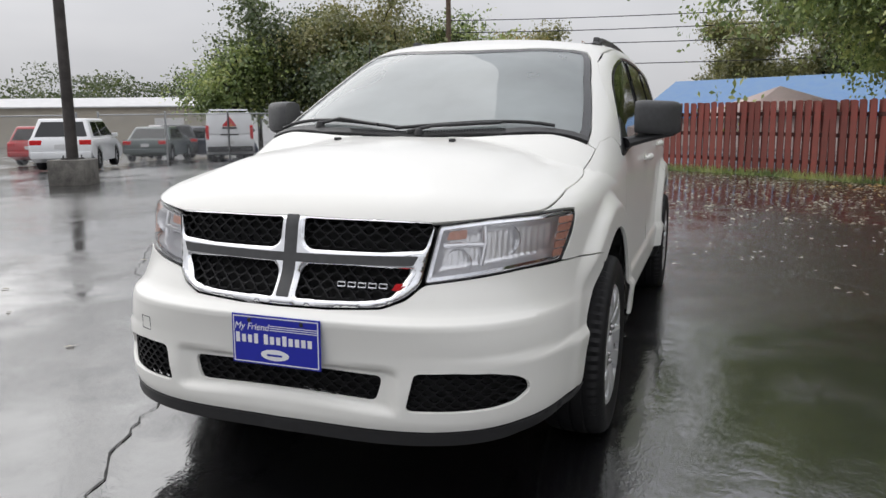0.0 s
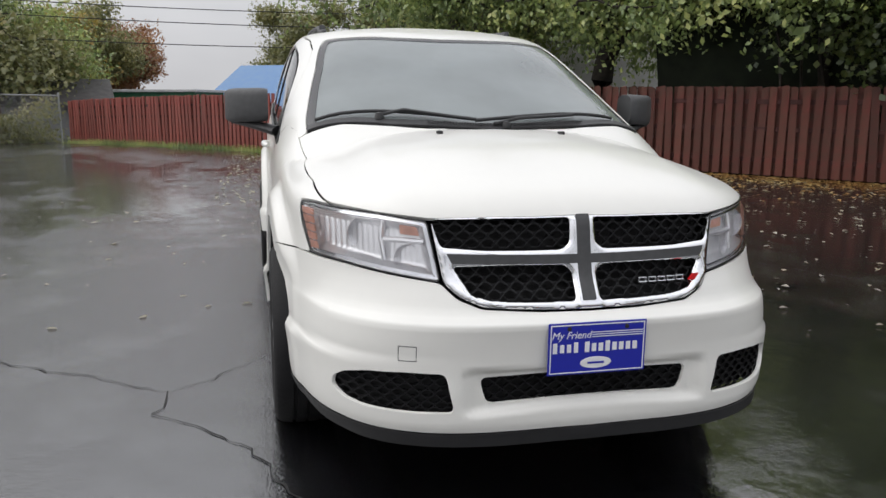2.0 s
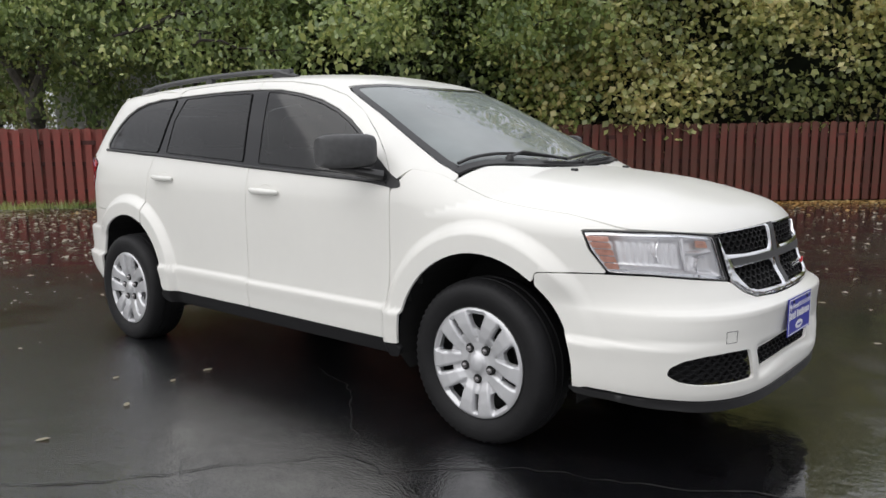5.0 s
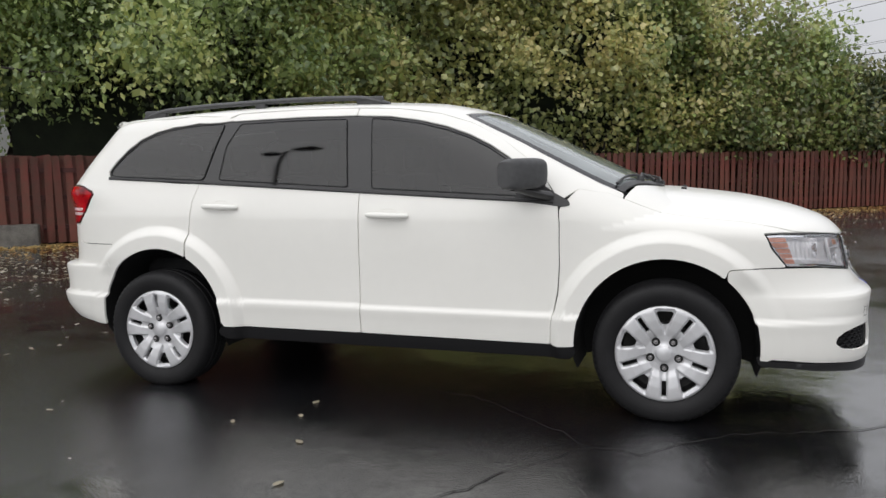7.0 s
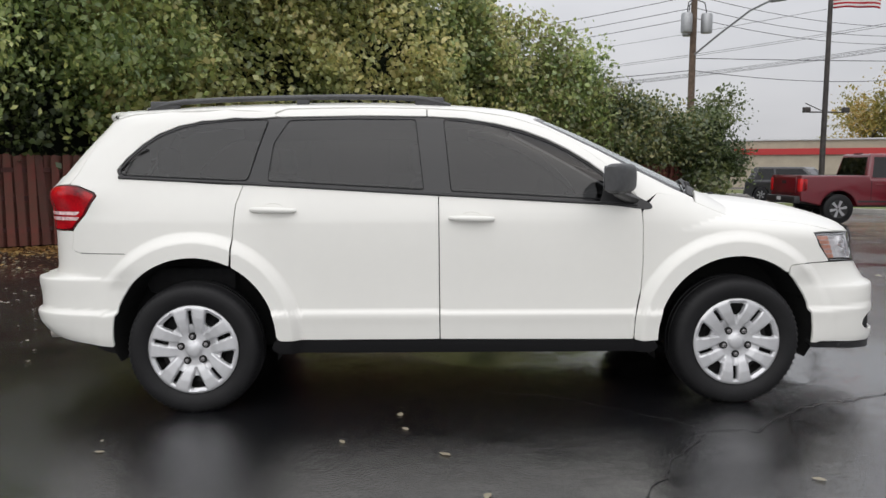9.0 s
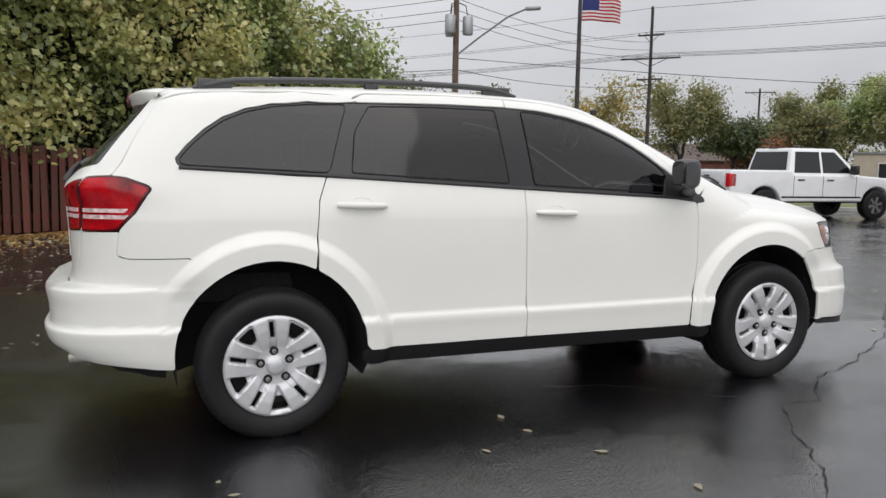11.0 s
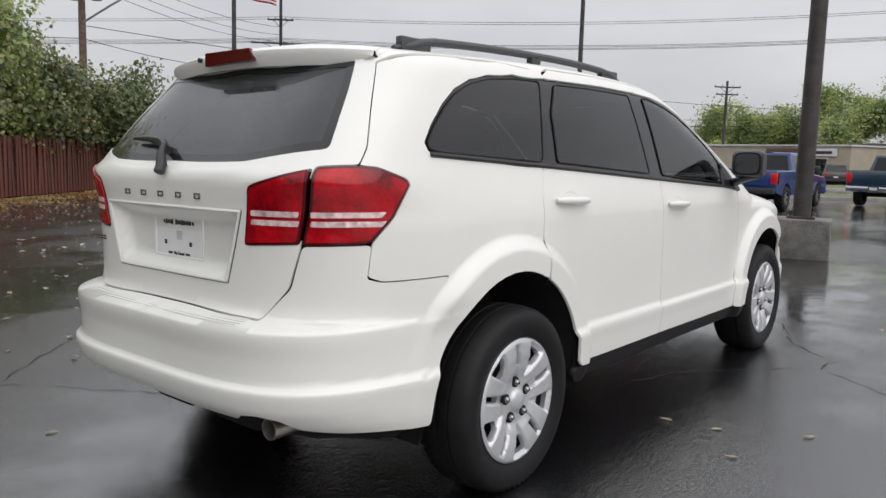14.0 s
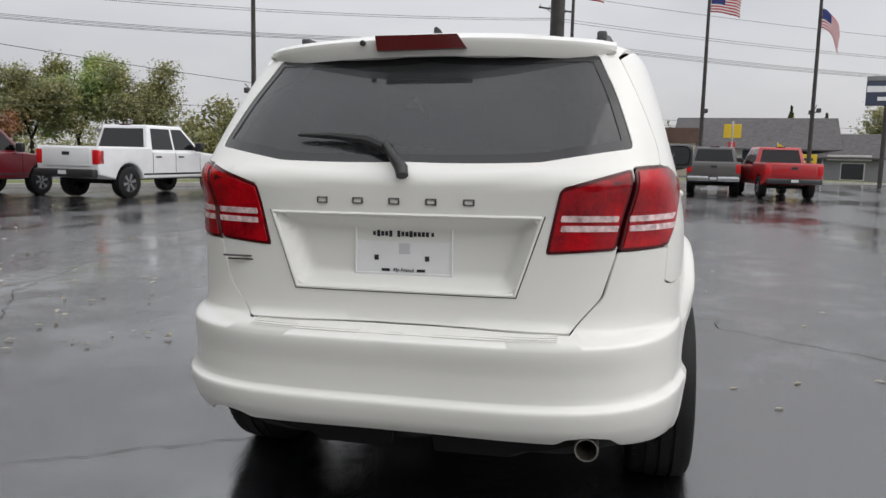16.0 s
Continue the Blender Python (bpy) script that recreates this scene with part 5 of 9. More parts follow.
for wx in (WHEEL_X, -WHEEL_X):
    for s in (-1, 1):
        wheel(wx, s)
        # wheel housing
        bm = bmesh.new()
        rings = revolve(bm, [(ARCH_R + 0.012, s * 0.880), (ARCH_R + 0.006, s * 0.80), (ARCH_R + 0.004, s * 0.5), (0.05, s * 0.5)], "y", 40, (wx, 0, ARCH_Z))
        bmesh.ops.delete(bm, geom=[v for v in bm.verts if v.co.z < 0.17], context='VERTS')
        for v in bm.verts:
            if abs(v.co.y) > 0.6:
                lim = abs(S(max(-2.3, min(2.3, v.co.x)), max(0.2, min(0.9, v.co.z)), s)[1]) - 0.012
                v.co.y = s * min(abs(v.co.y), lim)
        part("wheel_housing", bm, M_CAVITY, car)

# inner shell that closes the body behind the panel gaps, with floor; its near-black paints the gaps' shade
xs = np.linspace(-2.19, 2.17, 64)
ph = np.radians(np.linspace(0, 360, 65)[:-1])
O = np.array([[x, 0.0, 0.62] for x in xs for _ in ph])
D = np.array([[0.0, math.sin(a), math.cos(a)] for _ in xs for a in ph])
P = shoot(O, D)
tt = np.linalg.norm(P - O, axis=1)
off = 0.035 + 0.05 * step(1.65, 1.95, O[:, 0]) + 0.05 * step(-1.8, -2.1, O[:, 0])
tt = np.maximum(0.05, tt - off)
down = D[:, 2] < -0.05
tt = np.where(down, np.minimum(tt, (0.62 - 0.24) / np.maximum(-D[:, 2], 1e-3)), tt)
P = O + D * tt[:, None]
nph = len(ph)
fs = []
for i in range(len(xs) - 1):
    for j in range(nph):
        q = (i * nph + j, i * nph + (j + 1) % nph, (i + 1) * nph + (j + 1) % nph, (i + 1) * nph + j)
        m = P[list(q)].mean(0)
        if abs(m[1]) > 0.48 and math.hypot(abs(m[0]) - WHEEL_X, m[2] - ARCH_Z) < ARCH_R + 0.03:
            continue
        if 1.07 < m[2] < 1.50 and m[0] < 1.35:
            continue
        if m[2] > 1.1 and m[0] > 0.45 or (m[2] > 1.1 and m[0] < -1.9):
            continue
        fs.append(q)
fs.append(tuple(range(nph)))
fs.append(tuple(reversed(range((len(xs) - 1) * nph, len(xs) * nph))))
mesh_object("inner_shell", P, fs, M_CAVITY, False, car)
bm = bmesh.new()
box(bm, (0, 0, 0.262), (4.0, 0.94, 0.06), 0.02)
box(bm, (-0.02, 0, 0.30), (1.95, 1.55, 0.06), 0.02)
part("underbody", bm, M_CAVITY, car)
# seats and dashboard seen through the glass
bm = bmesh.new()
box(bm, (0.92, 0, 0.98), (0.5, 1.42, 0.2), 0.06)
part("dashboard", bm, M_SEAT, car, smooth=True)
for (x, y, wd) in ((0.10, -0.37, 0.50), (0.10, 0.37, 0.50), (-0.78, -0.36, 0.55), (-0.78, 0.36, 0.55), (-1.55, 0.0, 1.1)):
    bm = bmesh.new()
    rot = Matrix.Rotation(radians(-14), 3, 'Y')
    box(bm, (x, y, 0.62), (0.52, wd, 0.16), 0.05)
    box(bm, (x - 0.28, y, 0.90), (0.14, wd, 0.62), 0.05, rot)
    seat = part("seat", bm, M_SEAT, car, smooth=True)
    bm = bmesh.new()
    for yy in ((0,) if wd < 1 else (-0.3, 0.3)):
        box(bm, (x - 0.37, y + yy, 1.31), (0.10, 0.25, 0.17), 0.04, None, 3)
    part("head_restraint", bm, M_SEAT, seat, smooth=True)
bm = bmesh.new()
box(bm, (0.50, 0.0, 1.475), (0.03, 0.24, 0.07), 0.012)
part("rear_view_mirror", bm, M_BLACK, car)

# ---- ground ----
fall_y = curve_of((-60, -0.3), (-25, -0.22), (-12, 0.03), (-6, 0.06), (-2, 0.028), (0, 0), (2, -0.03), (7, -0.15), (15, -0.3), (30, -0.4), (80, -0.4))
fall_x = curve_of((-60, -0.7), (-30, -0.45), (-22, -0.25), (-12, -0.09), (-5, -0.058), (-1.445, -0.031), (1.445, -0.009), (5, 0.008), (60, 0.01))


def ground_z(x, y):
    return float(fall_y(y) + fall_x(x) - 0.25 * step(6, 26, x) * step(14, -4, y))


# the car stands on the gentle cross-fall
car.matrix_world = Matrix.Rotation(radians(-0.80), 4, 'X') @ Matrix.Rotation(radians(-0.12), 4, 'Y') @ Matrix.Translation((0, 0, 0.004))


def wet_asphalt(name, base, rough_lo, rough_hi, pools):
    """Asphalt under rain: stony grain, a water film that stands in pools and thins out between them, and stains."""
    m = bpy.data.materials.new(name)
    m.use_nodes = True
    n, l = m.node_tree.nodes, m.node_tree.links
    b = n["Principled BSDF"]
    tcn = n.new("ShaderNodeTexCoord")

    def noise_node(scale, detail, rough=0.5):
        t = n.new("ShaderNodeTexNoise")
        t.inputs["Scale"].default_value, t.inputs["Detail"].default_value, t.inputs["Roughness"].default_value = scale, detail, rough
        l.new(tcn.outputs["Object"], t.inputs["Vector"])
        return t

    def spread(src, a, b_, c, d):
        t = n.new("ShaderNodeMapRange")
        for k, v in zip(("From Min", "From Max", "To Min", "To Max"), (a, b_, c, d)):
            t.inputs[k].default_value = v
        l.new(src, t.inputs["Value"])
        return t.outputs[0]

    def bump_node(src, strength, distance, normal=None):
        t = n.new("ShaderNodeBump")
        t.inputs["Distance"].default_value = distance
        if isinstance(strength, float):
            t.inputs["Strength"].default_value = strength
        else:
            l.new(strength, t.inputs["Strength"])
        l.new(src, t.inputs["Height"])
        if normal is not None:
            l.new(normal, t.inputs["Normal"])
        return t.outputs["Normal"]

    big, mid, grain = noise_node(0.30, 4, 0.55), noise_node(1.9, 6, 0.62), noise_node(85, 2, 0.6)
    stones = n.new("ShaderNodeTexVoronoi")
    stones.inputs["Scale"].default_value = 110
    l.new(tcn.outputs["Object"], stones.inputs["Vector"])
    stretch = n.new("ShaderNodeMapping")
    stretch.inputs["Scale"].default_value = (0.5, 1.2, 1)
    stretch.inputs["Rotation"].default_value = (0, 0, radians(35))
    l.new(tcn.outputs["Object"], stretch.inputs["Vector"])
    l.new(stretch.outputs[0], big.inputs["Vector"])
    mx = n.new("ShaderNodeMath")
    mx.operation = 'MULTIPLY_ADD'
    mx.inputs[1].default_value = 0.45
    l.new(mid.outputs["Fac"], mx.inputs[0])
    l.new(big.outputs["Fac"], mx.inputs[2])
    dry = mx.outputs[0]
    cr = n.new("ShaderNodeValToRGB")
    cr.color_ramp.elements[0].position, cr.color_ramp.elements[1].position = 0.35, 0.7
    cr.color_ramp.elements[0].color = (*[c * 0.65 for c in base], 1)
    cr.color_ramp.elements[1].color = (*[c * 1.35 for c in base], 1)
    l.new(mid.outputs["Fac"], cr.inputs["Fac"])
    fleck = n.new("ShaderNodeMixRGB")
    fleck.blend_type = 'MULTIPLY'
    fleck.inputs["Fac"].default_value = 0.55
    l.new(cr.outputs["Color"], fleck.inputs["Color1"])
    l.new(stones.outputs["Color"], fleck.inputs["Color2"])
    l.new(fleck.outputs["Color"], b.inputs["Base Color"])
    l.new(spread(dry, 0.60, 0.84, rough_lo, rough_hi), b.inputs["Roughness"])
    b.inputs["IOR"].default_value = 1.2
    b.inputs["Coat IOR"].default_value = 2.6
    l.new(spread(dry, 0.64, 0.80, 1.0, pools), b.inputs["Coat Weight"])
    l.new(spread(dry, 0.66, 0.80, 0.06, 0.20), b.inputs["Coat Roughness"])
    stone_n = bump_node(stones.outputs["Distance"], 0.55, 0.004, bump_node(grain.outputs["Fac"], 0.5, 0.004))
    l.new(stone_n, b.inputs["Normal"])
    ripple = noise_node(7.0, 4, 0.6)
    film = bump_node(ripple.outputs["Fac"], 0.30, 0.010, bump_node(grain.outputs["Fac"], spread(dry, 0.64, 0.80, 0.05, 0.75), 0.004))
    l.new(film, b.inputs["Coat Normal"])
    return m


M_ASPHALT = wet_asphalt("wet_asphalt", (0.0042, 0.0044, 0.0058), 0.42, 0.6, 0.9)
M_ROAD = wet_asphalt("wet_road", (0.10, 0.10, 0.105), 0.4, 0.6, 0.3)
M_CRACK = material("crack_shadow", (0.008, 0.008, 0.008), 0.7)
M_GRASS = material("short_grass", (0.075, 0.115, 0.020), 0.8, vary=0.5, scale=1.2, bump=0.6, bscale=25, colour2=(0.13, 0.13, 0.035))
M_EARTH = material("leafy_earth", (0.05, 0.04, 0.022), 0.8, vary=0.5, scale=3, bump=0.5, bscale=30)
M_CONCRETE = material("stained_concrete", (0.20, 0.19, 0.17), 0.75, vary=0.45, scale=5, bump=0.5, bscale=40, colour2=(0.07, 0.065, 0.06))
M_KERB = material("kerb_concrete", (0.32, 0.31, 0.29), 0.7, vary=0.3, scale=3, bump=0.3, bscale=30)


def lattice(bounds):
    """Grid lines that grow wider away from the middle."""
    a = [0.0]
    d = 0.5
    while a[-1] < bounds:
        a.append(a[-1] + d)
        d *= 1.09
    return np.array([-v for v in reversed(a[1:])] + a)


gx = lattice(900)
gv = [(x, y, ground_z(x, y)) for x in gx for y in gx]
ng = len(gx)
gf = [(i * ng + j, (i + 1) * ng + j, (i + 1) * ng + j + 1, i * ng + j + 1) for i in range(ng - 1) for j in range(ng - 1)]
tagged(mesh_object("ground", gv, gf, M_ASPHALT), "wet black asphalt car park with pools and cracks", "ground", kind="structure")

# road frame: u runs along the street, v away from the car park
U, V = Vector((0.70, -0.714, 0)), Vector((0.714, 0.70, 0))


def street(u, v, lift=0.0):
    p = U * u + V * v
    return (p.x, p.y, ground_z(p.x, p.y) + lift)


def strip(name, v0, v1, lift, mat, u0=-160, u1=160, nv=3, nu=80, bulge=0.0):
    vs, fs = [], []
    for i in range(nu + 1):
        for j in range(nv + 1):
            t = j / nv
            vs.append(street(u0 + (u1 - u0) * i / nu, v0 + (v1 - v0) * t, lift + bulge * math.sin(math.pi * t)))
    for i in range(nu):
        for j in range(nv):
            a = i * (nv + 1) + j
            fs.append((a, a + nv + 1, a + nv + 2, a + 1))
    return mesh_object(name, vs, fs, mat)


def kerb_line(name, v, lift):
    bm = bmesh.new()
    rows = []
    for i in range(81):
        u = -160 + 4 * i
        ring = []
        for dv, dz in ((-0.08, -0.05), (-0.075, lift - 0.02), (-0.05, lift), (0.07, lift), (0.08, lift - 0.01), (0.08, -0.05)):
            ring.append(bm.verts.new(street(u, v + dv, dz)))
        rows.append(ring)
    for a, b in zip(rows, rows[1:]):
        for k in range(5):
            bm.faces.new((a[k], a[k + 1], b[k + 1], b[k]))
    return tagged(part(name, bm, M_KERB), "pale concrete kerb", "kerb", kind="structure")


tagged(strip("verge_near", 27.6, 31.4, 0.13, M_GRASS, bulge=0.06), "strip of wet green grass beside the street", "grass", kind="structure")
tagged(strip("road", 31.5, 41.5, 0.02, M_ROAD), "wet grey street", "road", kind="structure")
tagged(strip("verge_far", 41.7, 49.0, 0.14, M_GRASS, bulge=0.1), "wet grass across the street", "grass", kind="structure")
tagged(strip("forecourt", 49.0, 320, 0.05, M_ROAD, nv=12), "wet paved yards across the street", "pavement", kind="structure")
kerb_line("kerb_1", 27.5, 0.15)
kerb_line("kerb_2", 31.45, 0.14)
kerb_line("kerb_3", 41.6, 0.15)

# cracks: open seams with ragged edges
rng = random.Random(4)


def crack(points, width):
    pts = [Vector((x, y, 0)) for x, y in points]
    fine = []
    for a, b in zip(pts, pts[1:]):
        n = max(2, int((b - a).length / 0.05))
        side = Vector((-(b - a).y, (b - a).x, 0)).normalized()
        off = 0.0
        for k in range(n):
            off = off * 0.75 + rng.uniform(-0.016, 0.016)
            fine.append(a + (b - a) * (k / n) + side * off)
    fine.append(pts[-1])
    vs, fs = [], []
    for i, p in enumerate(fine):
        d = (fine[min(i + 1, len(fine) - 1)] - fine[max(0, i - 1)]).normalized()
        s = Vector((-d.y, d.x, 0))
        w = 0.62 * width * rng.uniform(0.25, 1.3) * (0.4 if i in (0, len(fine) - 1) else 1)
        for k in (-1, 1):
            q = p + s * w * k
            vs.append((q.x, q.y, ground_z(q.x, q.y) + 0.004))
    for i in range(len(fine) - 1):
        fs.append((2 * i, 2 * i + 1, 2 * i + 3, 2 * i + 2))
    tagged(mesh_object("asphalt_crack", vs, fs, M_CRACK, False), "ragged open crack in the asphalt", "crack", "cracks in the asphalt", "structure")


crack([(-0.6, -3.2), (0.05, -2.6), (0.46, -2.25), (0.74, -1.9), (0.90, -1.64), (1.12, -1.33)], 0.006)
crack([(1.12, -1.33), (0.95, -1.12), (0.77, -1.0), (0.45, -0.72), (0.1, -0.6)], 0.005)
crack([(1.12, -1.33), (1.36, -1.37), (1.61, -1.13), (1.77, -1.0), (1.96, -0.93), (2.22, -0.82), (2.42, -0.71), (3.19, -0.30), (3.9, 0.3), (4.7, 0.9)], 0.007)
crack([(-5.2, 6.2), (-3.4, 3.4), (-2.4, 2.05), (-2.08, 1.72), (-1.94, 1.44), (-1.77, 1.16), (-1.61, 0.92), (-1.2, 0.5)], 0.005)
crack([(-2.2, 1.95), (-1.78, 2.36), (-1.21, 2.9), (-0.37, 3.39), (1.2, 4.6), (3.0, 5.2)], 0.006)
crack([(-8.0, -4.6), (-5.5, -5.0), (-3.6, -4.2), (-1.6, -3.9), (-0.6, -3.2)], 0.005)
crack([(4.5, -9.5), (2.8, -6.6), (1.3, -5.4), (-0.6, -3.2)], 0.005)
crack([(-2.0, 5.6), (0.5, 6.4), (3.5, 6.0), (6.5, 7.5)], 0.006)
crack([(1.7, 7.6), (4.6, 5.6), (6.2, 5.1)], 0.006)
crack([(-7.5, 1.5), (-5.0, 2.9), (-2.9, 3.3)], 0.006)

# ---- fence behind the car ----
# one red stain in two tones: tree shade and open light painted in
M_BOARD_SHADED = material("red_stained_board_shaded", (0.150, 0.030, 0.022), 0.62, vary=0.55, scale=5, rand=0.28, bump=0.4, bscale=50, colour2=(0.085, 0.040, 0.024))
M_BOARD_LIT = material("red_stained_board_lit", (0.24, 0.045, 0.035), 0.65, vary=0.4, scale=5, rand=0.22, bump=0.4, bscale=50, colour2=(0.17, 0.055, 0.04))
M_RAIL = material("dark_red_rail", (0.07, 0.018, 0.014), 0.7, vary=0.4, scale=6)


def board_mesh(name, h, w, t, mat, dog=0.03):
    """A picket with clipped top corners and a slight cup."""
    bm = bmesh.new()
    prism(bm, [(-w / 2, 0), (w / 2, 0), (w / 2, h - dog), (w / 2 - dog, h), (-w / 2 + dog, h), (-w / 2, h - dog)], (0, -t / 2, 0), (1, 0, 0), (0, 0, 1), t)
    bmesh.ops.recalc_face_normals(bm, faces=bm.faces)
    me = bpy.data.meshes.new(name)
    bm.to_mesh(me)
    bm.free()
    me.materials.append(mat)
    return me


def fence_run(a, b, h, mat, label, pitch=0.205, seed=1):
    r = random.Random(seed)
    a, b = Vector((*a, 0)), Vector((*b, 0))
    d = (b - a).normalized()
    side = Vector((d.y, -d.x, 0))
    yaw = math.atan2(d.y, d.x)
    f = thing("board_fence", label, "fence", "lengths of red board fence")
    f.location = (a.x, a.y, ground_z(a.x, a.y))
    base = Matrix.Translation(-Vector(f.location))
    meshes = [board_mesh("board", h + dh, 0.138, 0.018, mat) for dh in (-0.02, -0.005, 0.0, 0.012, 0.02)]
    n = int((b - a).length / pitch)
    for i in range(n):
        p = a + d * (pitch * (i + 0.5)) + side * 0.045
        o = new("board", meshes[r.randrange(5)])
        o.parent = f
        o.matrix_world = base @ Matrix.Translation((p.x, p.y, ground_z(p.x, p.y) + 0.04)) @ Matrix.Rotation(yaw, 4, 'Z') @ Matrix.Rotation(radians(r.gauss(0, 0.7)), 4, 'Y') @ Matrix.Rotation(radians(r.gauss(0, 1.0)), 4, 'X')
        o.matrix_parent_inverse = Matrix.Identity(4)
    vs, fs = [], []
    for i in range(n):
        p = a + d * (pitch * (i + 1.0)) - side * 0.045
        z = ground_z(p.x, p.y) + 0.04
        for dx, dy, zz in ((-0.066, 0.009, 0), (0.066, 0.009, 0), (0.066, -0.009, 0), (-0.066, -0.009, 0), (-0.066, 0.009, h), (0.066, 0.009, h), (0.066, -0.009, h), (-0.066, -0.009, h)):
            q = p + d * dx + side * dy
            vs.append((q.x - f.location.x, q.y - f.location.y, z + zz - f.location.z + r.uniform(-0.01, 0.01)))
        k = 8 * i
        fs += [(k, k + 1, k + 5, k + 4), (k + 1, k + 2, k + 6, k + 5), (k + 2, k + 3, k + 7, k + 6), (k + 3, k, k + 4, k + 7), (k + 4, k + 5, k + 6, k + 7)]
    rear = mesh_object("rear_boarding", vs, fs, mat, False, f)
    rear["kind"] = "stuff"
    for zz in (0.35, 0.95, h - 0.25):
        bm = bmesh.new()
        steps = 12
        pts = [a + (b - a) * (k / steps) for k in range(steps + 1)]
        prev = None
        for p in pts:
            z = ground_z(p.x, p.y) + zz
            ring = [bm.verts.new((p.x + side.x * oy - f.location.x, p.y + side.y * oy - f.location.y, z + oz - f.location.z)) for oy, oz in ((-0.034, -0.045), (0.034, -0.045), (0.034, 0.045), (-0.034, 0.045))]
            if prev:
                for k in range(4):
                    bm.faces.new((prev[k], prev[(k + 1) % 4], ring[(k + 1) % 4], ring[k]))
            prev = ring
        part("rail", bm, M_RAIL, f)
    return f


FENCE = [(10.2, 25.4), (-12.0, 6.45), (-17.0, -0.2), (-27.5, -7.7)]
fence_run(FENCE[1], FENCE[0], 1.74, M_BOARD_SHADED, "weathered red shadowbox board fence, coloured darker as in tree shade", seed=3)
fence_run(FENCE[2], FENCE[1], 1.66, M_BOARD_LIT, "red board fence, coloured lighter as in open light", seed=5)
fence_run(FENCE[3], FENCE[2], 1.55, M_BOARD_LIT, "far length of red board fence in the lighter open-light colour", seed=7)
# concrete block at the foot of the fence
blk = Vector((-11.0, 7.1, 0))
bm = bmesh.new()
box(bm, (0, 0, 0.20), (0.72, 0.30, 0.46), 0.03)
b = part("concrete_block", bm, M_CONCRETE)
b.matrix_world = Matrix.Translation((-10.95, 7.06, ground_z(-10.95, 7.06))) @ Matrix.Rotation(math.atan2(18.95, 22.2), 4, 'Z')
tagged(b, "mossy grey concrete block against the fence", "block")

# ---- plants ----


def leaf_material(name, c1, c2, c3, rough=0.36):
    """Leaves whose colour changes from leaf to leaf."""
    m = bpy.data.materials.new(name)
    m.use_nodes = True
    n, l = m.node_tree.nodes, m.node_tree.links
    b = n["Principled BSDF"]
    g = n.new("ShaderNodeNewGeometry")
    r = n.new("ShaderNodeValToRGB")
    c1, c2, c3 = [tuple(1.5 * v for v in c) for c in (c1, c2, c3)]
    r.color_ramp.elements[0].color, r.color_ramp.elements[1].color = (*c1, 1), (*c3, 1)
    e = r.color_ramp.elements.new(0.6)
    e.color = (*c2, 1)
    # whole boughs turn before others do
    tco = n.new("ShaderNodeTexCoord")
    bough = n.new("ShaderNodeTexNoise")
    bough.inputs["Scale"].default_value, bough.inputs["Detail"].default_value = 0.6, 3.0
    l.new(tco.outputs["Object"], bough.inputs["Vector"])
    lo = n.new("ShaderNodeMapRange")
    lo.inputs["From Min"].default_value, lo.inputs["From Max"].default_value = 0.35, 0.65
    lo.inputs["To Min"].default_value, lo.inputs["To Max"].default_value = -0.25, 0.55
    l.new(bough.outputs["Fac"], lo.inputs["Value"])
    fac = n.new("ShaderNodeMath")
    fac.operation = 'MULTIPLY_ADD'
    fac.inputs[1].default_value = 0.7
    l.new(g.outputs["Random Per Island"], fac.inputs[0])
    l.new(lo.outputs[0], fac.inputs[2])
    l.new(fac.outputs[0], r.inputs["Fac"])
    l.new(r.outputs["Color"], b.inputs["Base Color"])
    b.inputs["Roughness"].default_value = rough
    b.inputs["Specular IOR Level"].default_value = 0.9
    tr = n.new("ShaderNodeBsdfTranslucent")
    l.new(r.outputs["Color"], tr.inputs["Color"])
    mx = n.new("ShaderNodeMixShader")
    mx.inputs[0].default_value = 0.38
    l.new(b.outputs[0], mx.inputs[1])
    l.new(tr.outputs[0], mx.inputs[2])
    l.new(mx.outputs[0], n["Material Output"].inputs["Surface"])
    return m


M_BARK = material("dark_wet_bark", (0.035, 0.028, 0.022), 0.85, vary=0.5, scale=9, bump=0.9, bscale=30)
M_BARK_PALE = material("pale_bark", (0.16, 0.15, 0.13), 0.85, vary=0.4, scale=9, bump=0.7, bscale=30)
M_LEAF_HEDGE = leaf_material("vine_leaves", (0.120, 0.150, 0.050), (0.30, 0.31, 0.115), (0.44, 0.39, 0.17))
M_LEAF_GREEN = leaf_material("green_leaves", (0.090, 0.132, 0.045), (0.205, 0.26, 0.082), (0.33, 0.35, 0.12))
M_LEAF_DARK = leaf_material("dark_green_leaves", (0.032, 0.050, 0.018), (0.065, 0.090, 0.028), (0.12, 0.135, 0.045))
M_LEAF_YELLOW = leaf_material("yellowing_leaves", (0.13, 0.13, 0.03), (0.22, 0.18, 0.04), (0.30, 0.20, 0.05))
M_LEAF_OLIVE = leaf_material("olive_leaves", (0.095, 0.105, 0.038), (0.165, 0.165, 0.06), (0.23, 0.205, 0.085))
M_LEAF_RUST = leaf_material("rust_leaves", (0.16, 0.07, 0.03), (0.22, 0.10, 0.04), (0.28, 0.15, 0.05))
# near-black for the sheet that paints shade inside the hedge
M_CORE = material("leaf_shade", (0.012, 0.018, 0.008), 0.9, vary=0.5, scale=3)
nrng = np.random.default_rng(11)


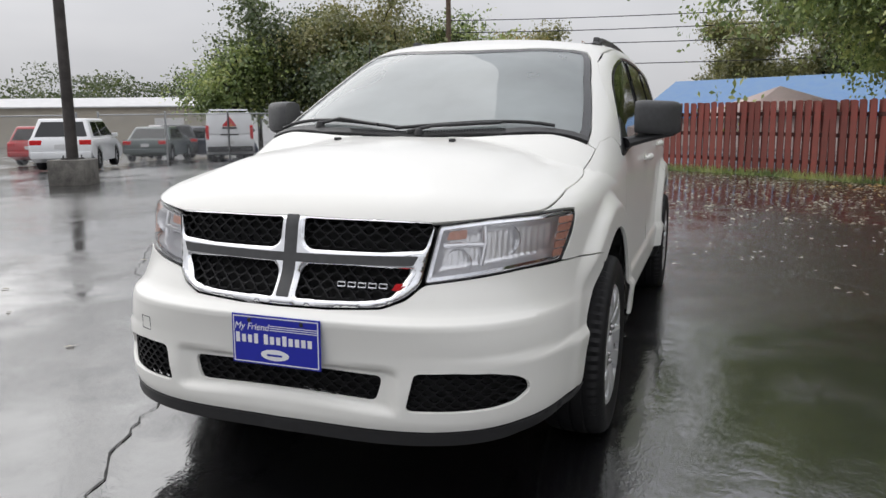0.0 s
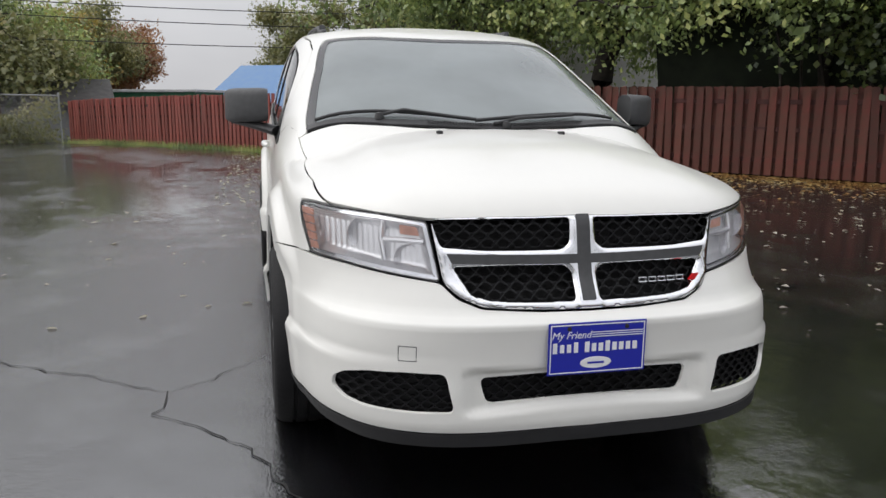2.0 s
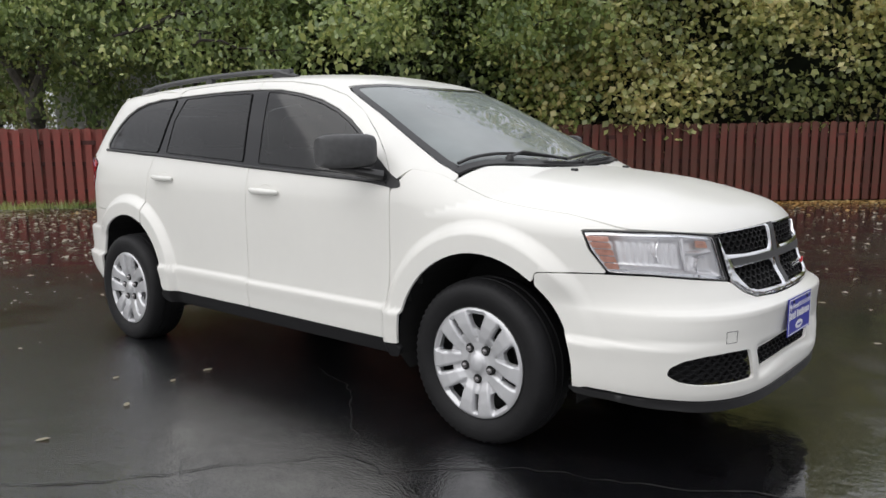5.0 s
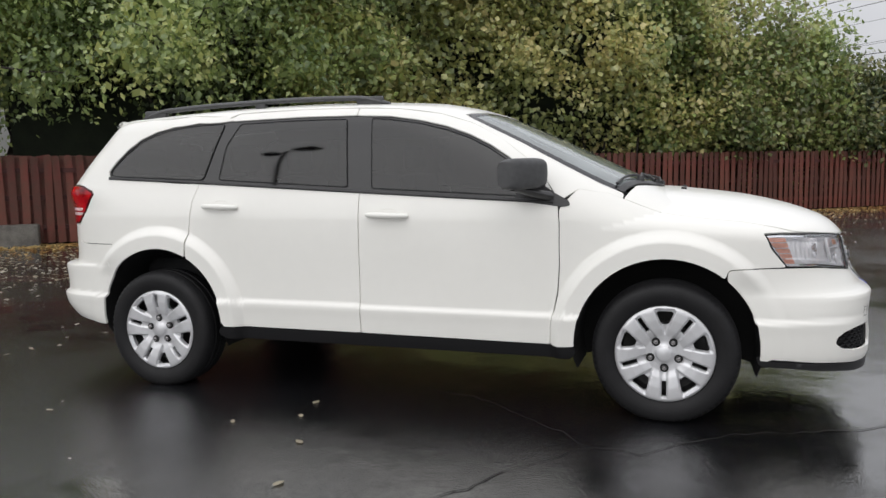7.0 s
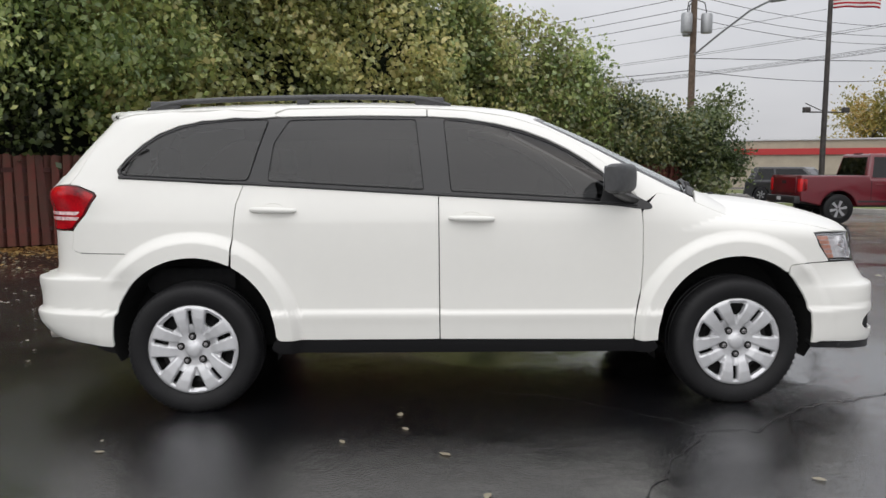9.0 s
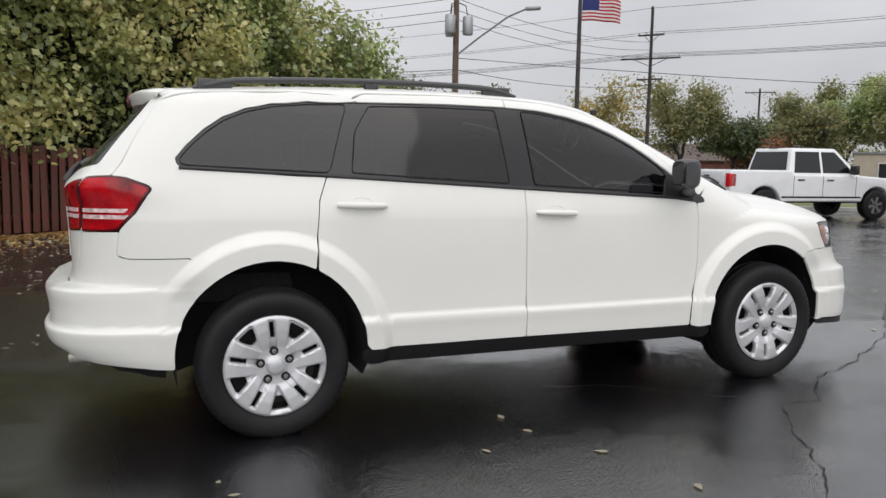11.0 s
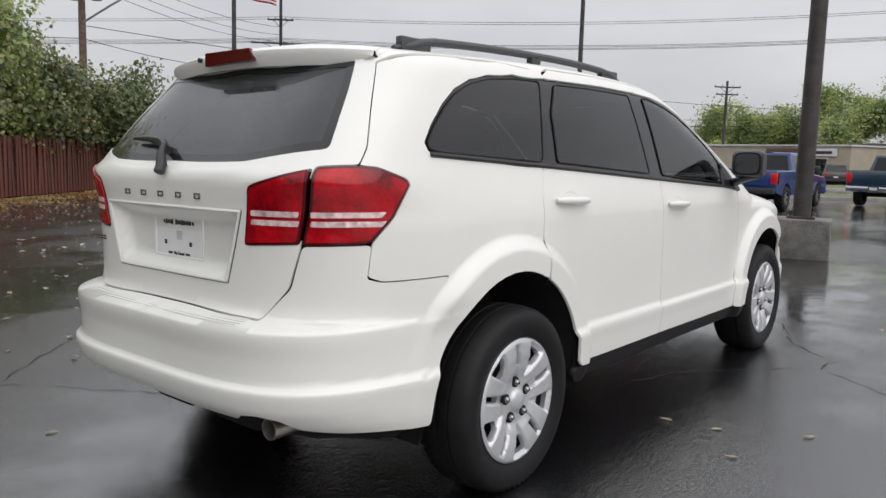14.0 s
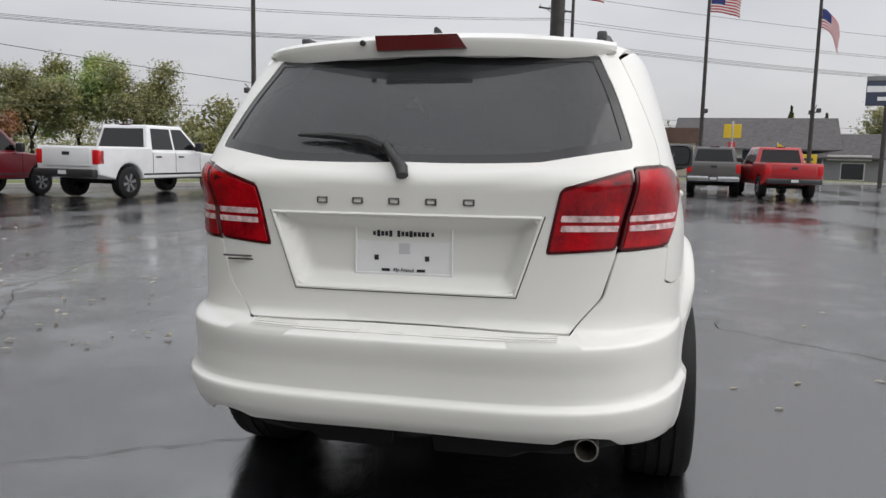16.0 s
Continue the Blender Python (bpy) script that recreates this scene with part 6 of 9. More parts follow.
def leaves(name, centres, size, mat, parent=None, drop=0.0, fold=0.25, aspect=0.5, facing=None):
    """Many small folded leaves as one mesh, each an island of its own."""
    n = len(centres)
    ax = nrng.normal(size=(n, 3))
    ax[:, 2] -= drop
    ax /= np.linalg.norm(ax, axis=1, keepdims=True)
    nr = nrng.normal(size=(n, 3)) + np.array([0, 0, 0.6])
    if facing is not None:
        nr += np.asarray(facing) * 0.9
    sd = np.cross(ax, nr)
    sd /= np.maximum(np.linalg.norm(sd, axis=1, keepdims=True), 1e-6)
    up = np.cross(sd, ax)
    ln = size * nrng.uniform(0.6, 1.3, (n, 1))
    a = centres - ax * ln * 0.5
    c = centres + ax * ln * 0.5
    b = centres + sd * ln * aspect * 0.5 + up * ln * fold * 0.3
    d = centres - sd * ln * aspect * 0.5 + up * ln * fold * 0.3
    v = np.stack([a, b, c, d], 1).reshape(-1, 3)
    me = bpy.data.meshes.new(name)
    me.vertices.add(4 * n)
    me.vertices.foreach_set("co", v.ravel())
    tri = np.arange(4 * n).reshape(-1, 4)
    idx = np.concatenate([tri[:, [0, 1, 2]], tri[:, [0, 2, 3]]], 1).reshape(-1)
    me.loops.add(6 * n)
    me.loops.foreach_set("vertex_index", idx.astype(np.int32))
    me.polygons.add(2 * n)
    me.polygons.foreach_set("loop_start", np.arange(0, 6 * n, 3, dtype=np.int32))
    me.polygons.foreach_set("loop_total", np.full(2 * n, 3, dtype=np.int32))
    me.materials.append(mat)
    me.update(calc_edges=True)
    me.validate()
    ob = new(name, me)
    if parent:
        ob.parent = parent
    return ob


def limb(bm, a, b, r0, r1, wob, r, seg=7):
    a, b = Vector(a), Vector(b)
    pts, n = [], 5
    for k in range(n + 1):
        t = k / n
        w = Vector((r.uniform(-1, 1), r.uniform(-1, 1), r.uniform(-0.5, 0.5))) * wob * math.sin(math.pi * t)
        pts.append(a + (b - a) * t + w)
    tube(bm, pts, [r0 + (r1 - r0) * k / n for k in range(n + 1)], seg)
    return pts


def tree(x, y, height, spread, trunk_h, trunk_r, mat, bark, label, n_leaf=9000, size=0.16, clump=0.7, seed=1, drop=0.0, lean=(0, 0), fork=2, limbs=9, name="tree", gaps=1.0, low=0.35, group=""):
    """A tapered trunk, limbs and twigs, and a crown of clumped leaves with gaps."""
    r = random.Random(seed)
    t = thing(name, label, "tree", group)
    z0 = ground_z(x, y)
    t.location = (x, y, z0)
    bm = bmesh.new()
    top = Vector((lean[0] * trunk_h, lean[1] * trunk_h, trunk_h))
    limb(bm, (0, 0, -0.1), top, trunk_r * 1.25, trunk_r * 0.85, trunk_r * 0.5, r, 10)
    tips = []
    heads = []
    for k in range(fork):
        a = 2 * math.pi * k / fork + r.uniform(-0.4, 0.4)
        e = top + Vector((math.cos(a) * spread * 0.35, math.sin(a) * spread * 0.35, (height - trunk_h) * r.uniform(0.35, 0.5)))
        limb(bm, top, e, trunk_r * 0.75, trunk_r * 0.42, trunk_r * 0.8, r, 9)
        heads.append((top, e))
    for k in range(limbs):
        s, e = heads[k % fork]
        st = s + (e - s) * r.uniform(0.35, 1.0)
        a = 2 * math.pi * k / limbs * 1.618 * 2 + r.uniform(-0.3, 0.3)
        rad = spread * r.uniform(0.55, 0.95)
        hz = trunk_h + (height - trunk_h) * r.uniform(low, 0.95)
        e2 = Vector((math.cos(a) * rad, math.sin(a) * rad, hz - drop * rad * 0.15))
        pts = limb(bm, st, e2, trunk_r * 0.36, trunk_r * 0.10, spread * 0.06, r, 6)
        tips += pts[2:]
        for _ in range(3):
            q = pts[r.randrange(2, 6)]
            e3 = q + Vector((r.uniform(-1, 1), r.uniform(-1, 1), r.uniform(-0.3, 0.7))) * spread * 0.3
            p3 = limb(bm, q, e3, trunk_r * 0.10, trunk_r * 0.03, spread * 0.03, r, 5)
            tips += p3[2:]
    part("trunk", bm, bark, t, smooth=True)
    if n_leaf:
        cs = np.array([tuple(p) for p in tips])
        extra = cs[nrng.integers(0, len(cs), int(len(cs) * 0.8))] + nrng.normal(size=(int(len(cs) * 0.8), 3)) * spread * 0.10
        cs = np.concatenate([cs, extra])
        cs = cs[nrng.random(len(cs)) < gaps]
        pick = nrng.integers(0, len(cs), n_leaf)
        off = np.clip(nrng.normal(size=(n_leaf, 3)), -1.6, 1.6) * clump * np.array([1, 1, 0.75])
        off[:, 2] -= drop * np.abs(nrng.normal(size=n_leaf)) * clump
        pts6 = cs[pick] + off
        k6 = n_leaf // 4
        inner = cs[nrng.integers(0, len(cs), k6)] * np.array([0.93, 0.93, 0.985]) + np.clip(nrng.normal(size=(k6, 3)), -1.2, 1.2) * clump * 0.7
        every = np.concatenate([pts6, inner])
        way_out = every - np.array([0, 0, 0.35 * height])
        way_out = 1.6 * way_out / np.maximum(np.linalg.norm(way_out, axis=1, keepdims=True), 0.1)
        leaves("crown", every, np.concatenate([np.full((n_leaf, 1), size), np.full((k6, 1), size * 1.7)]), mat, t, drop=drop * 1.5, facing=way_out, aspect=0.6)
    return t


def at(eye, az, dist):
    return (eye[0] + dist * math.cos(radians(az)), eye[1] + dist * math.sin(radians(az)))


# hedge of vines and shrubs over the fence
fd = (Vector((10.2, 25.4, 0)) - Vector((-12.0, 6.45, 0))).normalized()
fn = Vector((-fd.y, fd.x, 0))
f0 = Vector((-12.0, 6.45, 0))
hedge_top = curve_of((0, 4.6), (4, 4.8), (7, 6.6), (9, 7.0), (13, 7.4), (17, 7.0), (20.5, 6.0), (24, 4.7), (27, 4.1), (30, 3.5), (32, 2.8))
cl = []
for _ in range(850):
    s = nrng.uniform(4.2, 31.8)
    h = float(hedge_top(s))
    if s < 6.6 and nrng.random() < 0.6:
        continue
    zc = h * nrng.beta(1.6, 1.1)
    belly = 1.0 * math.sin(math.pi * min(1, max(0, (zc - 0.8) / h))) ** 0.6
    front = -0.25 + 1.1 * noise.noise((s * 0.55, zc * 0.7, 2.0)) - belly + (1.6 if zc < 1.9 else 0)
    p = f0 + fd * s + fn * (front + 1.1 + nrng.exponential(0.35))
    cl.append((p.x, p.y, zc + ground_z(p.x, p.y), s))
cl = np.array(cl)
hedge = thing("hedge", "tall overgrown hedge of vines and shrubs behind the fence", "hedge")
hedge.location = (f0.x, f0.y, ground_z(f0.x, f0.y))
hl0 = np.array(hedge.location)
# the first stretch takes dark leaves to paint the tree shade there
for lo, hi, mt, cnt, sz in ((4.2, 6.4, M_LEAF_DARK, 2500, 0.15), (6.2, 9.0, M_LEAF_GREEN, 6500, 0.16), (7.0, 19.0, M_LEAF_HEDGE, 29000, 0.165), (16.0, 24.0, M_LEAF_GREEN, 13000, 0.16), (24.0, 32.0, M_LEAF_DARK, 14000, 0.16), (18.0, 30.0, M_LEAF_OLIVE, 17000, 0.16)):
    sel = cl[(cl[:, 3] > lo) & (cl[:, 3] < hi)]
    pk = nrng.integers(0, len(sel), cnt)
    pt = sel[pk, :3] + np.clip(nrng.normal(size=(cnt, 3)), -1.9, 1.9) * np.array([0.36, 0.36, 0.30])
    ob = leaves("foliage", pt - hl0, sz, mt, hedge, drop=0.5, facing=(-1.6 * fn.x, -1.6 * fn.y, 0.9), aspect=0.8)
# near-black sheet inside it, painted as the deep shade between the leaves
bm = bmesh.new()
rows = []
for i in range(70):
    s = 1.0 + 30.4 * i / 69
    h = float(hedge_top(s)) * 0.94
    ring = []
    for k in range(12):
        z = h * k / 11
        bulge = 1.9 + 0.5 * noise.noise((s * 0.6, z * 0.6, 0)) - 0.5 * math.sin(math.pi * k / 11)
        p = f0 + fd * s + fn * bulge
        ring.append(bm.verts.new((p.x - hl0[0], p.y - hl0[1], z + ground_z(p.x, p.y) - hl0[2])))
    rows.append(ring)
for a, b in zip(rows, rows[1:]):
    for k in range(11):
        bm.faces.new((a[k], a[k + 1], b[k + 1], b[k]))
part("hedge_shade_core", bm, M_CORE, hedge, smooth=True)
bm = bmesh.new()
r2 = random.Random(5)
for k in range(26):
    s = r2.uniform(4, 30)
    p = f0 + fd * s + fn * r2.uniform(0.5, 1.2)
    z = ground_z(p.x, p.y)
    e = p + fd * r2.uniform(-1.2, 1.2) + Vector((0, 0, z + r2.uniform(2.5, 4.5)))
    limb(bm, (p.x - hl0[0], p.y - hl0[1], z - hl0[2]), (e.x - hl0[0], e.y - hl0[1], e.z - hl0[2]), 0.05, 0.015, 0.15, r2, 5)
part("undergrowth", bm, M_BARK, hedge, smooth=True)["kind"] = "stuff"

# trees by the fence
tree(-13.9, 7.75, 8.4, 5.2, 2.5, 0.30, M_LEAF_GREEN, M_BARK, "forked dark-barked tree with drooping green leaves behind the fence", 26000, 0.125, 0.40, 21, drop=0.7, fork=2, limbs=22, low=0.12, gaps=0.6)
tree(-14.5, 10.4, 9.0, 4.2, 3.4, 0.17, M_LEAF_DARK, M_BARK, "slim dark tree standing behind the fence", 15000, 0.125, 0.45, 22, fork=2, limbs=14, low=0.15, drop=0.5, gaps=0.8)
tree(-9.3, 10.5, 8.0, 4.6, 2.8, 0.16, M_LEAF_GREEN, M_BARK, "leafy green tree with hanging boughs over the fence", 46000, 0.13, 0.45, 23, drop=0.5, limbs=26, low=0.22, gaps=0.8)
tree(-20.5, 6.2, 12.5, 6.4, 2.8, 0.28, M_LEAF_GREEN, M_BARK_PALE, "pale-trunked tree with drooping leaves", 64000, 0.16, 0.55, 24, drop=0.9, fork=3, limbs=40, low=0.06)
tree(-22.0, 8.4, 15.0, 4.6, 3.6, 0.24, M_LEAF_OLIVE, M_BARK_PALE, "pale-trunked leaning tree behind the fence", 15000, 0.17, 0.5, 25, lean=(0.12, 0.05), limbs=12, low=0.12)
tree(-4.5, 16.2, 9.5, 4.4, 2.8, 0.2, M_LEAF_HEDGE, M_BARK, "vine-grown tree in the hedge", 12000, 0.17, 0.6, 26, limbs=11, low=0.2)
tree(3.6, 22.4, 5.9, 3.0, 2.4, 0.2, M_LEAF_GREEN, M_BARK, "bright green tree rising from the hedge", 12000, 0.17, 0.55, 27, limbs=11, low=0.3)
# end bush
tree(10.6, 26.4, 4.5, 2.9, 0.7, 0.09, M_LEAF_DARK, M_BARK, "rounded dark green bush at the end of the fence", 13000, 0.15, 0.4, 28, fork=3, limbs=14, low=0.0, name="bush")
E0 = (4.38, 1.24)
for k, (az, d, h, sp, mt, nl) in enumerate(((-145.8, 45, 6.5, 2.6, M_LEAF_GREEN, 9000), (-149.2, 46, 9.0, 3.6, M_LEAF_DARK, 16000), (-153.5, 47, 8.6, 4.4, M_LEAF_OLIVE, 20000), (-158.0, 47, 8.0, 4.6, M_LEAF_OLIVE, 20000), (-162.0, 45, 6.8, 3.8, M_LEAF_GREEN, 15000), (-155.5, 42, 6.5, 4.2, M_LEAF_DARK, 14000), (-160.5, 41, 5.5, 4.0, M_LEAF_OLIVE, 12000))):
    tree(*at(E0, az, d), h, sp, 2.0, 0.3, mt, M_BARK, "tall dense green tree beyond the wire fence", nl, 0.20, 0.8, 40 + k, limbs=14, low=0.05, group="trees beyond the wire fence")
for k, (az, d, h, sp, mt) in enumerate(((-165.5, 62, 8.4, 4.2, M_LEAF_YELLOW), (-168.5, 66, 8.2, 4.2, M_LEAF_OLIVE), (-171.3, 70, 8.0, 2.8, M_LEAF_RUST), (177.0, 74, 11.5, 4.2, M_LEAF_OLIVE), (172.0, 75, 12.5, 6.0, M_LEAF_OLIVE), (168.0, 74, 12.5, 6.0, M_LEAF_DARK), (163.0, 70, 12.5, 6.0, M_LEAF_OLIVE), (158.5, 60, 13.0, 5.5, M_LEAF_GREEN), (152.0, 48, 10.5, 5.0, M_LEAF_DARK), (145.5, 42, 10.0, 5.0, M_LEAF_DARK))):
    tree(*at((4.47, -0.37), az, d), h, sp, 2.5, 0.25, mt, M_BARK, "far autumn tree behind the houses", 24000, 0.24, 0.8, 60 + k, limbs=12, low=0.1, group="autumn trees behind the houses")


def far_wood(name, eye, az0, az1, dist, h0, h1, mat, label, n=26000, size=0.48):
    """A line of far trees as one mass of leaf clumps."""
    cs = []
    for _ in range(220):
        a = nrng.uniform(az0, az1)
        p = at(eye, a, dist * nrng.uniform(0.95, 1.08))
        hh = (h0 + (h1 - h0) * (a - az0) / (az1 - az0)) * (0.75 + 0.35 * noise.noise((a * 0.7, 3.1, dist)))
        cs.append((p[0], p[1], hh * nrng.uniform(0.05, 1.0) - 0.5))
    cs = np.array(cs)
    pt = cs[nrng.integers(0, len(cs), n)] + np.clip(nrng.normal(size=(n, 3)), -1.5, 1.5) * np.array([1.6, 1.6, 0.6])
    pt[:, 2] = np.maximum(pt[:, 2], -0.8)
    ob = leaves(name, pt, size, mat)
    tagged(ob, label, "wood", kind="stuff")
    return ob


far_wood("far_wood", E0, -146, -124, 120, 11, 9, M_LEAF_DARK, "dark wood beyond the long shed")
E1 = (-3.2, -3.2)
far_wood("far_wood", E1, 4, 26, 118, 6.5, 7.5, M_LEAF_OLIVE, "hazy trees behind the buildings across the street")
far_wood("far_wood", E1, -22, 3, 112, 5.0, 7.0, M_LEAF_DARK, "dark hazy trees behind the diner", 26000)
far_wood("far_wood", E1, 28, 75, 125, 5, 5, M_LEAF_OLIVE, "low trees behind the brick houses", 26000)
for k, (az, d, h, sp, mt, nl, bark) in enumerate(((56.0, 74, 8.8, 4.4, M_LEAF_YELLOW, 2600, M_BARK_PALE), (50.5, 78, 9.2, 4.2, M_LEAF_OLIVE, 4200, M_BARK), (47.0, 82, 7.0, 3.6, M_LEAF_DARK, 4000, M_BARK), (43.0, 88, 10.0, 5.2, M_LEAF_OLIVE, 9000, M_BARK), (40.2, 90, 11.2, 5.4, M_LEAF_GREEN, 10000, M_BARK),
     (36.5, 88, 10.6, 4.6, M_LEAF_OLIVE, 6000, M_BARK), (20.5, 98, 8.8, 4.2, M_LEAF_GREEN, 6000, M_BARK), (17.2, 98, 8.2, 4.2, M_LEAF_GREEN, 6000, M_BARK), (12.3, 92, 10.4, 5.2, M_LEAF_GREEN, 9000, M_BARK), (6.6, 92, 7.6, 4.4, M_LEAF_GREEN, 6500, M_BARK), (-16.2, 90, 7.2, 4.0, M_LEAF_OLIVE, 4000, M_BARK), (46.0, 84, 5.0, 3.0, M_LEAF_RUST, 3500, M_BARK))):
    tree(*at(E1, az, d), h, sp, 2.2, 0.2, mt, bark, "autumn tree across the street", int(nl * 2.4), 0.26, 0.75, 80 + k, limbs=13, low=0.1, group="trees across the street")
for k, (az, d, h, sp) in enumerate(((32.0, 58, 4.0, 3.0), (29.6, 58, 4.4, 3.4), (27.0, 59, 3.9, 3.0))):
    tree(*at(E1, az, d), h, sp, 0.8, 0.12, M_LEAF_OLIVE, M_BARK, "rounded olive ornamental tree on the far verge", 7000, 0.26, 0.5, 110 + k, fork=3, limbs=13, low=0.05, group="ornamental trees on the far verge")


def conifer(x, y, h, seed):
    r = random.Random(seed)
    t = thing("conifer", "dark conifer far behind the diner", "tree", "conifers behind the diner")
    t.location = (x, y, ground_z(x, y))
    bm = bmesh.new()
    tube(bm, [(0, 0, 0), (0, 0, h * 0.5), (0, 0, h)], [0.16, 0.1, 0.02], 7)
    part("trunk", bm, M_BARK, t)
    n = 2500
    z = h * (0.25 + 0.75 * nrng.random(n))
    rad = (h - z) * 0.26 * np.sqrt(nrng.random(n)) * (0.7 + 0.3 * np.sin(z * 5))
    a = nrng.random(n) * 6.283
    leaves("crown", np.stack([rad * np.cos(a), rad * np.sin(a), z], -1), 0.3, M_LEAF_DARK, t, drop=0.6)


conifer(*at(E1, -9.6, 92), 7.6, 1)
conifer(*at(E1, -11.8, 92), 6.9, 2)
conifer(*at(E0, -147.2, 50), 12.5, 3)

# fallen leaves: a drift along the fence, thinning out over the asphalt
M_PALE = leaf_material("pale_fallen_leaves", (0.19, 0.16, 0.10), (0.28, 0.255, 0.19), (0.34, 0.32, 0.26), 0.5)
M_FALLEN = leaf_material("fallen_leaves", (0.20, 0.09, 0.03), (0.36, 0.22, 0.07), (0.55, 0.45, 0.22), 0.5)


def fallen(name, pts, size, label, mat=M_FALLEN):
    n = len(pts)
    z = np.array([ground_z(float(x), float(y)) for x, y in pts]) + nrng.uniform(0.004, 0.018, n)
    c = np.stack([pts[:, 0], pts[:, 1], z], -1)
    a = nrng.random(n) * 6.283
    ln = size * nrng.uniform(0.5, 1.25, n)
    u = np.stack([np.cos(a), np.sin(a), nrng.normal(0, 0.15, n)], -1) * ln[:, None] * 0.5
    w = np.stack([-np.sin(a), np.cos(a), nrng.normal(0, 0.15, n)], -1) * ln[:, None] * 0.30
    lift = np.zeros((n, 3))
    lift[:, 2] = ln * nrng.uniform(0.03, 0.16, n)
    v = np.stack([c - u, c + w + lift, c + u, c - w + lift], 1).reshape(-1, 3)
    f = [(4 * i, 4 * i + 1, 4 * i + 2, 4 * i + 3) for i in range(n)]
    ob = mesh_object(name, v, f, mat, False)
    return tagged(ob, label, "leaves", kind="stuff")


n = 11000
s = nrng.uniform(-2, 30, n)
d = np.abs(nrng.exponential(0.75, n))
keep = nrng.random(n) < np.clip(1.15 - s / 34, 0.25, 1)
P2 = np.stack([f0.x + fd.x * s - fn.x * (d + 0.05), f0.y + fd.y * s - fn.y * (d + 0.05)], -1)[keep]
fallen("leaf_drift", P2, 0.10, "drift of brown and yellow leaves along the fence")
n = 1700
s = nrng.uniform(-4, 22, n)
d = nrng.exponential(2.6, n) + 0.8
P2 = np.stack([f0.x + fd.x * s - fn.x * d, f0.y + fd.y * s - fn.y * d], -1)
fallen("scattered_leaves", P2[np.hypot(P2[:, 0] + 0.3, P2[:, 1]) > 2.9], 0.085, "pale leaves scattered on the wet asphalt", M_PALE)
n = 1500
P2 = np.stack([nrng.uniform(-15.5, -5.5, n), nrng.uniform(-1.5, 6.0, n)], -1)
P2 = P2[(P2[:, 1] - 6.45) * fd.x - (P2[:, 0] + 12.0) * fd.y < -0.8]
fallen("scattered_leaves", P2, 0.085, "pale leaves scattered on the wet asphalt", M_PALE)
n = 420
P2 = np.stack([nrng.uniform(-9.0, 2.5, n), nrng.uniform(2.0, 9.5, n)], -1)
P2 = P2[(P2[:, 1] - 6.45) * fd.x - (P2[:, 0] + 12.0) * fd.y < -0.8]
fallen("scattered_leaves", P2, 0.06, "pale leaves scattered on the wet asphalt", M_PALE)
# bits of leaf washed over the asphalt behind the car
n = 170
P2 = np.stack([nrng.normal(-3.6, 1.5, n), nrng.normal(0.4, 1.9, n)], -1)
P2 = P2[(P2[:, 0] < -2.7) | (P2[:, 1] < -1.3)]
fallen("leaf_bits", P2, 0.045, "small bits of leaf scattered on wet asphalt", M_PALE)
# single leaves near the car
for k, (x, y) in enumerate(((-0.33, -1.25), (-0.36, -1.02), (-0.62, -1.42), (-0.15, -1.60), (0.0, -2.05), (-1.15, -2.35), (-1.35, -2.75), (-1.25, -3.1), (-2.0, -2.1), (2.6, -1.4), (3.3, -0.1), (0.4, -3.5), (-2.5, -1.7), (-2.9, -2.4), (3.1, 1.35), (2.4, 1.9), (-2.9, 1.5), (-3.1, 1.2), (-2.9, 1.1), (-2.35, 0.95), (-1.9, 2.6), (1.35, -1.95), (1.9, -2.2), (-3.4, -0.9), (3.9, -1.6), (2.9, 2.6), (1.7, 3.1), (-0.9, -3.4), (-1.7, -1.5), (0.9, -2.9))):
    ln = 0.04 + 0.025 * rng.random()
    bm = bmesh.new()
    ang = rng.uniform(0, 6.28)
    outl = [(0, -0.5), (0.2, -0.28), (0.26, 0.0), (0.16, 0.3), (0, 0.55), (-0.16, 0.3), (-0.26, 0.0), (-0.2, -0.28)]
    vs = [bm.verts.new((ln * (a * math.cos(ang) - b * math.sin(ang)), ln * (a * math.sin(ang) + b * math.cos(ang)), 0.003 + 0.012 * abs(a) + 0.004 * rng.random())) for a, b in outl]
    bm.faces.new(vs)
    o = part("fallen_leaf", bm, M_PALE)
    o.location = (x, y, ground_z(x, y))
    tagged(o, "single fallen autumn leaf on wet asphalt", "leaf", "leaves by the car")
# grass tufts at the foot of the fence in the lighter, open-light colour
n = 5000
t = nrng.random(n)
a0, b0, c0 = np.array(FENCE[1]), np.array(FENCE[2]), np.array(FENCE[3])
P2 = np.where(t[:, None] < 0.45, a0 + (b0 - a0) * (t / 0.45)[:, None], b0 + (c0 - b0) * ((t - 0.45) / 0.55)[:, None])
P2 = P2 + np.stack([np.abs(nrng.normal(0, 0.28, n)) * 0.8, -np.abs(nrng.normal(0, 0.28, n)) * 0.6], -1)
z = np.array([ground_z(float(p[0]), float(p[1])) for p in P2])
h = nrng.uniform(0.04, 0.22, n)
sl = nrng.normal(0, 0.35, (n, 2)) * h[:, None]
w = nrng.normal(0, 1, (n, 2))
w = w / np.linalg.norm(w, axis=1, keepdims=True) * 0.012
V3 = np.stack([np.column_stack([P2 - w, z]), np.column_stack([P2 + w, z]), np.column_stack([P2 + sl, z + h])], 1).reshape(-1, 3)
tagged(mesh_object("grass_tufts", V3, [(3 * i, 3 * i + 1, 3 * i + 2) for i in range(n)], M_LEAF_GREEN, False), "rough grass at the foot of the fence", "grass", kind="stuff")

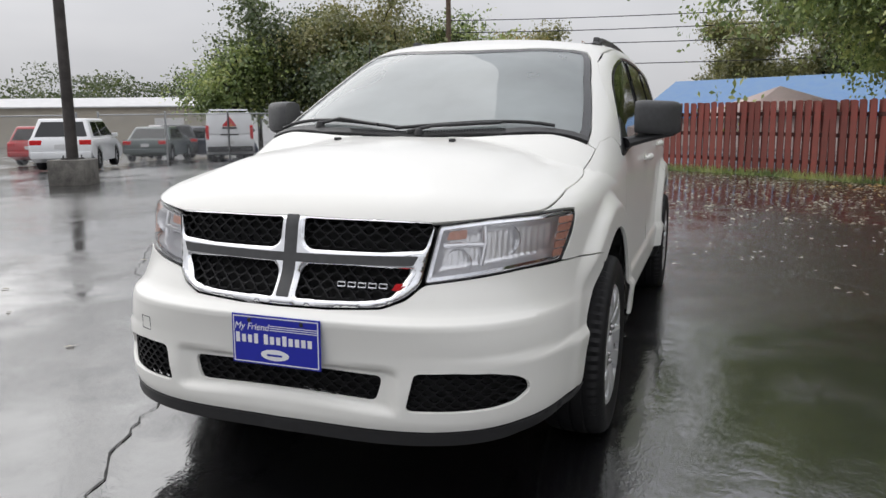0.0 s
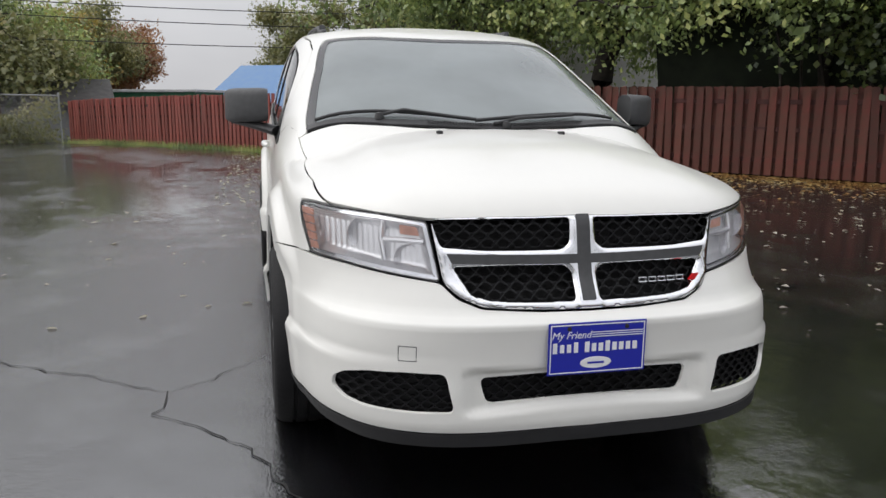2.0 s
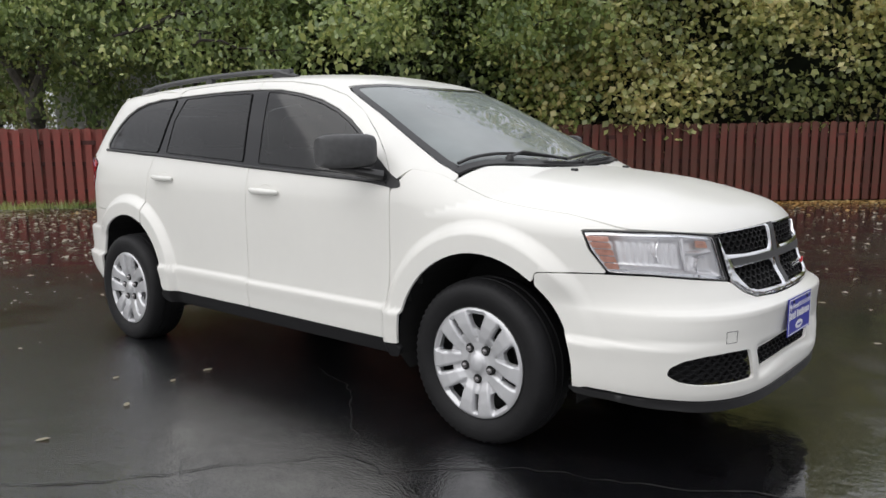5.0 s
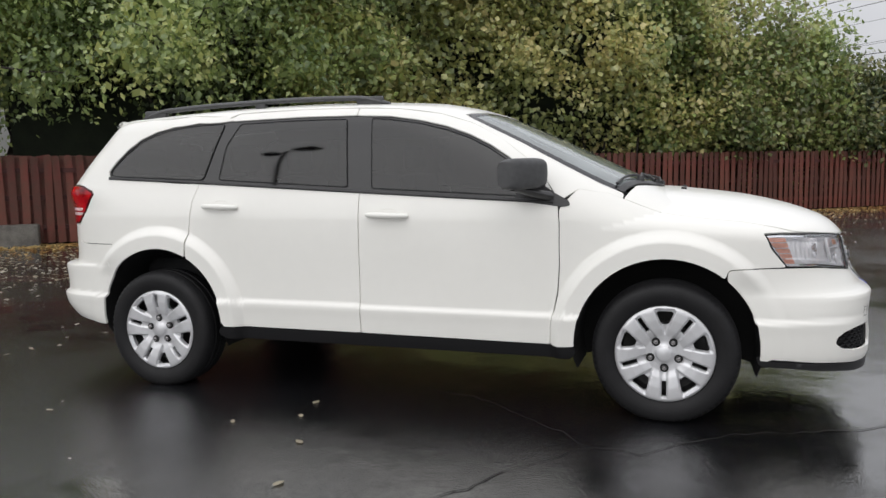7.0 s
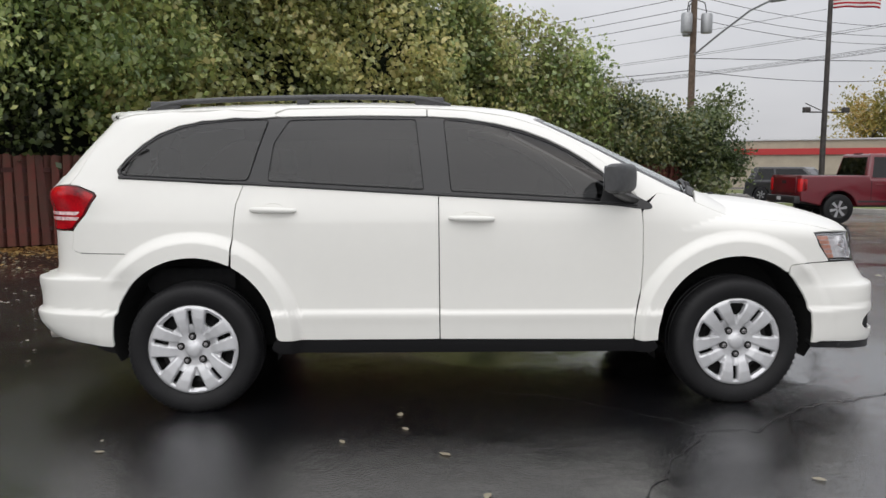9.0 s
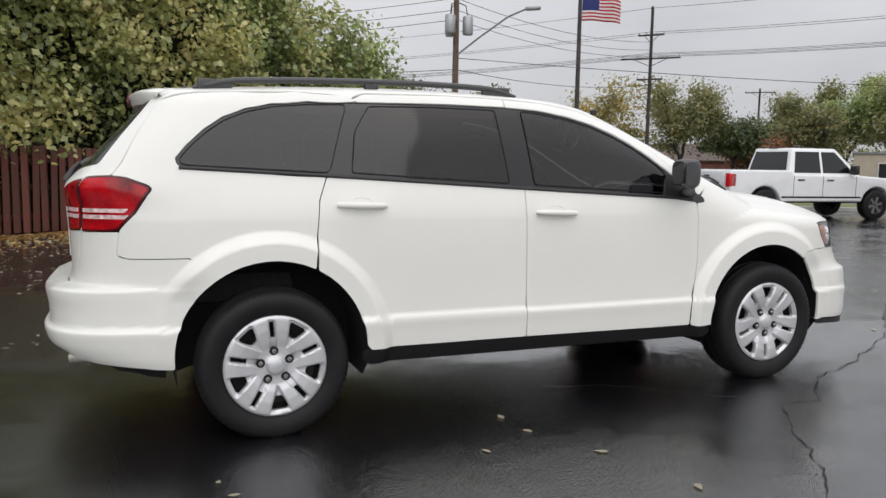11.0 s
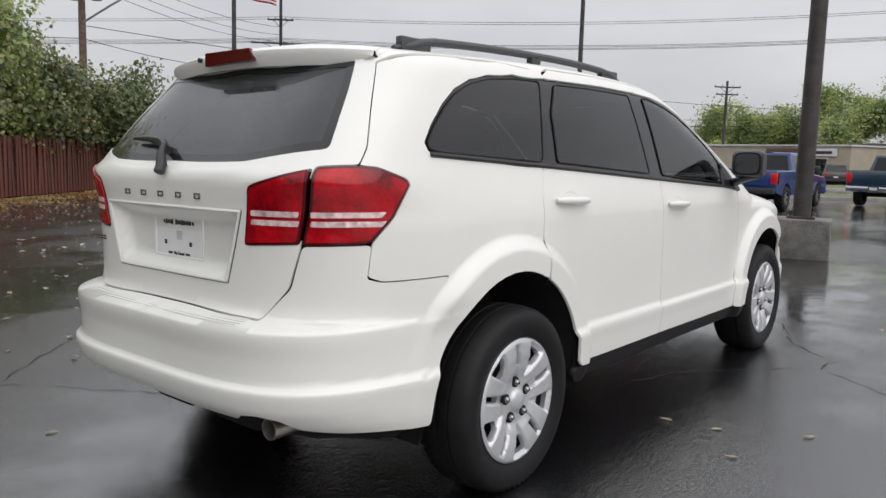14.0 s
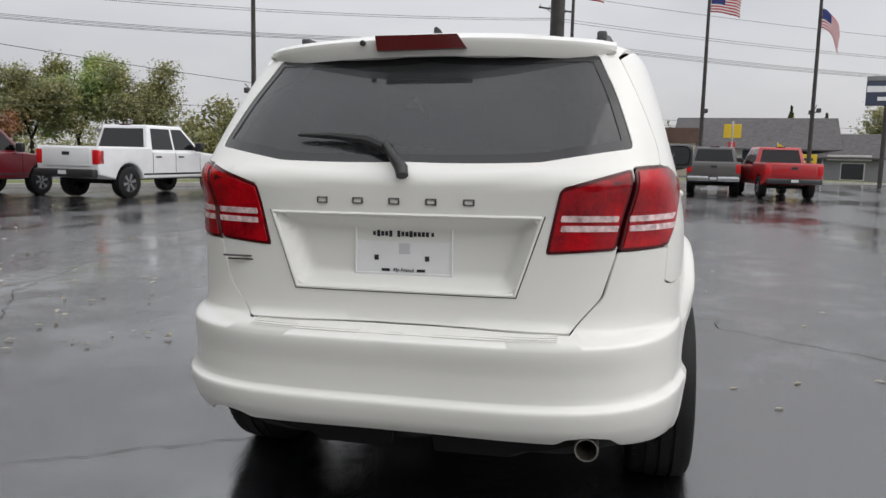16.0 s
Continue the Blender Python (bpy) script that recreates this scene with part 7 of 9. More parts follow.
# ---- vehicles across the car park ----
M_VGLASS = glass("far_car_glass", (0.10, 0.11, 0.12), 0.0, 0.0, gloss=1.5)
M_REDLAMP = material("red_tail_lamp", (0.55, 0.012, 0.015), 0.2)
M_BUMPER = material("bright_bumper", (0.55, 0.56, 0.58), 0.2, 0.9)
M_ALLOY = material("alloy_rim", (0.5, 0.5, 0.52), 0.3, 0.8)
M_PLATE = material("white_plate", (0.6, 0.6, 0.6), 0.5)


def paint(name, c):
    return material(name, c, 0.28, vary=0.06, scale=3, coat=0.7)


P_WHITE, P_RED, P_DARKRED, P_BLUE = paint("white_truck_paint", (0.75, 0.76, 0.77)), paint("bright_red_paint", (0.42, 0.010, 0.014)), paint("dark_red_paint", (0.12, 0.006, 0.012)), paint("blue_paint", (0.010, 0.034, 0.16))
P_TEAL, P_GREY, P_BLACKP = paint("dark_teal_paint", (0.012, 0.035, 0.06)), paint("grey_paint", (0.10, 0.095, 0.09)), paint("black_paint", (0.02, 0.02, 0.022))
P_SILVER, P_GREYBLUE, P_GREYGREEN = paint("silver_paint", (0.35, 0.35, 0.36)), paint("navy_paint", (0.02, 0.03, 0.07)), paint("grey_green_paint", (0.07, 0.09, 0.085))


def side_shell(bm, prof, width, bevel, tuck=0.0):
    """A side profile in (x, z) pushed across the width, with rounded edges."""
    n = len(prof)
    rows = []
    for y, dy in ((-width / 2, 0), (width / 2, 0)):
        rows.append([bm.verts.new((x, y, z)) for x, z in prof])
    f1 = bm.faces.new(rows[0])
    f2 = bm.faces.new(list(reversed(rows[1])))
    for i in range(n):
        bm.faces.new((rows[0][i], rows[1][i], rows[1][(i + 1) % n], rows[0][(i + 1) % n]))
    bmesh.ops.recalc_face_normals(bm, faces=bm.faces)
    es = [e for e in bm.edges if len({round(v.co.y, 4) for v in e.verts}) == 1 and min(v.co.z for v in e.verts) > 0.5]
    if bevel:
        bmesh.ops.bevel(bm, geom=es, offset=bevel, segments=3, profile=0.6, affect='EDGES')


def with_arches(top, x_axles, r, bottom, cz):
    """A closed profile: the top line given from tail to nose, the sill with wheel arches cut in."""
    prof = list(top)
    for xa in sorted(x_axles, reverse=True):
        prof.append((xa + r, bottom))
        for a in np.linspace(0, 180, 11):
            prof.append((xa + r * math.cos(radians(a)), max(bottom, cz + r * math.sin(radians(a)) * 1.0)))
        prof.append((xa - r, bottom))
    out = [prof[0]]
    for p in prof[1:]:
        if math.hypot(p[0] - out[-1][0], p[1] - out[-1][1]) > 1e-3:
            out.append(p)
    return out


def glasshouse(bm, x0, x1, x2, x3, z0, z1, w0, w1):
    """A tapered cabin: x0..x3 at the belt, x1..x2 at the roof."""
    lo = [bm.verts.new(p) for p in ((x0, -w0 / 2, z0), (x3, -w0 / 2, z0), (x3, w0 / 2, z0), (x0, w0 / 2, z0))]
    hi = [bm.verts.new(p) for p in ((x1, -w1 / 2, z1), (x2, -w1 / 2, z1), (x2, w1 / 2, z1), (x1, w1 / 2, z1))]
    bm.faces.new(list(reversed(lo)))
    bm.faces.new(hi)
    for i in range(4):
        bm.faces.new((lo[i], lo[(i + 1) % 4], hi[(i + 1) % 4], hi[i]))
    bmesh.ops.bevel(bm, geom=[e for e in bm.edges if max(v.co.z for v in e.verts) > z0 + 0.02], offset=0.07, segments=3, profile=0.6, affect='EDGES')


def pane(name, corners, parent, mat, out=0.006):
    """A pane with a little depth, from four corners."""
    c = [Vector(p) for p in corners]
    nrm = (c[1] - c[0]).cross(c[2] - c[0]).normalized()
    bm = bmesh.new()
    a = [bm.verts.new(p + nrm * out) for p in c]
    b = [bm.verts.new(p - nrm * 0.02) for p in c]
    bm.faces.new(a)
    for i in range(4):
        bm.faces.new((a[i], b[i], b[(i + 1) % 4], a[(i + 1) % 4]))
    return part(name, bm, mat, parent)


def road_wheel(parent, x, y, r, w):
    s = math.copysign(1, y)
    bm = bmesh.new()
    revolve(bm, [(r * 0.62, s * 0.5 * w), (r * 0.9, s * 0.5 * w), (r * 0.98, s * 0.42 * w), (r, s * 0.3 * w), (r, -s * 0.3 * w), (r * 0.95, -s * 0.5 * w), (r * 0.5, -s * 0.5 * w)], "y", 28, (x, y, r))
    wh = part("wheel", bm, M_RUBBER, parent, "black tyre with an alloy rim", smooth=True)
    bm = bmesh.new()
    revolve(bm, [(r * 0.64, s * 0.46 * w), (r * 0.60, s * 0.5 * w), (r * 0.54, s * 0.34 * w), (0.02, s * 0.30 * w)], "y", 28, (x, y, r))
    rim = part("rim", bm, M_STEEL, wh, smooth=True)
    for k in range(6):
        bm = bmesh.new()
        a = 2 * math.pi * k / 6 + 0.2
        d, e = Vector((math.cos(a), 0, math.sin(a))), Vector((-math.sin(a), 0, math.cos(a)))
        c = Vector((x, y + s * 0.42 * w, r))
        q = [c + d * r * 0.08 - e * r * 0.05, c + d * r * 0.60 - e * r * 0.10, c + d * r * 0.60 + e * r * 0.10, c + d * r * 0.08 + e * r * 0.05]
        vs = [bm.verts.new(p) for p in q] + [bm.verts.new(p - Vector((0, s * 0.03, 0))) for p in q]
        for f in ((0, 1, 2, 3), (0, 4, 5, 1), (1, 5, 6, 2), (2, 6, 7, 3), (3, 7, 4, 0)):
            bm.faces.new([vs[i] for i in f])
        part("spoke", bm, M_ALLOY, wh)


def pickup(x, y, yaw, mat, label, bumper=None, hd=1.0, size=1.0):
    """A four-door pickup; its tail at the origin, its nose along x."""
    t = thing("pickup_truck", label, "pickup truck", "parked pickup trucks")
    w, h = 2.0, 1.93 * hd
    k = hd
    ax = (1.18, 4.85)
    r = 0.41 * k
    top = [(0.10, 0.62 * k), (0.06, 0.80 * k), (0.07, 1.28 * k), (0.10, 1.33 * k), (2.02, 1.33 * k), (2.06, 1.22 * k), (4.15, 1.22 * k), (4.4, 1.20 * k), (5.55, 1.13 * k), (5.78, 1.04 * k), (5.86, 0.85 * k), (5.84, 0.60 * k), (5.7, 0.48 * k)]
    bm = bmesh.new()
    side_shell(bm, with_arches(top, ax, 0.50 * k, 0.50 * k, r), w, 0.06)
    part("body", bm, mat, t, smooth=True)
    bm = bmesh.new()
    glasshouse(bm, 1.95, 2.12, 3.55, 4.35, 1.18 * k, h, 1.90, 1.52)
    cab = part("cab", bm, mat, t, smooth=True)
    z0, z1 = 1.27 * k, h - 0.10

    def sidew(xa, xb, s):
        f = lambda z: (1.90 + (1.52 - 1.90) * (z - 1.18 * k) / (h - 1.18 * k)) / 2
        return [(xa[0], s * f(z0), z0), (xb[0], s * f(z0), z0), (xb[1], s * f(z1), z1), (xa[1], s * f(z1), z1)]

    for s in (-1, 1):
        for xa, xb in (((2.12, 2.22), (2.98, 2.98)), ((3.06, 3.06), (4.08, 3.50))):
            q = sidew(xa, xb, s)
            pane("side_window", q if s < 0 else list(reversed(q)), t, M_VGLASS)
        for xx in (2.30, 3.25):
            bm = bmesh.new()
            box(bm, (xx, s * 1.005, 1.08 * k), (0.22, 0.03, 0.04), 0.01)
            part("door_handle", bm, M_BLACK if mat is P_WHITE else mat, t)
        bm = bmesh.new()
        box(bm, (3.95, s * 1.10, 1.36 * k), (0.14, 0.24, 0.26), 0.04)
        part("mirror", bm, M_BLACK, t, smooth=True)
        bm = bmesh.new()
        box(bm, (0.075, s * 0.90, 1.06 * k), (0.06, 0.17, 0.36 * k), 0.02)
        box(bm, (0.16, s * 0.985, 1.06 * k), (0.20, 0.03, 0.34 * k), 0.01)
        part("tail_lamp", bm, M_REDLAMP, t, smooth=True)
        for xa in ax:
            road_wheel(t, xa, s * 0.86, r, 0.27)
        bm = bmesh.new()
        box(bm, (3.0, s * 1.0, 0.62 * k), (2.6, 0.012, 0.05), 0.004)
        part("sill_line", bm, M_BLACK, t)
        for xx in (2.07, 3.02, 4.12):
            bm = bmesh.new()
            box(bm, (xx, s * 1.0, 0.92 * k), (0.012, 0.008, 0.56))
            part("door_seam", bm, M_CAVITY, t)
    pane("rear_window", [(1.972, 0.76, 1.34 * k), (1.972, -0.76, 1.34 * k), (2.090, -0.66, h - 0.10), (2.090, 0.66, h - 0.10)], t, M_VGLASS)
    pane("windscreen", [(4.30, -0.84, 1.25 * k), (4.30, 0.84, 1.25 * k), (3.60, 0.70, h - 0.09), (3.60, -0.70, h - 0.09)], t, M_VGLASS)
    bm = bmesh.new()
    box(bm, (0.045, 0, 1.06 * k), (0.03, 1.52, 0.46 * k), 0.012)
    tg = part("tailgate", bm, mat, t, smooth=True)
    bm = bmesh.new()
    box(bm, (0.025, 0, 1.14 * k), (0.012, 0.24, 0.09), 0.004)
    part("tailgate_handle", bm, M_BLACK, tg)
    bm = bmesh.new()
    box(bm, (0.0, 0, 0.66 * k), (0.20, 1.92, 0.20 * k), 0.04)
    bp = part("rear_bumper", bm, bumper or M_BUMPER, t, "step bumper", smooth=True)
    bm = bmesh.new()
    box(bm, (-0.105, 0, 0.68 * k), (0.012, 0.34, 0.16), 0.004)
    part("plate_holder", bm, M_BLACK, bp)
    bm = bmesh.new()
    box(bm, (-0.113, 0, 0.68 * k), (0.006, 0.26, 0.10))
    part("plate", bm, M_PLATE, bp)
    # flat near-black slab paints the shaded hollow of the open bed
    bm = bmesh.new()
    box(bm, (1.05, 0, 1.325 * k), (1.86, 1.66, 0.02))
    part("bed_shade_slab", bm, M_CAVITY, t)
    bm = bmesh.new()
    box(bm, (3.0, 0, 0.55 * k), (4.6, 0.9, 0.22), 0.03)
    box(bm, (1.18, 0, 0.42 * k), (0.12, 1.5, 0.12), 0.03)
    part("chassis", bm, M_CAVITY, t)
    bm = bmesh.new()
    box(bm, (2.18, 0, h + 0.008), (0.10, 0.36, 0.03), 0.01)
    part("cargo_lamp", bm, M_DARKRED, cab)
    t.matrix_world = Matrix.Translation((x, y, ground_z(x, y))) @ Matrix.Rotation(radians(yaw), 4, 'Z') @ Matrix.Scale(size, 4)
    return t


pickup(10.55, 17.6, -2, paint("maroon_red_paint", (0.12, 0.004, 0.011)), "maroon crew-cab pickup on tall tyres", hd=1.04, bumper=M_BLACK)
pickup(13.62, 14.2, -6, P_WHITE, "white heavy-duty crew-cab pickup", hd=1.02, bumper=M_BLACK, size=1.08)
pickup(17.4, 9.75, -10, P_DARKRED, "dark red crew-cab pickup", bumper=M_BUMPER)
pickup(20.3, 5.6, 0, P_BLUE, "bright blue crew-cab pickup", hd=0.95, bumper=M_BLACK)
pickup(27.45, 3.3, -8, P_TEAL, "dark teal crew-cab pickup with chrome bumper")
pickup(24.4, -0.85, -10, P_WHITE, "white crew-cab pickup with chrome bumper")
pickup(27.0, -4.1, -6, P_GREY, "dark grey crew-cab pickup with chrome bumper")
pickup(25.6, -6.75, 4, P_RED, "bright red crew-cab pickup with black bumper", bumper=P_BLACKP)


def closed_car(x, y, yaw, kind, mat, label, name="parked_car", category="car"):
    """A hatchback, saloon, sport-utility or van; tail at the origin, nose along x."""
    t = thing(name, label, category, "cars beyond the car park")
    L, w, h, zb, cab, tyre = {"hatch": (4.1, 1.72, 1.50, 0.93, (0.08, 0.45, 2.35, 3.20), 0.31), "saloon": (4.7, 1.82, 1.45, 0.92, (0.55, 1.25, 2.65, 3.50), 0.32),
                              "suv": (4.7, 1.88, 1.72, 1.05, (0.08, 0.40, 2.75, 3.55), 0.36), "van": (4.4, 1.83, 1.86, 1.08, (0.03, 0.10, 2.75, 3.55), 0.32)}[kind]
    ax = (0.85, L - 0.88)
    top = [(0.06, 0.42), (0.0, 0.55), (0.02, zb - 0.1), (0.08, zb), (cab[3] - 0.05, zb + 0.02), (L - 0.55, zb - 0.10), (L - 0.12, zb - 0.26), (L, 0.58), (L - 0.05, 0.34)]
    bm = bmesh.new()
    side_shell(bm, with_arches(top, ax, tyre + 0.06, 0.24, tyre), w, 0.08)
    part("body", bm, mat, t, smooth=True)
    bm = bmesh.new()
    glasshouse(bm, cab[0], cab[1], cab[2], cab[3], zb - 0.03, h, w * 0.96, w * (0.92 if kind == "van" else 0.76))
    part("cabin", bm, mat, t, smooth=True)
    wl0, wl1 = w * 0.96, w * (0.92 if kind == "van" else 0.76)
    f = lambda z: (wl0 + (wl1 - wl0) * (z - zb + 0.03) / (h - zb + 0.03)) / 2
    z0, z1 = zb + 0.05, h - 0.10
    xr = lambda z: cab[0] + (cab[1] - cab[0]) * (z - zb + 0.03) / (h - zb + 0.03)
    xf = lambda z: cab[3] + (cab[2] - cab[3]) * (z - zb + 0.03) / (h - zb + 0.03)
    cuts = [0.10, 0.42, 0.96] if kind != "van" else [0.72, 0.97]
    for s in (-1, 1):
        for a, b in zip(cuts, cuts[1:]):
            q = []
            for (u, z) in ((a + 0.015, z0), (b - 0.015, z0), (b - 0.02, z1), (a + 0.02, z1)):
                q.append((xr(z) + (xf(z) - xr(z)) * u, s * f(z), z))
            pane("side_window", q if s < 0 else list(reversed(q)), t, M_VGLASS)
        for xa in ax:
            road_wheel(t, xa, s * (w / 2 - 0.11), tyre, 0.21)
        bm = bmesh.new()
        if kind == "van":
            box(bm, (0.05, s * (w / 2 - 0.08), 1.10), (0.08, 0.12, 0.55), 0.02)
        else:
            box(bm, (0.08, s * (w / 2 - 0.20), zb - 0.12), (0.14, 0.34, 0.16), 0.03)
        part("tail_lamp", bm, M_REDLAMP, t)
        bm = bmesh.new()
        box(bm, (L - 0.16, s * (w / 2 - 0.26), 0.66), (0.22, 0.36, 0.14), 0.04)
        part("headlamp", bm, M_REFLECTOR, t)
        bm = bmesh.new()
        box(bm, (cab[3] - 0.45, s * (w / 2 + 0.06), zb + 0.06), (0.12, 0.18, 0.13), 0.03)
        part("mirror", bm, M_BLACK if kind == "van" else mat, t)
    if kind != "van":
        pane("rear_window", [(xr(z0), f(z0) - 0.1, z0), (xr(z0), -f(z0) + 0.1, z0), (xr(z1), -f(z1) + 0.12, z1), (xr(z1), f(z1) - 0.12, z1)], t, M_VGLASS)
    pane("windscreen", [(xf(z0), -f(z0) + 0.08, z0), (xf(z0), f(z0) - 0.08, z0), (xf(z1), f(z1) - 0.10, z1), (xf(z1), -f(z1) + 0.10, z1)], t, M_VGLASS)
    bm = bmesh.new()
    box(bm, (-0.01, 0, 0.46), (0.10, w * 0.94, 0.20), 0.03)
    part("rear_bumper", bm, M_BLACK if kind in ("van", "suv") else mat, t, smooth=True)
    bm = bmesh.new()
    box(bm, (-0.006, 0, 0.70), (0.012, 0.32, 0.13))
    part("plate", bm, M_PLATE, t)
    bm = bmesh.new()
    box(bm, (L / 2, 0, 0.30), (L * 0.75, w * 0.55, 0.16), 0.03)
    part("underbody", bm, M_CAVITY, t)
    if kind == "van":
        bm = bmesh.new()
        prism(bm, [(-0.28, -0.16), (0.28, -0.16), (0.02, 0.20)], (0.035, 0.0, 1.50), (0, -1, 0), (0.05, 0, 1), 0.012)
        part("triangle_mark", bm, M_BADGERED, t, "red triangle mark")
        bm = bmesh.new()
        prism(bm, [(-0.02, -0.15), (0.16, -0.15), (0.07, 0.0)], (0.022, 0.0, 1.48), (0, -1, 0), (0.05, 0, 1), 0.012)
        part("triangle_inset", bm, material("orange_mark", (0.6, 0.25, 0.08), 0.4), t)
        bm = bmesh.new()
        box(bm, (0.02, 0.0, 1.27), (0.02, 0.55, 0.06), 0.004)
        part("print_bar", bm, M_INK, t)
        bm = bmesh.new()
        box(bm, (0.0, 0.0, 1.02), (0.02, 0.7, 0.05), 0.004)
        part("door_trim", bm, M_BLACK, t)
        for xx in (0.25, 1.3, 2.4):
            bm = bmesh.new()
            tube(bm, [(xx, -0.75, h), (xx, -0.72, h + 0.12), (xx, 0.72, h + 0.12), (xx, 0.75, h)], 0.02, 6)
            part("roof_bar", bm, M_BUMPER, t)
    t.matrix_world = Matrix.Translation((x, y, ground_z(x, y))) @ Matrix.Rotation(radians(yaw), 4, 'Z')
    return t


closed_car(-12.7, -16.4, 211, "hatch", P_WHITE, "white hatchback by the gate")
closed_car(-21.3, -16.7, 215, "van", P_WHITE, "white delivery van with a red mark", "delivery_van", "van")
closed_car(-21.5, -21.0, 205, "saloon", P_GREYGREEN, "grey-green saloon behind the gate")
closed_car(-27.5, -24.0, 235, "suv", P_BLACKP, "black sport-utility car behind the gate")
closed_car(-21.0, -25.5, 215, "saloon", P_SILVER, "pale silver saloon behind the gate")
closed_car(-17.8, -23.2, 200, "hatch", P_RED, "red hatchback mostly hidden behind the gate")
closed_car(-30.5, -19.2, 60, "saloon", P_GREYBLUE, "dark blue saloon behind the wire fence")
closed_car(-31.0, -26.0, 70, "suv", P_GREYBLUE, "dark car parked under the trees")
closed_car(-31.9, -16.9, 65, "saloon", P_BLUE, "blue car behind the wire fence")
closed_car(*street(-12.4, 35.5)[:2], -46, "suv", P_BLACKP, "black sport-utility car driving lane of the street")
closed_car(*street(-28.5, 37.5)[:2], 134, "suv", P_GREY, "grey-brown sport-utility car on the street")
closed_car(*street(34.0, 52)[:2], 20, "suv", P_BLACKP, "black car before the store")
closed_car(*street(53.0, 42)[:2], 100, "suv", P_SILVER, "silver car near the grey house")

# ---- wire fence beyond the car park ----
M_GALV = material("galvanised_steel", (0.38, 0.39, 0.40), 0.45, 0.7, vary=0.2, scale=20)


def wire_material():
    """Thin diamond wires with open holes between them."""
    m = bpy.data.materials.new("diamond_wire")
    m.use_nodes = True
    n, l = m.node_tree.nodes, m.node_tree.links
    b = n["Principled BSDF"]
    b.inputs["Base Color"].default_value = (0.40, 0.41, 0.42, 1)
    b.inputs["Roughness"].default_value = 0.5
    tr = n.new("ShaderNodeBsdfTransparent")
    mx = n.new("ShaderNodeMixShader")
    uv = n.new("ShaderNodeTexCoord")
    sp = n.new("ShaderNodeSeparateXYZ")
    l.new(uv.outputs["UV"], sp.inputs[0])
    outs = []
    for sg in (1, -1):
        a = n.new("ShaderNodeMath")
        a.operation = 'MULTIPLY_ADD'
        a.inputs[1].default_value = sg
        l.new(sp.outputs["Y"], a.inputs[0])
        l.new(sp.outputs["X"], a.inputs[2])
        fr = n.new("ShaderNodeMath")
        fr.operation = 'FRACT'
        l.new(a.outputs[0], fr.inputs[0])
        lt = n.new("ShaderNodeMath")
        lt.operation = 'LESS_THAN'
        lt.inputs[1].default_value = 0.10
        l.new(fr.outputs[0], lt.inputs[0])
        outs.append(lt.outputs[0])
    mxm = n.new("ShaderNodeMath")
    mxm.operation = 'MAXIMUM'
    l.new(outs[0], mxm.inputs[0])
    l.new(outs[1], mxm.inputs[1])
    l.new(mxm.outputs[0], mx.inputs[0])
    l.new(tr.outputs[0], mx.inputs[1])
    l.new(b.outputs[0], mx.inputs[2])
    l.new(mx.outputs[0], n["Material Output"].inputs["Surface"])
    return m


M_WIRE = wire_material()


def wire_fence(a, b, n, label):
    t = thing("wire_fence", label, "fence")
    t.location = (a[0], a[1], ground_z(*a))
    o = Vector(t.location)
    pts = []
    for k in range(n + 1):
        x, y = a[0] + (b[0] - a[0]) * k / n, a[1] + (b[1] - a[1]) * k / n
        pts.append(Vector((x, y, ground_z(x, y))) - o)
    for p in pts:
        bm = bmesh.new()
        tube(bm, [p, p + Vector((0, 0, 1.86))], 0.038, 10)
        post = part("post", bm, M_GALV, t, smooth=True)
        bm = bmesh.new()
        bmesh.ops.create_uvsphere(bm, u_segments=10, v_segments=6, radius=0.045, matrix=Matrix.Translation(p + Vector((0, 0, 1.87))))
        part("post_cap", bm, M_GALV, post, smooth=True)
    bm = bmesh.new()
    tube(bm, [p + Vector((0, 0, 1.80)) for p in pts], 0.022, 8)
    part("top_rail", bm, M_GALV, t, smooth=True)
    bm = bmesh.new()
    uvl = bm.loops.layers.uv.new("UVMap")
    d = 0.0
    prev = None
    for p in pts:
        cur = (bm.verts.new(p + Vector((0, 0, 0.05))), bm.verts.new(p + Vector((0, 0, 1.79))), d)
        if prev:
            f = bm.faces.new((prev[0], cur[0], cur[1], prev[1]))
            for lp, q in zip(f.loops, ((prev[2], 0), (cur[2], 0), (cur[2], 1.74), (prev[2], 1.74))):
                lp[uvl].uv = (q[0] / 0.09, q[1] / 0.09)
        prev = cur
        d += (b[0] - a[0]) ** 2 and math.hypot((b[0] - a[0]) / n, (b[1] - a[1]) / n)
    part("wire_mesh", bm, M_WIRE, t)


wire_fence((-28.2, -8.2), (-20.8, -16.4), 4, "galvanised diamond-wire fence with round posts")
wire_fence((-20.8, -16.4), (-17.6, -19.6), 2, "galvanised wire gate section with tall posts")
wire_fence((-17.2, -20.2), (-8.0, -32.0), 5, "galvanised diamond-wire fence beside the yard")

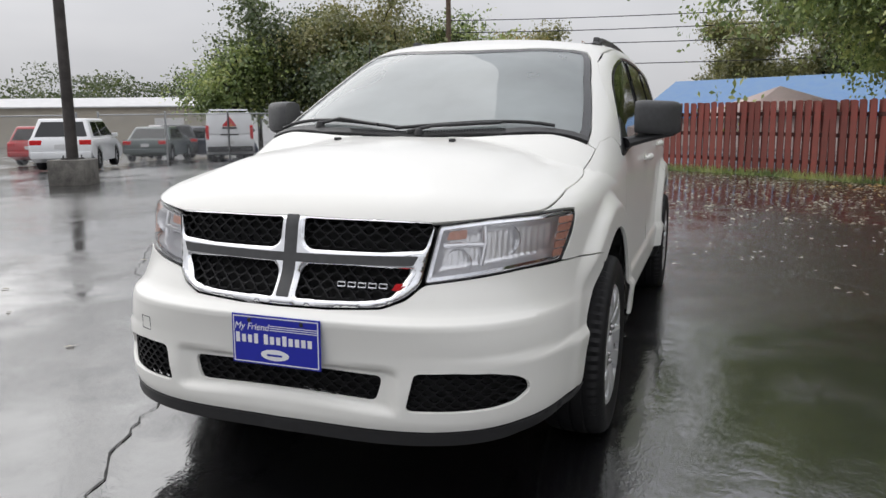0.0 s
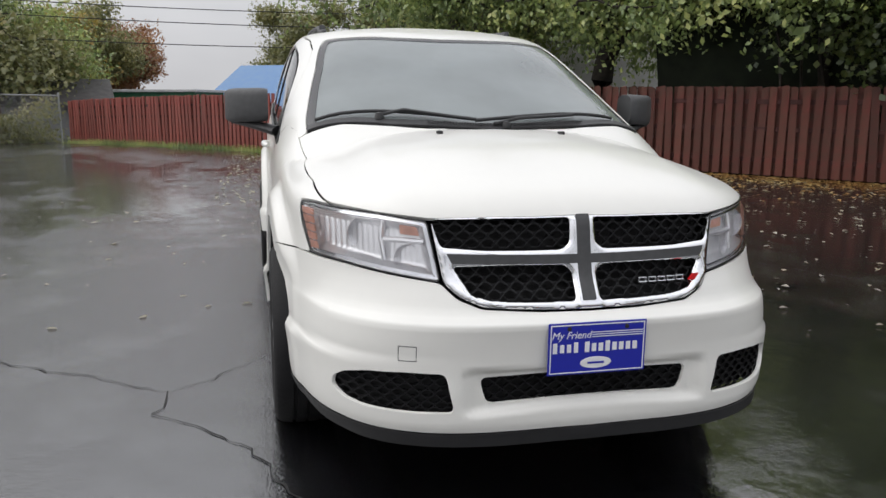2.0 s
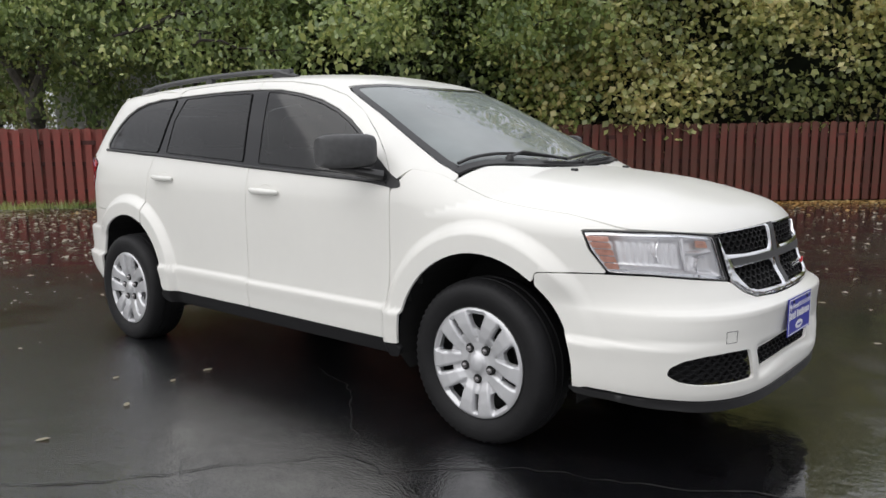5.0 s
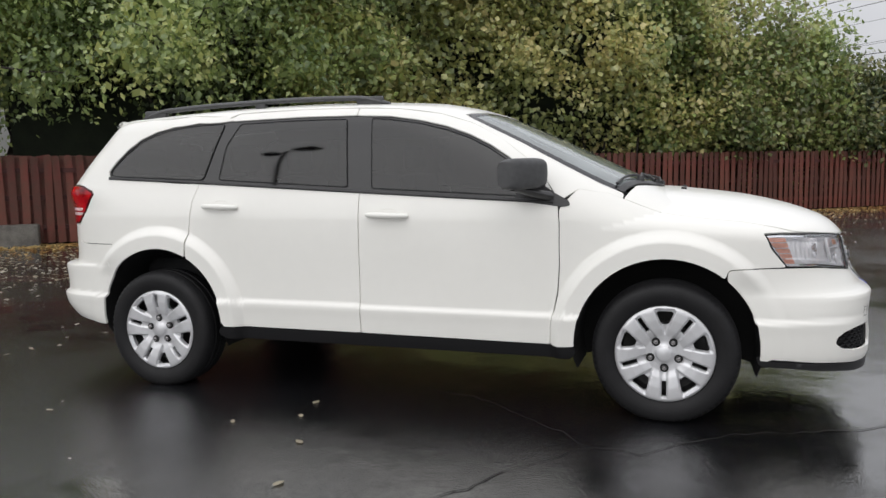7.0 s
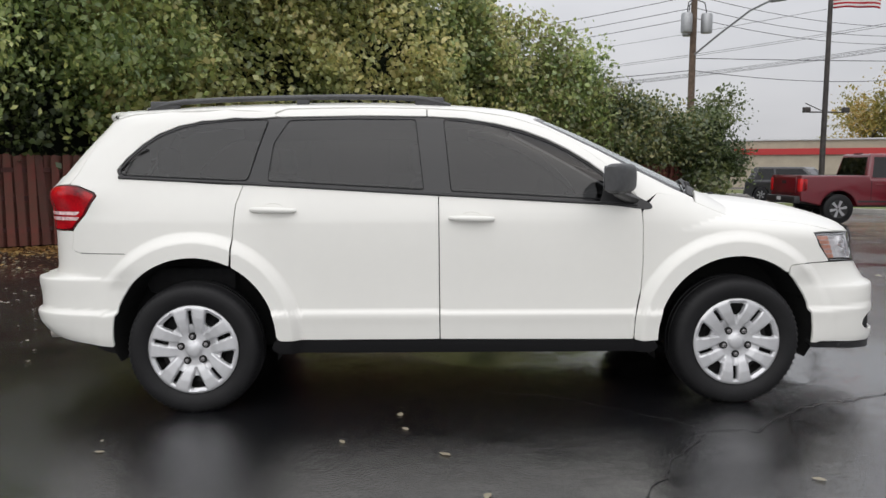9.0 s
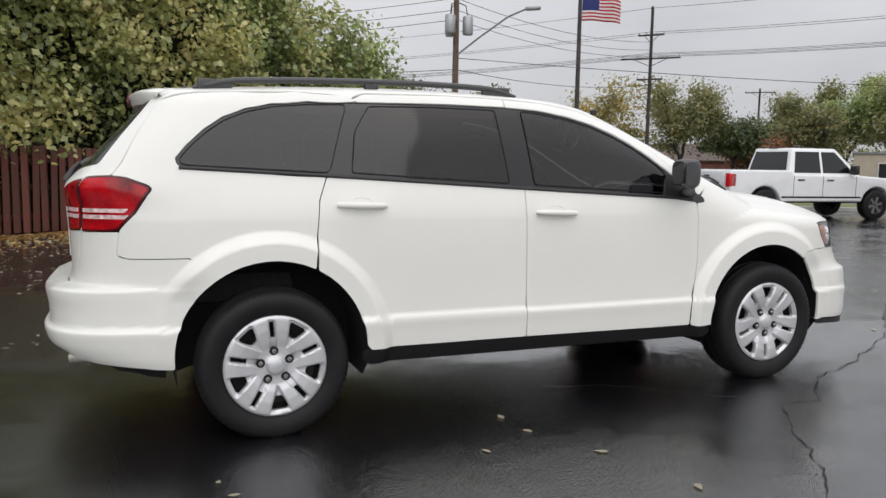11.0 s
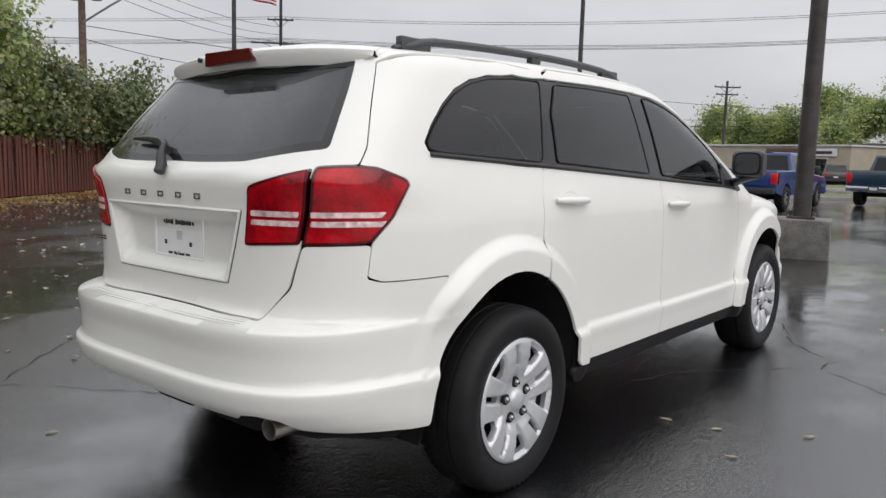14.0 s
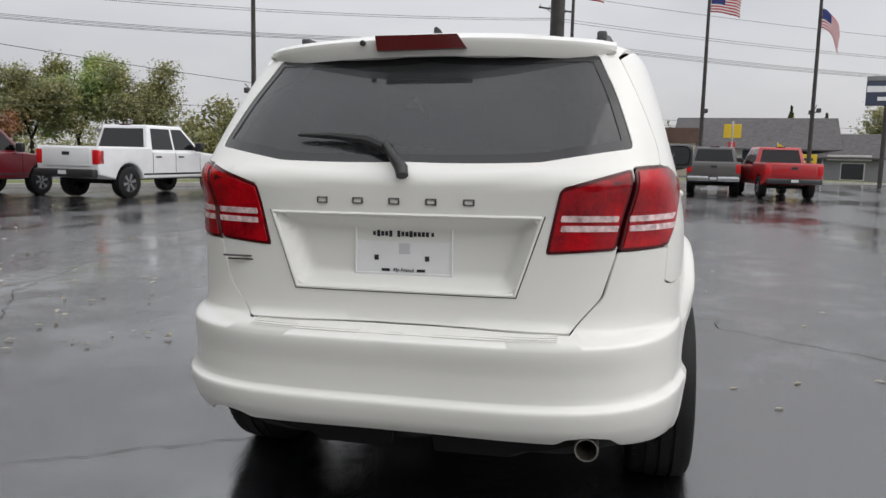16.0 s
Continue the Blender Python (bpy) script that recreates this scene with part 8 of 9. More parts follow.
# weeds and vines grown into the wire fence
wa, wb = np.array([-28.2, -8.2]), np.array([-20.8, -16.4])
wd = (wb - wa) / np.linalg.norm(wb - wa)
wo = np.array([-0.742, -0.670])
cs = []
for _ in range(260):
    t = nrng.beta(1.0, 1.5) * 0.85
    q = wa + (wb - wa) * t + wo * abs(nrng.normal(0.25, 0.35))
    top = (1.75 - 1.1 * t) * (0.75 + 0.5 * noise.noise((t * 9, 1.0, 4.0)))
    cs.append((q[0], q[1], ground_z(float(q[0]), float(q[1])) + max(0.1, top * nrng.random())))
cs = np.array(cs)
n = 9000
pt = cs[nrng.integers(0, len(cs), n)] + np.clip(nrng.normal(size=(n, 3)), -1.6, 1.6) * np.array([0.26, 0.26, 0.16])
tagged(leaves("fence_weeds", pt, 0.13, M_LEAF_OLIVE, facing=(0.9, 0.8, 0.6), aspect=0.6), "pale green weeds and vines grown through the wire fence", "weeds", kind="stuff")

# ---- lamp posts, flag poles, utility poles ----
M_POLE = material("weathered_dark_pole", (0.055, 0.048, 0.045), 0.55, 0.3, vary=0.5, scale=5, bump=0.2, bscale=30)
M_TIMBER = material("grey_brown_timber_pole", (0.13, 0.09, 0.065), 0.85, vary=0.45, scale=6, bump=0.5, bscale=40)
M_TIMBER_DARK = material("dark_timber_pole", (0.045, 0.038, 0.034), 0.85, vary=0.4, scale=6)
M_CABLE = material("black_cable", (0.015, 0.015, 0.016), 0.6)


def lamp_post(x, y, yaw, label, height=9.0):
    t = thing("lamp_post", label, "lamp post", "lamp posts in the car park")
    bm = bmesh.new()
    box(bm, (0, 0, 0.25), (0.74, 0.74, 0.53), 0.025)
    part("base", bm, M_CONCRETE, t, "stained concrete base", smooth=True)
    bm = bmesh.new()
    box(bm, (0, 0, 0.53), (0.34, 0.34, 0.03), 0.006)
    fl = part("base_plate", bm, M_POLE, t)
    for sx in (-1, 1):
        for sy in (-1, 1):
            bm = bmesh.new()
            tube(bm, [(sx * 0.13, sy * 0.13, 0.53), (sx * 0.13, sy * 0.13, 0.60)], 0.014, 6)
            part("bolt", bm, M_STEEL, fl)
    bm = bmesh.new()
    tube(bm, [(0, 0, 0.5), (0, 0, height)], [0.115, 0.085], 16)
    part("pole", bm, M_POLE, t, smooth=True)
    for s in (-1, 1):
        bm = bmesh.new()
        tube(bm, [(0, 0, height - 0.2), (s * 0.5, 0, height - 0.05)], 0.03, 8)
        box(bm, (s * 0.85, 0, height), (0.7, 0.4, 0.16), 0.03)
        part("lamp_head", bm, M_POLE, t)
    t.matrix_world = Matrix.Translation((x, y, ground_z(x, y))) @ Matrix.Rotation(radians(yaw), 4, 'Z')


lamp_post(7.2, 0.42, 12, "tall dark lamp post on a square concrete base")
lamp_post(-7.95, -11.2, 22, "tall dark lamp post on a stained concrete base")
M_FLAG = bpy.data.materials.new("striped_flag_cloth")
M_FLAG.use_nodes = True
M_FLAG_R = material("red_cloth", (0.42, 0.02, 0.03), 0.8, vary=0.15, scale=4)
M_FLAG_W = material("white_cloth", (0.68, 0.67, 0.66), 0.8, vary=0.08, scale=4)
M_FLAG_B = material("navy_cloth", (0.02, 0.03, 0.14), 0.8, vary=0.15, scale=4)


def flag_pole(x, y, zf, yaw, label, droop=0.15, with_flag=True, arms=True, height=11.5, base=True):
    t = thing("flag_pole", label, "flag pole", "flag poles along the street")
    bm = bmesh.new()
    tube(bm, [(0, 0, 0), (0, 0, height)], [0.12, 0.075], 12)
    part("pole", bm, M_POLE, t, smooth=True)
    if base:
        bm = bmesh.new()
        box(bm, (0, 0, 0.32), (0.8, 0.8, 0.66), 0.03)
        part("base", bm, M_CONCRETE, t)
    if arms:
        bm = bmesh.new()
        tube(bm, [(-0.9, 0, 3.9), (0.9, 0, 3.9)], 0.03, 6)
        tube(bm, [(-0.8, 0, 4.25), (0, 0, 3.9)], 0.02, 6)
        for s in (-0.8, 0.8):
            box(bm, (s, -0.1, 3.98), (0.28, 0.2, 0.22), 0.04)
        part("floodlight_arm", bm, M_POLE, t)
    if with_flag:
        L, H, nx, ny = 1.75, 0.95, 22, 13
        c, s = math.cos(radians(yaw)), math.sin(radians(yaw))
        vs, fs, ms = [], [], []
        for i in range(nx + 1):
            for j in range(ny + 1):
                u, v = i / nx, j / ny
                off = 0.16 * math.sin(u * 7 + v * 1.6) * u
                px = 0.1 + u * L * (1 - droop * 0.5)
                vs.append((px * c - off * s, px * s + off * c, zf - v * H - droop * L * u * u + 0.05 * math.sin(u * 9) * u))
        for i in range(nx):
            for j in range(ny):
                a = i * (ny + 1) + j
                fs.append((a, a + ny + 1, a + ny + 2, a + 1))
                ms.append(2 if (i < nx * 0.42 and j < 7) else (0 if j % 2 == 0 else 1))
        fl = mesh_object("flag", vs, fs, M_FLAG_R, True, t, "red and white striped flag with a navy corner")
        fl.data.materials.append(M_FLAG_W)
        fl.data.materials.append(M_FLAG_B)
        fl.data.polygons.foreach_set("material_index", ms)
        md = fl.modifiers.new("thick", 'SOLIDIFY')
        md.thickness = 0.012
    t.matrix_world = Matrix.Translation((x, y, ground_z(x, y)))


flag_pole(16.1, 25.9, 8.9, -40, "dark flag pole with a striped flag", 0.12)
flag_pole(26.7, 15.2, 12.5, -40, "dark pole with a floodlight arm", with_flag=False, height=13.0)
flag_pole(38.9, 2.4, 10.9, -70, "dark pole with a striped flag", 0.1, height=12.5)
flag_pole(39.9, -4.75, 10.2, -78, "dark flag pole with a striped flag", 0.15, height=12.0)
flag_pole(38.5, -10.0, 9.1, -70, "dark flag pole with a drooping striped flag", 0.75, height=10.9)


def utility_pole(x, y, h, mat, label, arms=((0.6, 2.4),), yaw=-46, r=0.16):
    t = thing("utility_pole", label, "utility pole", "utility poles")
    bm = bmesh.new()
    tube(bm, [(0, 0, 0), (0, 0, h)], [r, r * 0.7], 12)
    part("pole", bm, mat, t, smooth=True)
    for below, ln in arms:
        bm = bmesh.new()
        box(bm, (0, -0.14, h - below), (ln, 0.10, 0.12), 0.01)
        arm = part("cross_arm", bm, mat, t)
        bm = bmesh.new()
        for s in (-1, 1):
            tube(bm, [(s * ln * 0.30, -0.14, h - below), (0, -0.1, h - below - 0.6)], 0.025, 5)
        part("arm_brace", bm, mat, arm)
        for s in (-0.47, -0.2, 0.2, 0.47):
            bm = bmesh.new()
            revolve(bm, [(0.0, 0.20), (0.05, 0.18), (0.04, 0.10), (0.06, 0.06), (0.03, 0.0)], "z", 8, (s * ln, -0.14, h - below + 0.05))
            part("insulator", bm, M_GALV, arm, smooth=True)
    t.matrix_world = Matrix.Translation((x, y, ground_z(x, y))) @ Matrix.Rotation(radians(yaw), 4, 'Z')
    return t


wp = utility_pole(13.6, 34.3, 11.5, M_TIMBER, "timber pole with transformers and a street light arm", arms=(), r=0.2)
for k in range(3):
    bm = bmesh.new()
    a = 2.1 * k + 0.4
    revolve(bm, [(0.0, 0.0), (0.26, 0.0), (0.28, 0.06), (0.28, 0.86), (0.24, 0.95), (0.0, 0.98)], "z", 16, (0.62 * math.cos(a), 0.62 * math.sin(a), 8.4))
    part("transformer", bm, M_GALV, wp, "grey transformer can", smooth=True)
    bm = bmesh.new()
    tube(bm, [(0.62 * math.cos(a), 0.62 * math.sin(a), 9.3), (0.5 * math.cos(a), 0.5 * math.sin(a), 9.9), (0, 0, 10.1)], 0.03, 6)
    part("bushing", bm, M_CABLE, wp)
bm = bmesh.new()
tube(bm, [(0, 0, 7.3), (1.6, -0.6, 8.1), (3.4, -1.3, 8.9), (4.5, -1.8, 9.1)], 0.05, 8)
part("lamp_arm", bm, M_GALV, wp, smooth=True)
bm = bmesh.new()
box(bm, (4.9, -1.95, 9.08), (0.75, 0.3, 0.18), 0.06)
part("street_light", bm, M_GALV, wp, smooth=True)
utility_pole(35.3, 47.1, 14.0, M_TIMBER_DARK, "dark timber pole with two cross arms", arms=((2.2, 2.0), (4.0, 4.6), (5.6, 2.0)))
utility_pole(68, 70, 11.2, M_TIMBER_DARK, "far timber pole with a cross arm", arms=((0.5, 3.4),))
utility_pole(72, 25.0, 9.6, M_TIMBER_DARK, "far timber pole behind the yard", arms=((0.6, 2.6), (1.3, 2.2)))
utility_pole(56, 4.9, 14.0, M_TIMBER_DARK, "timber pole beside the street", arms=((1.5, 3.4), (5.0, 4.0)))
utility_pole(88, -1.0, 7.5, M_TIMBER_DARK, "far timber pole behind the stores", arms=((0.5, 2.4),))
utility_pole(*at((4.47, -0.37), -163.2, 40), 11.0, M_TIMBER, "timber pole beyond the wire fence", arms=((0.8, 2.4),))


def cable(a, b, sag, r=0.018, label="black overhead cable"):
    bm = bmesh.new()
    a, b = Vector(a), Vector(b)
    n = 24
    tube(bm, [a + (b - a) * k / n - Vector((0, 0, sag * 4 * (k / n) * (1 - k / n))) for k in range(n + 1)], r, 5)
    tagged(part("overhead_cable", bm, M_CABLE), label + " strung between poles", "cable", "overhead cables", "structure")


pa, pb, pc, pd = Vector((35.3, 47.1, 0)), Vector((56, 4.9, 0)), Vector((-2.0, 95.0, 0)), Vector((92, -50, 0))
for s, z in ((-0.9, 11.6), (0.9, 11.6), (0.0, 13.5), (-2.0, 9.9), (-0.7, 9.9), (0.9, 9.9), (2.0, 9.9)):
    o = Vector((0.70 * 0, 0, 0)) + V * (s * 0.5)
    for a, b in ((pc, pa), (pa, pb), (pb, pd)):
        cable(a + o + Vector((0, 0, z)), b + o + Vector((0, 0, z)), 0.7, 0.016)
wpt = Vector((13.6, 34.3, 0))
cable(wpt + Vector((0, 0, 6.2)), pa + Vector((0, 0, 7.6)), 0.5, 0.018)
cable(wpt + Vector((0, 0, 6.2)), wpt + Vector((-26, 14, 6.6)), 0.5, 0.018)
cable(wpt + Vector((0, 0, 6.8)), wpt + Vector((60, -20, 6.2)), 0.8, 0.018)
for z in (8.8, 9.3, 9.9):
    cable(wpt + Vector((0, 0, z)), wpt + Vector((-30, 26, z)), 0.7, 0.016)
    cable(wpt + Vector((0, 0, z)), pa + Vector((0, 0, z + 1)), 0.6, 0.016)
for z, dz in ((5.6, 0), (4.9, 0.2)):
    cable(pa + Vector((14, 10, z)), pb + Vector((16, 3, z + dz)), 0.6, 0.018)
    cable(pb + Vector((16, 3, z + dz)), pd + Vector((10, 0, z)), 0.6, 0.018)
# cables beyond the red fence
bp0 = Vector((*at((4.47, -0.37), -163.2, 40), 0))
for z, far in ((8.2, 9.0), (6.2, 7.2), (5.6, 6.6), (5.0, 5.8), (4.0, 4.8)):
    cable(bp0 + Vector((0, 0, z)), (-38, 26, far), 0.5, 0.022)

# ---- buildings ----
M_TAN = material("tan_render", (0.40, 0.35, 0.27), 0.85, vary=0.12, scale=1.5, bump=0.2, bscale=12)
M_CREAM = material("cream_metal_siding", (0.42, 0.38, 0.31), 0.6, vary=0.12, scale=1.0)
M_PALEROOF = material("pale_metal_roof", (0.52, 0.52, 0.53), 0.5, vary=0.12, scale=1.5)
M_REDTRIM = material("red_fascia", (0.42, 0.03, 0.03), 0.5)
M_BRICK = material("red_brick_far", (0.24, 0.10, 0.07), 0.85, vary=0.3, scale=3)
M_ROOF = material("grey_shingles", (0.085, 0.08, 0.08), 0.85, vary=0.35, scale=3, bump=0.4, bscale=15)
M_ROOFBROWN = material("brown_shingles", (0.13, 0.10, 0.085), 0.85, vary=0.3, scale=3)
M_BLUEROOF = material("blue_metal_roof", (0.075, 0.19, 0.40), 0.45, vary=0.15, scale=2, colour2=(0.11, 0.22, 0.38))
M_PINK = material("pinkish_siding", (0.52, 0.42, 0.40), 0.75, vary=0.1, scale=2)
M_CANVAS = material("pale_pink_canvas", (0.62, 0.50, 0.48), 0.85, vary=0.1, scale=1.5)
M_SIDING = material("white_siding", (0.68, 0.67, 0.66), 0.6, vary=0.06, scale=2)
M_GREENWALL = material("green_metal_wall", (0.035, 0.15, 0.08), 0.6, vary=0.2, scale=2)
M_DARKWALL = material("dark_corrugated_wall", (0.075, 0.075, 0.08), 0.6, vary=0.2, scale=2)
M_BROWN = material("brown_stucco", (0.11, 0.065, 0.05), 0.85, vary=0.2, scale=2)
M_GREYWALL = material("grey_wall", (0.22, 0.22, 0.23), 0.8, vary=0.12, scale=2)
M_DARKGLASS = material("dark_shop_glass", (0.02, 0.022, 0.025), 0.06)
M_YELLOW = material("yellow_banner", (0.62, 0.42, 0.02), 0.6)
M_GLOWSIGN = bpy.data.materials.new("lit_sign_face")
M_GLOWSIGN.use_nodes = True
bs = M_GLOWSIGN.node_tree.nodes["Principled BSDF"]
bs.inputs["Base Color"].default_value = (0.5, 0.3, 0.12, 1)
bs.inputs["Emission Color"].default_value = (1.0, 0.65, 0.25, 1)
bs.inputs["Emission Strength"].default_value = 0.5


def house(name, x, y, yaw, lx, ly, hw, label, wall, roof, ridge=1.6, over=0.4, flat=False, windows=(), category="building", trim=None, base=0.0):
    """A building with walls, roof, eaves, and windows (side, along, sill, width, height, glass or door)."""
    t = thing(name, label, category)
    bm = bmesh.new()
    z0 = -0.6
    if flat:
        box(bm, (0, 0, (hw + z0) / 2), (lx, ly, hw - z0))
        part("wall", bm, wall, t)
        bm = bmesh.new()
        box(bm, (0, 0, hw + 0.06), (lx + 0.3, ly + 0.3, 0.14), 0.02)
        part("roof", bm, roof, t)
    else:
        prism(bm, [(-ly / 2, z0), (ly / 2, z0), (ly / 2, hw), (0, hw + ridge), (-ly / 2, hw)], (-lx / 2, 0, 0), (0, 1, 0), (0, 0, 1), lx)
        part("wall", bm, wall, t)
        bm = bmesh.new()
        e = ridge / (ly / 2)
        th = 0.14
        for s in (-1, 1):
            a = (ly / 2 + over)
            prism(bm, [(0, hw + ridge + 0.02), (s * a, hw - over * e + 0.02), (s * a, hw - over * e + th), (0, hw + ridge + th + 0.04)] if s > 0 else
                  [(0, hw + ridge + th + 0.04), (s * a, hw - over * e + th), (s * a, hw - over * e + 0.02), (0, hw + ridge + 0.02)], (-lx / 2 - over, 0, 0), (0, 1, 0), (0, 0, 1), lx + 2 * over)
        part("roof", bm, roof, t)
    if trim:
        bm = bmesh.new()
        box(bm, (0, 0, trim[1]), (lx + 0.36, ly + 0.36, trim[2]), 0.01)
        part("fascia", bm, trim[0], t)
    for side, along, sill, ww, hh, mt in windows:
        bm = bmesh.new()
        c = {"f": (along, -ly / 2 - 0.02, sill + hh / 2), "b": (along, ly / 2 + 0.02, sill + hh / 2), "l": (-lx / 2 - 0.02, along, sill + hh / 2), "r": (lx / 2 + 0.02, along, sill + hh / 2)}[side]
        sz = (ww, 0.08, hh) if side in "fb" else (0.08, ww, hh)
        fr = (ww + 0.16, 0.06, hh + 0.16) if side in "fb" else (0.06, ww + 0.16, hh + 0.16)
        box(bm, c, fr, 0.01)
        wn2 = part("window", bm, M_SIDING, t)
        bm = bmesh.new()
        off = {"f": (0, -0.03, 0), "b": (0, 0.03, 0), "l": (-0.03, 0, 0), "r": (0.03, 0, 0)}[side]
        box(bm, tuple(np.array(c) + np.array(off)), sz)
        part("pane", bm, mt, wn2)
    t.matrix_world = Matrix.Translation((x, y, ground_z(x, y) + base)) @ Matrix.Rotation(radians(yaw), 4, 'Z')
    return t


def between(az0, az1, d0, d1, eye=E1):
    p, q = Vector((*at(eye, az0, d0), 0)), Vector((*at(eye, az1, d1), 0))
    m = (p + q) / 2
    return m, math.degrees(math.atan2((q - p).y, (q - p).x)), (q - p).length


# long cream shed beyond the yard
m, yw, ln = between(-130.0, -144.2, 92, 84, E0)
sh = house("long_shed", m.x, m.y, yw + 180, ln, 12, 3.85, "long cream metal shed with a pale roof", M_CREAM, M_PALEROOF, ridge=0.9, category="shed", windows=[("b", -8.5, 0.3, 2.6, 2.4, M_SIDING)], base=-0.1)
m, yw, ln = between(-129.0, -146.0, 70, 64, E0)
# houses behind the red fence
m, yw, ln = between(-163.4, -170.0, 42, 42, (4.2, -0.9))
house("garden_shed", m.x, m.y, yw, ln, 5, 1.6, "weathered grey shed with shingle roof", M_GREYWALL, M_ROOF, ridge=1.0, category="shed")
m, yw, ln = between(-171.5, -177.0, 46, 44, (4.2, -0.9))
house("green_outbuilding", m.x, m.y, yw, ln, 4, 2.2, "dark green metal outbuilding with a pale flat roof", M_GREENWALL, M_PALEROOF, flat=True, category="shed")
house("blue_roofed_house", -50.0, 5.6, 62, 15.5, 9.5, 2.1, "low house with a bright blue metal roof", M_PINK, M_BLUEROOF, ridge=2.2, over=0.5, category="house", windows=[("l", 0.0, 1.0, 1.0, 1.1, M_DARKGLASS)])
house("white_house", -24.2, 15.2, 62, 12, 7, 5.6, "white clapboard house behind trees", M_SIDING, M_ROOF, ridge=2.4, category="house")
wh = bpy.data.objects["white_house"]
for k in range(40):
    bm = bmesh.new()
    box(bm, (0, -3.51, 0.25 + 0.135 * k), (12.0, 0.02, 0.118), 0.0, Matrix.Rotation(radians(0), 3, 'X'))
    part("clapboard", bm, M_SIDING, wh)
# canopy tent
t = thing("canopy_tent", "pale pink peaked canopy tent behind the fence", "tent")
bm = bmesh.new()
ap = bm.verts.new((0, 0, 2.75))
mid = [bm.verts.new((x * 0.9, y * 0.9, 2.35)) for x, y in ((-1, -1), (1, -1), (1, 1), (-1, 1))]
low4 = [bm.verts.new((x * 1.75, y * 1.75, 2.02)) for x, y in ((-1, -1), (1, -1), (1, 1), (-1, 1))]
hem = [bm.verts.new((x * 1.76, y * 1.76, 1.80)) for x, y in ((-1, -1), (1, -1), (1, 1), (-1, 1))]
for i in range(4):
    j = (i + 1) % 4
    bm.faces.new((mid[i], mid[j], ap))
    bm.faces.new((low4[i], low4[j], mid[j], mid[i]))
    bm.faces.new((hem[i], hem[j], low4[j], low4[i]))
part("canopy", bm, M_CANVAS, t)
for x, y in ((-1.7, -1.7), (1.7, -1.7), (1.7, 1.7), (-1.7, 1.7)):
    bm = bmesh.new()
    tube(bm, [(x, y, 0), (x, y, 2.0)], 0.03, 6)
    part("leg", bm, M_GALV, t)
t.matrix_world = Matrix.Translation((-21.5, 3.0, ground_z(-21.5, 3.0) - 0.35)) @ Matrix.Rotation(radians(20), 4, 'Z')

# across the street
m, yw, ln = between(72.5, 55.5, 76, 74, (-1.0, -4.6))
house("tan_store", m.x, m.y, yw, ln, 10, 3.9, "low tan store with a red stripe", M_TAN, M_PALEROOF, flat=True, trim=(M_REDTRIM, 3.0, 0.5))
m, yw, ln = between(56.0, 45.5, 98, 98, (-2, -4.3))
house("brick_house", m.x, m.y, yw, ln, 8, 2.4, "long low brick house", M_BRICK, M_ROOFBROWN, ridge=1.7, category="house", windows=[("f", -5.0, 0.9, 1.4, 1.0, M_DARKGLASS), ("f", 0.0, 0.9, 1.4, 1.0, M_DARKGLASS), ("f", 5.0, 0.9, 1.0, 1.0, M_DARKGLASS)])
m, yw, ln = between(40.2, 33.0, 76, 76, (-2.4, -4.1))
house("tan_bungalow", m.x, m.y, yw, ln, 8, 2.9, "tan bungalow with dark windows and flat eaves", M_TAN, M_GREYWALL, flat=True, category="house", windows=[("f", -2.2, 0.1, 1.4, 2.0, M_DARKGLASS), ("f", 0.6, 0.6, 1.8, 1.4, M_DARKGLASS), ("f", 3.2, 0.6, 1.2, 1.4, M_DARKGLASS)])
m, yw, ln = between(21.4, 10.0, 84, 72, (-3.7, -2.5))
house("tan_workshop", m.x, m.y, yw, ln, 9, 3.2, "long tan workshop with a brown band", M_TAN, M_PALEROOF, flat=True, windows=[("f", ln / 2 - 3.2, 0.0, 2.4, 2.2, M_DARKGLASS)])
ob = bpy.data.objects["tan_workshop"]
bm = bmesh.new()
box(bm, (ln / 2 - 6.2, -4.55, 2.75), (3.2, 0.1, 0.5))
part("brown_band", bm, M_BROWN, ob)
bm = bmesh.new()
box(bm, (ln / 2 - 2.6, -4.6, 2.70), (3.0, 0.12, 0.6), 0.01)
sg = part("sign_board", bm, M_SIDING, ob, "white sign with a dark bar")
bm = bmesh.new()
box(bm, (ln / 2 - 2.6, -4.68, 2.70), (2.2, 0.04, 0.22))
part("sign_bar", bm, M_INK, sg)
m, yw, ln = between(10.3, 3.6, 80, 76, (-4.0, -2.0))
house("dark_wall_building", m.x, m.y, yw, ln, 8, 3.4, "long dark grey corrugated building", M_DARKWALL, M_DARKWALL, flat=True)
ob = bpy.data.objects["dark_wall_building"]
for k in range(int(ln / 0.6)):
    bm = bmesh.new()
    box(bm, (-ln / 2 + 0.3 + 0.6 * k, -4.03, 1.5), (0.12, 0.06, 3.4))
    part("rib", bm, M_DARKWALL, ob)
m, yw, ln = between(4.2, -4.0, 72, 72, (-4.3, -1.5))
house("brown_store", m.x, m.y, yw, ln, 9, 3.9, "brown and tan storefront with a lit sign", M_TAN, M_BROWN, flat=True, trim=(M_BROWN, 3.35, 1.1), windows=[("f", -2.6, 0.1, 1.6, 2.2, M_DARKGLASS), ("f", 0.2, 0.1, 1.8, 2.2, M_DARKGLASS), ("f", 2.6, 0.1, 1.6, 2.2, M_DARKGLASS)])
ob = bpy.data.objects["brown_store"]
bm = bmesh.new()
box(bm, (0.6, -4.9, 3.35), (4.6, 0.3, 0.75), 0.03)
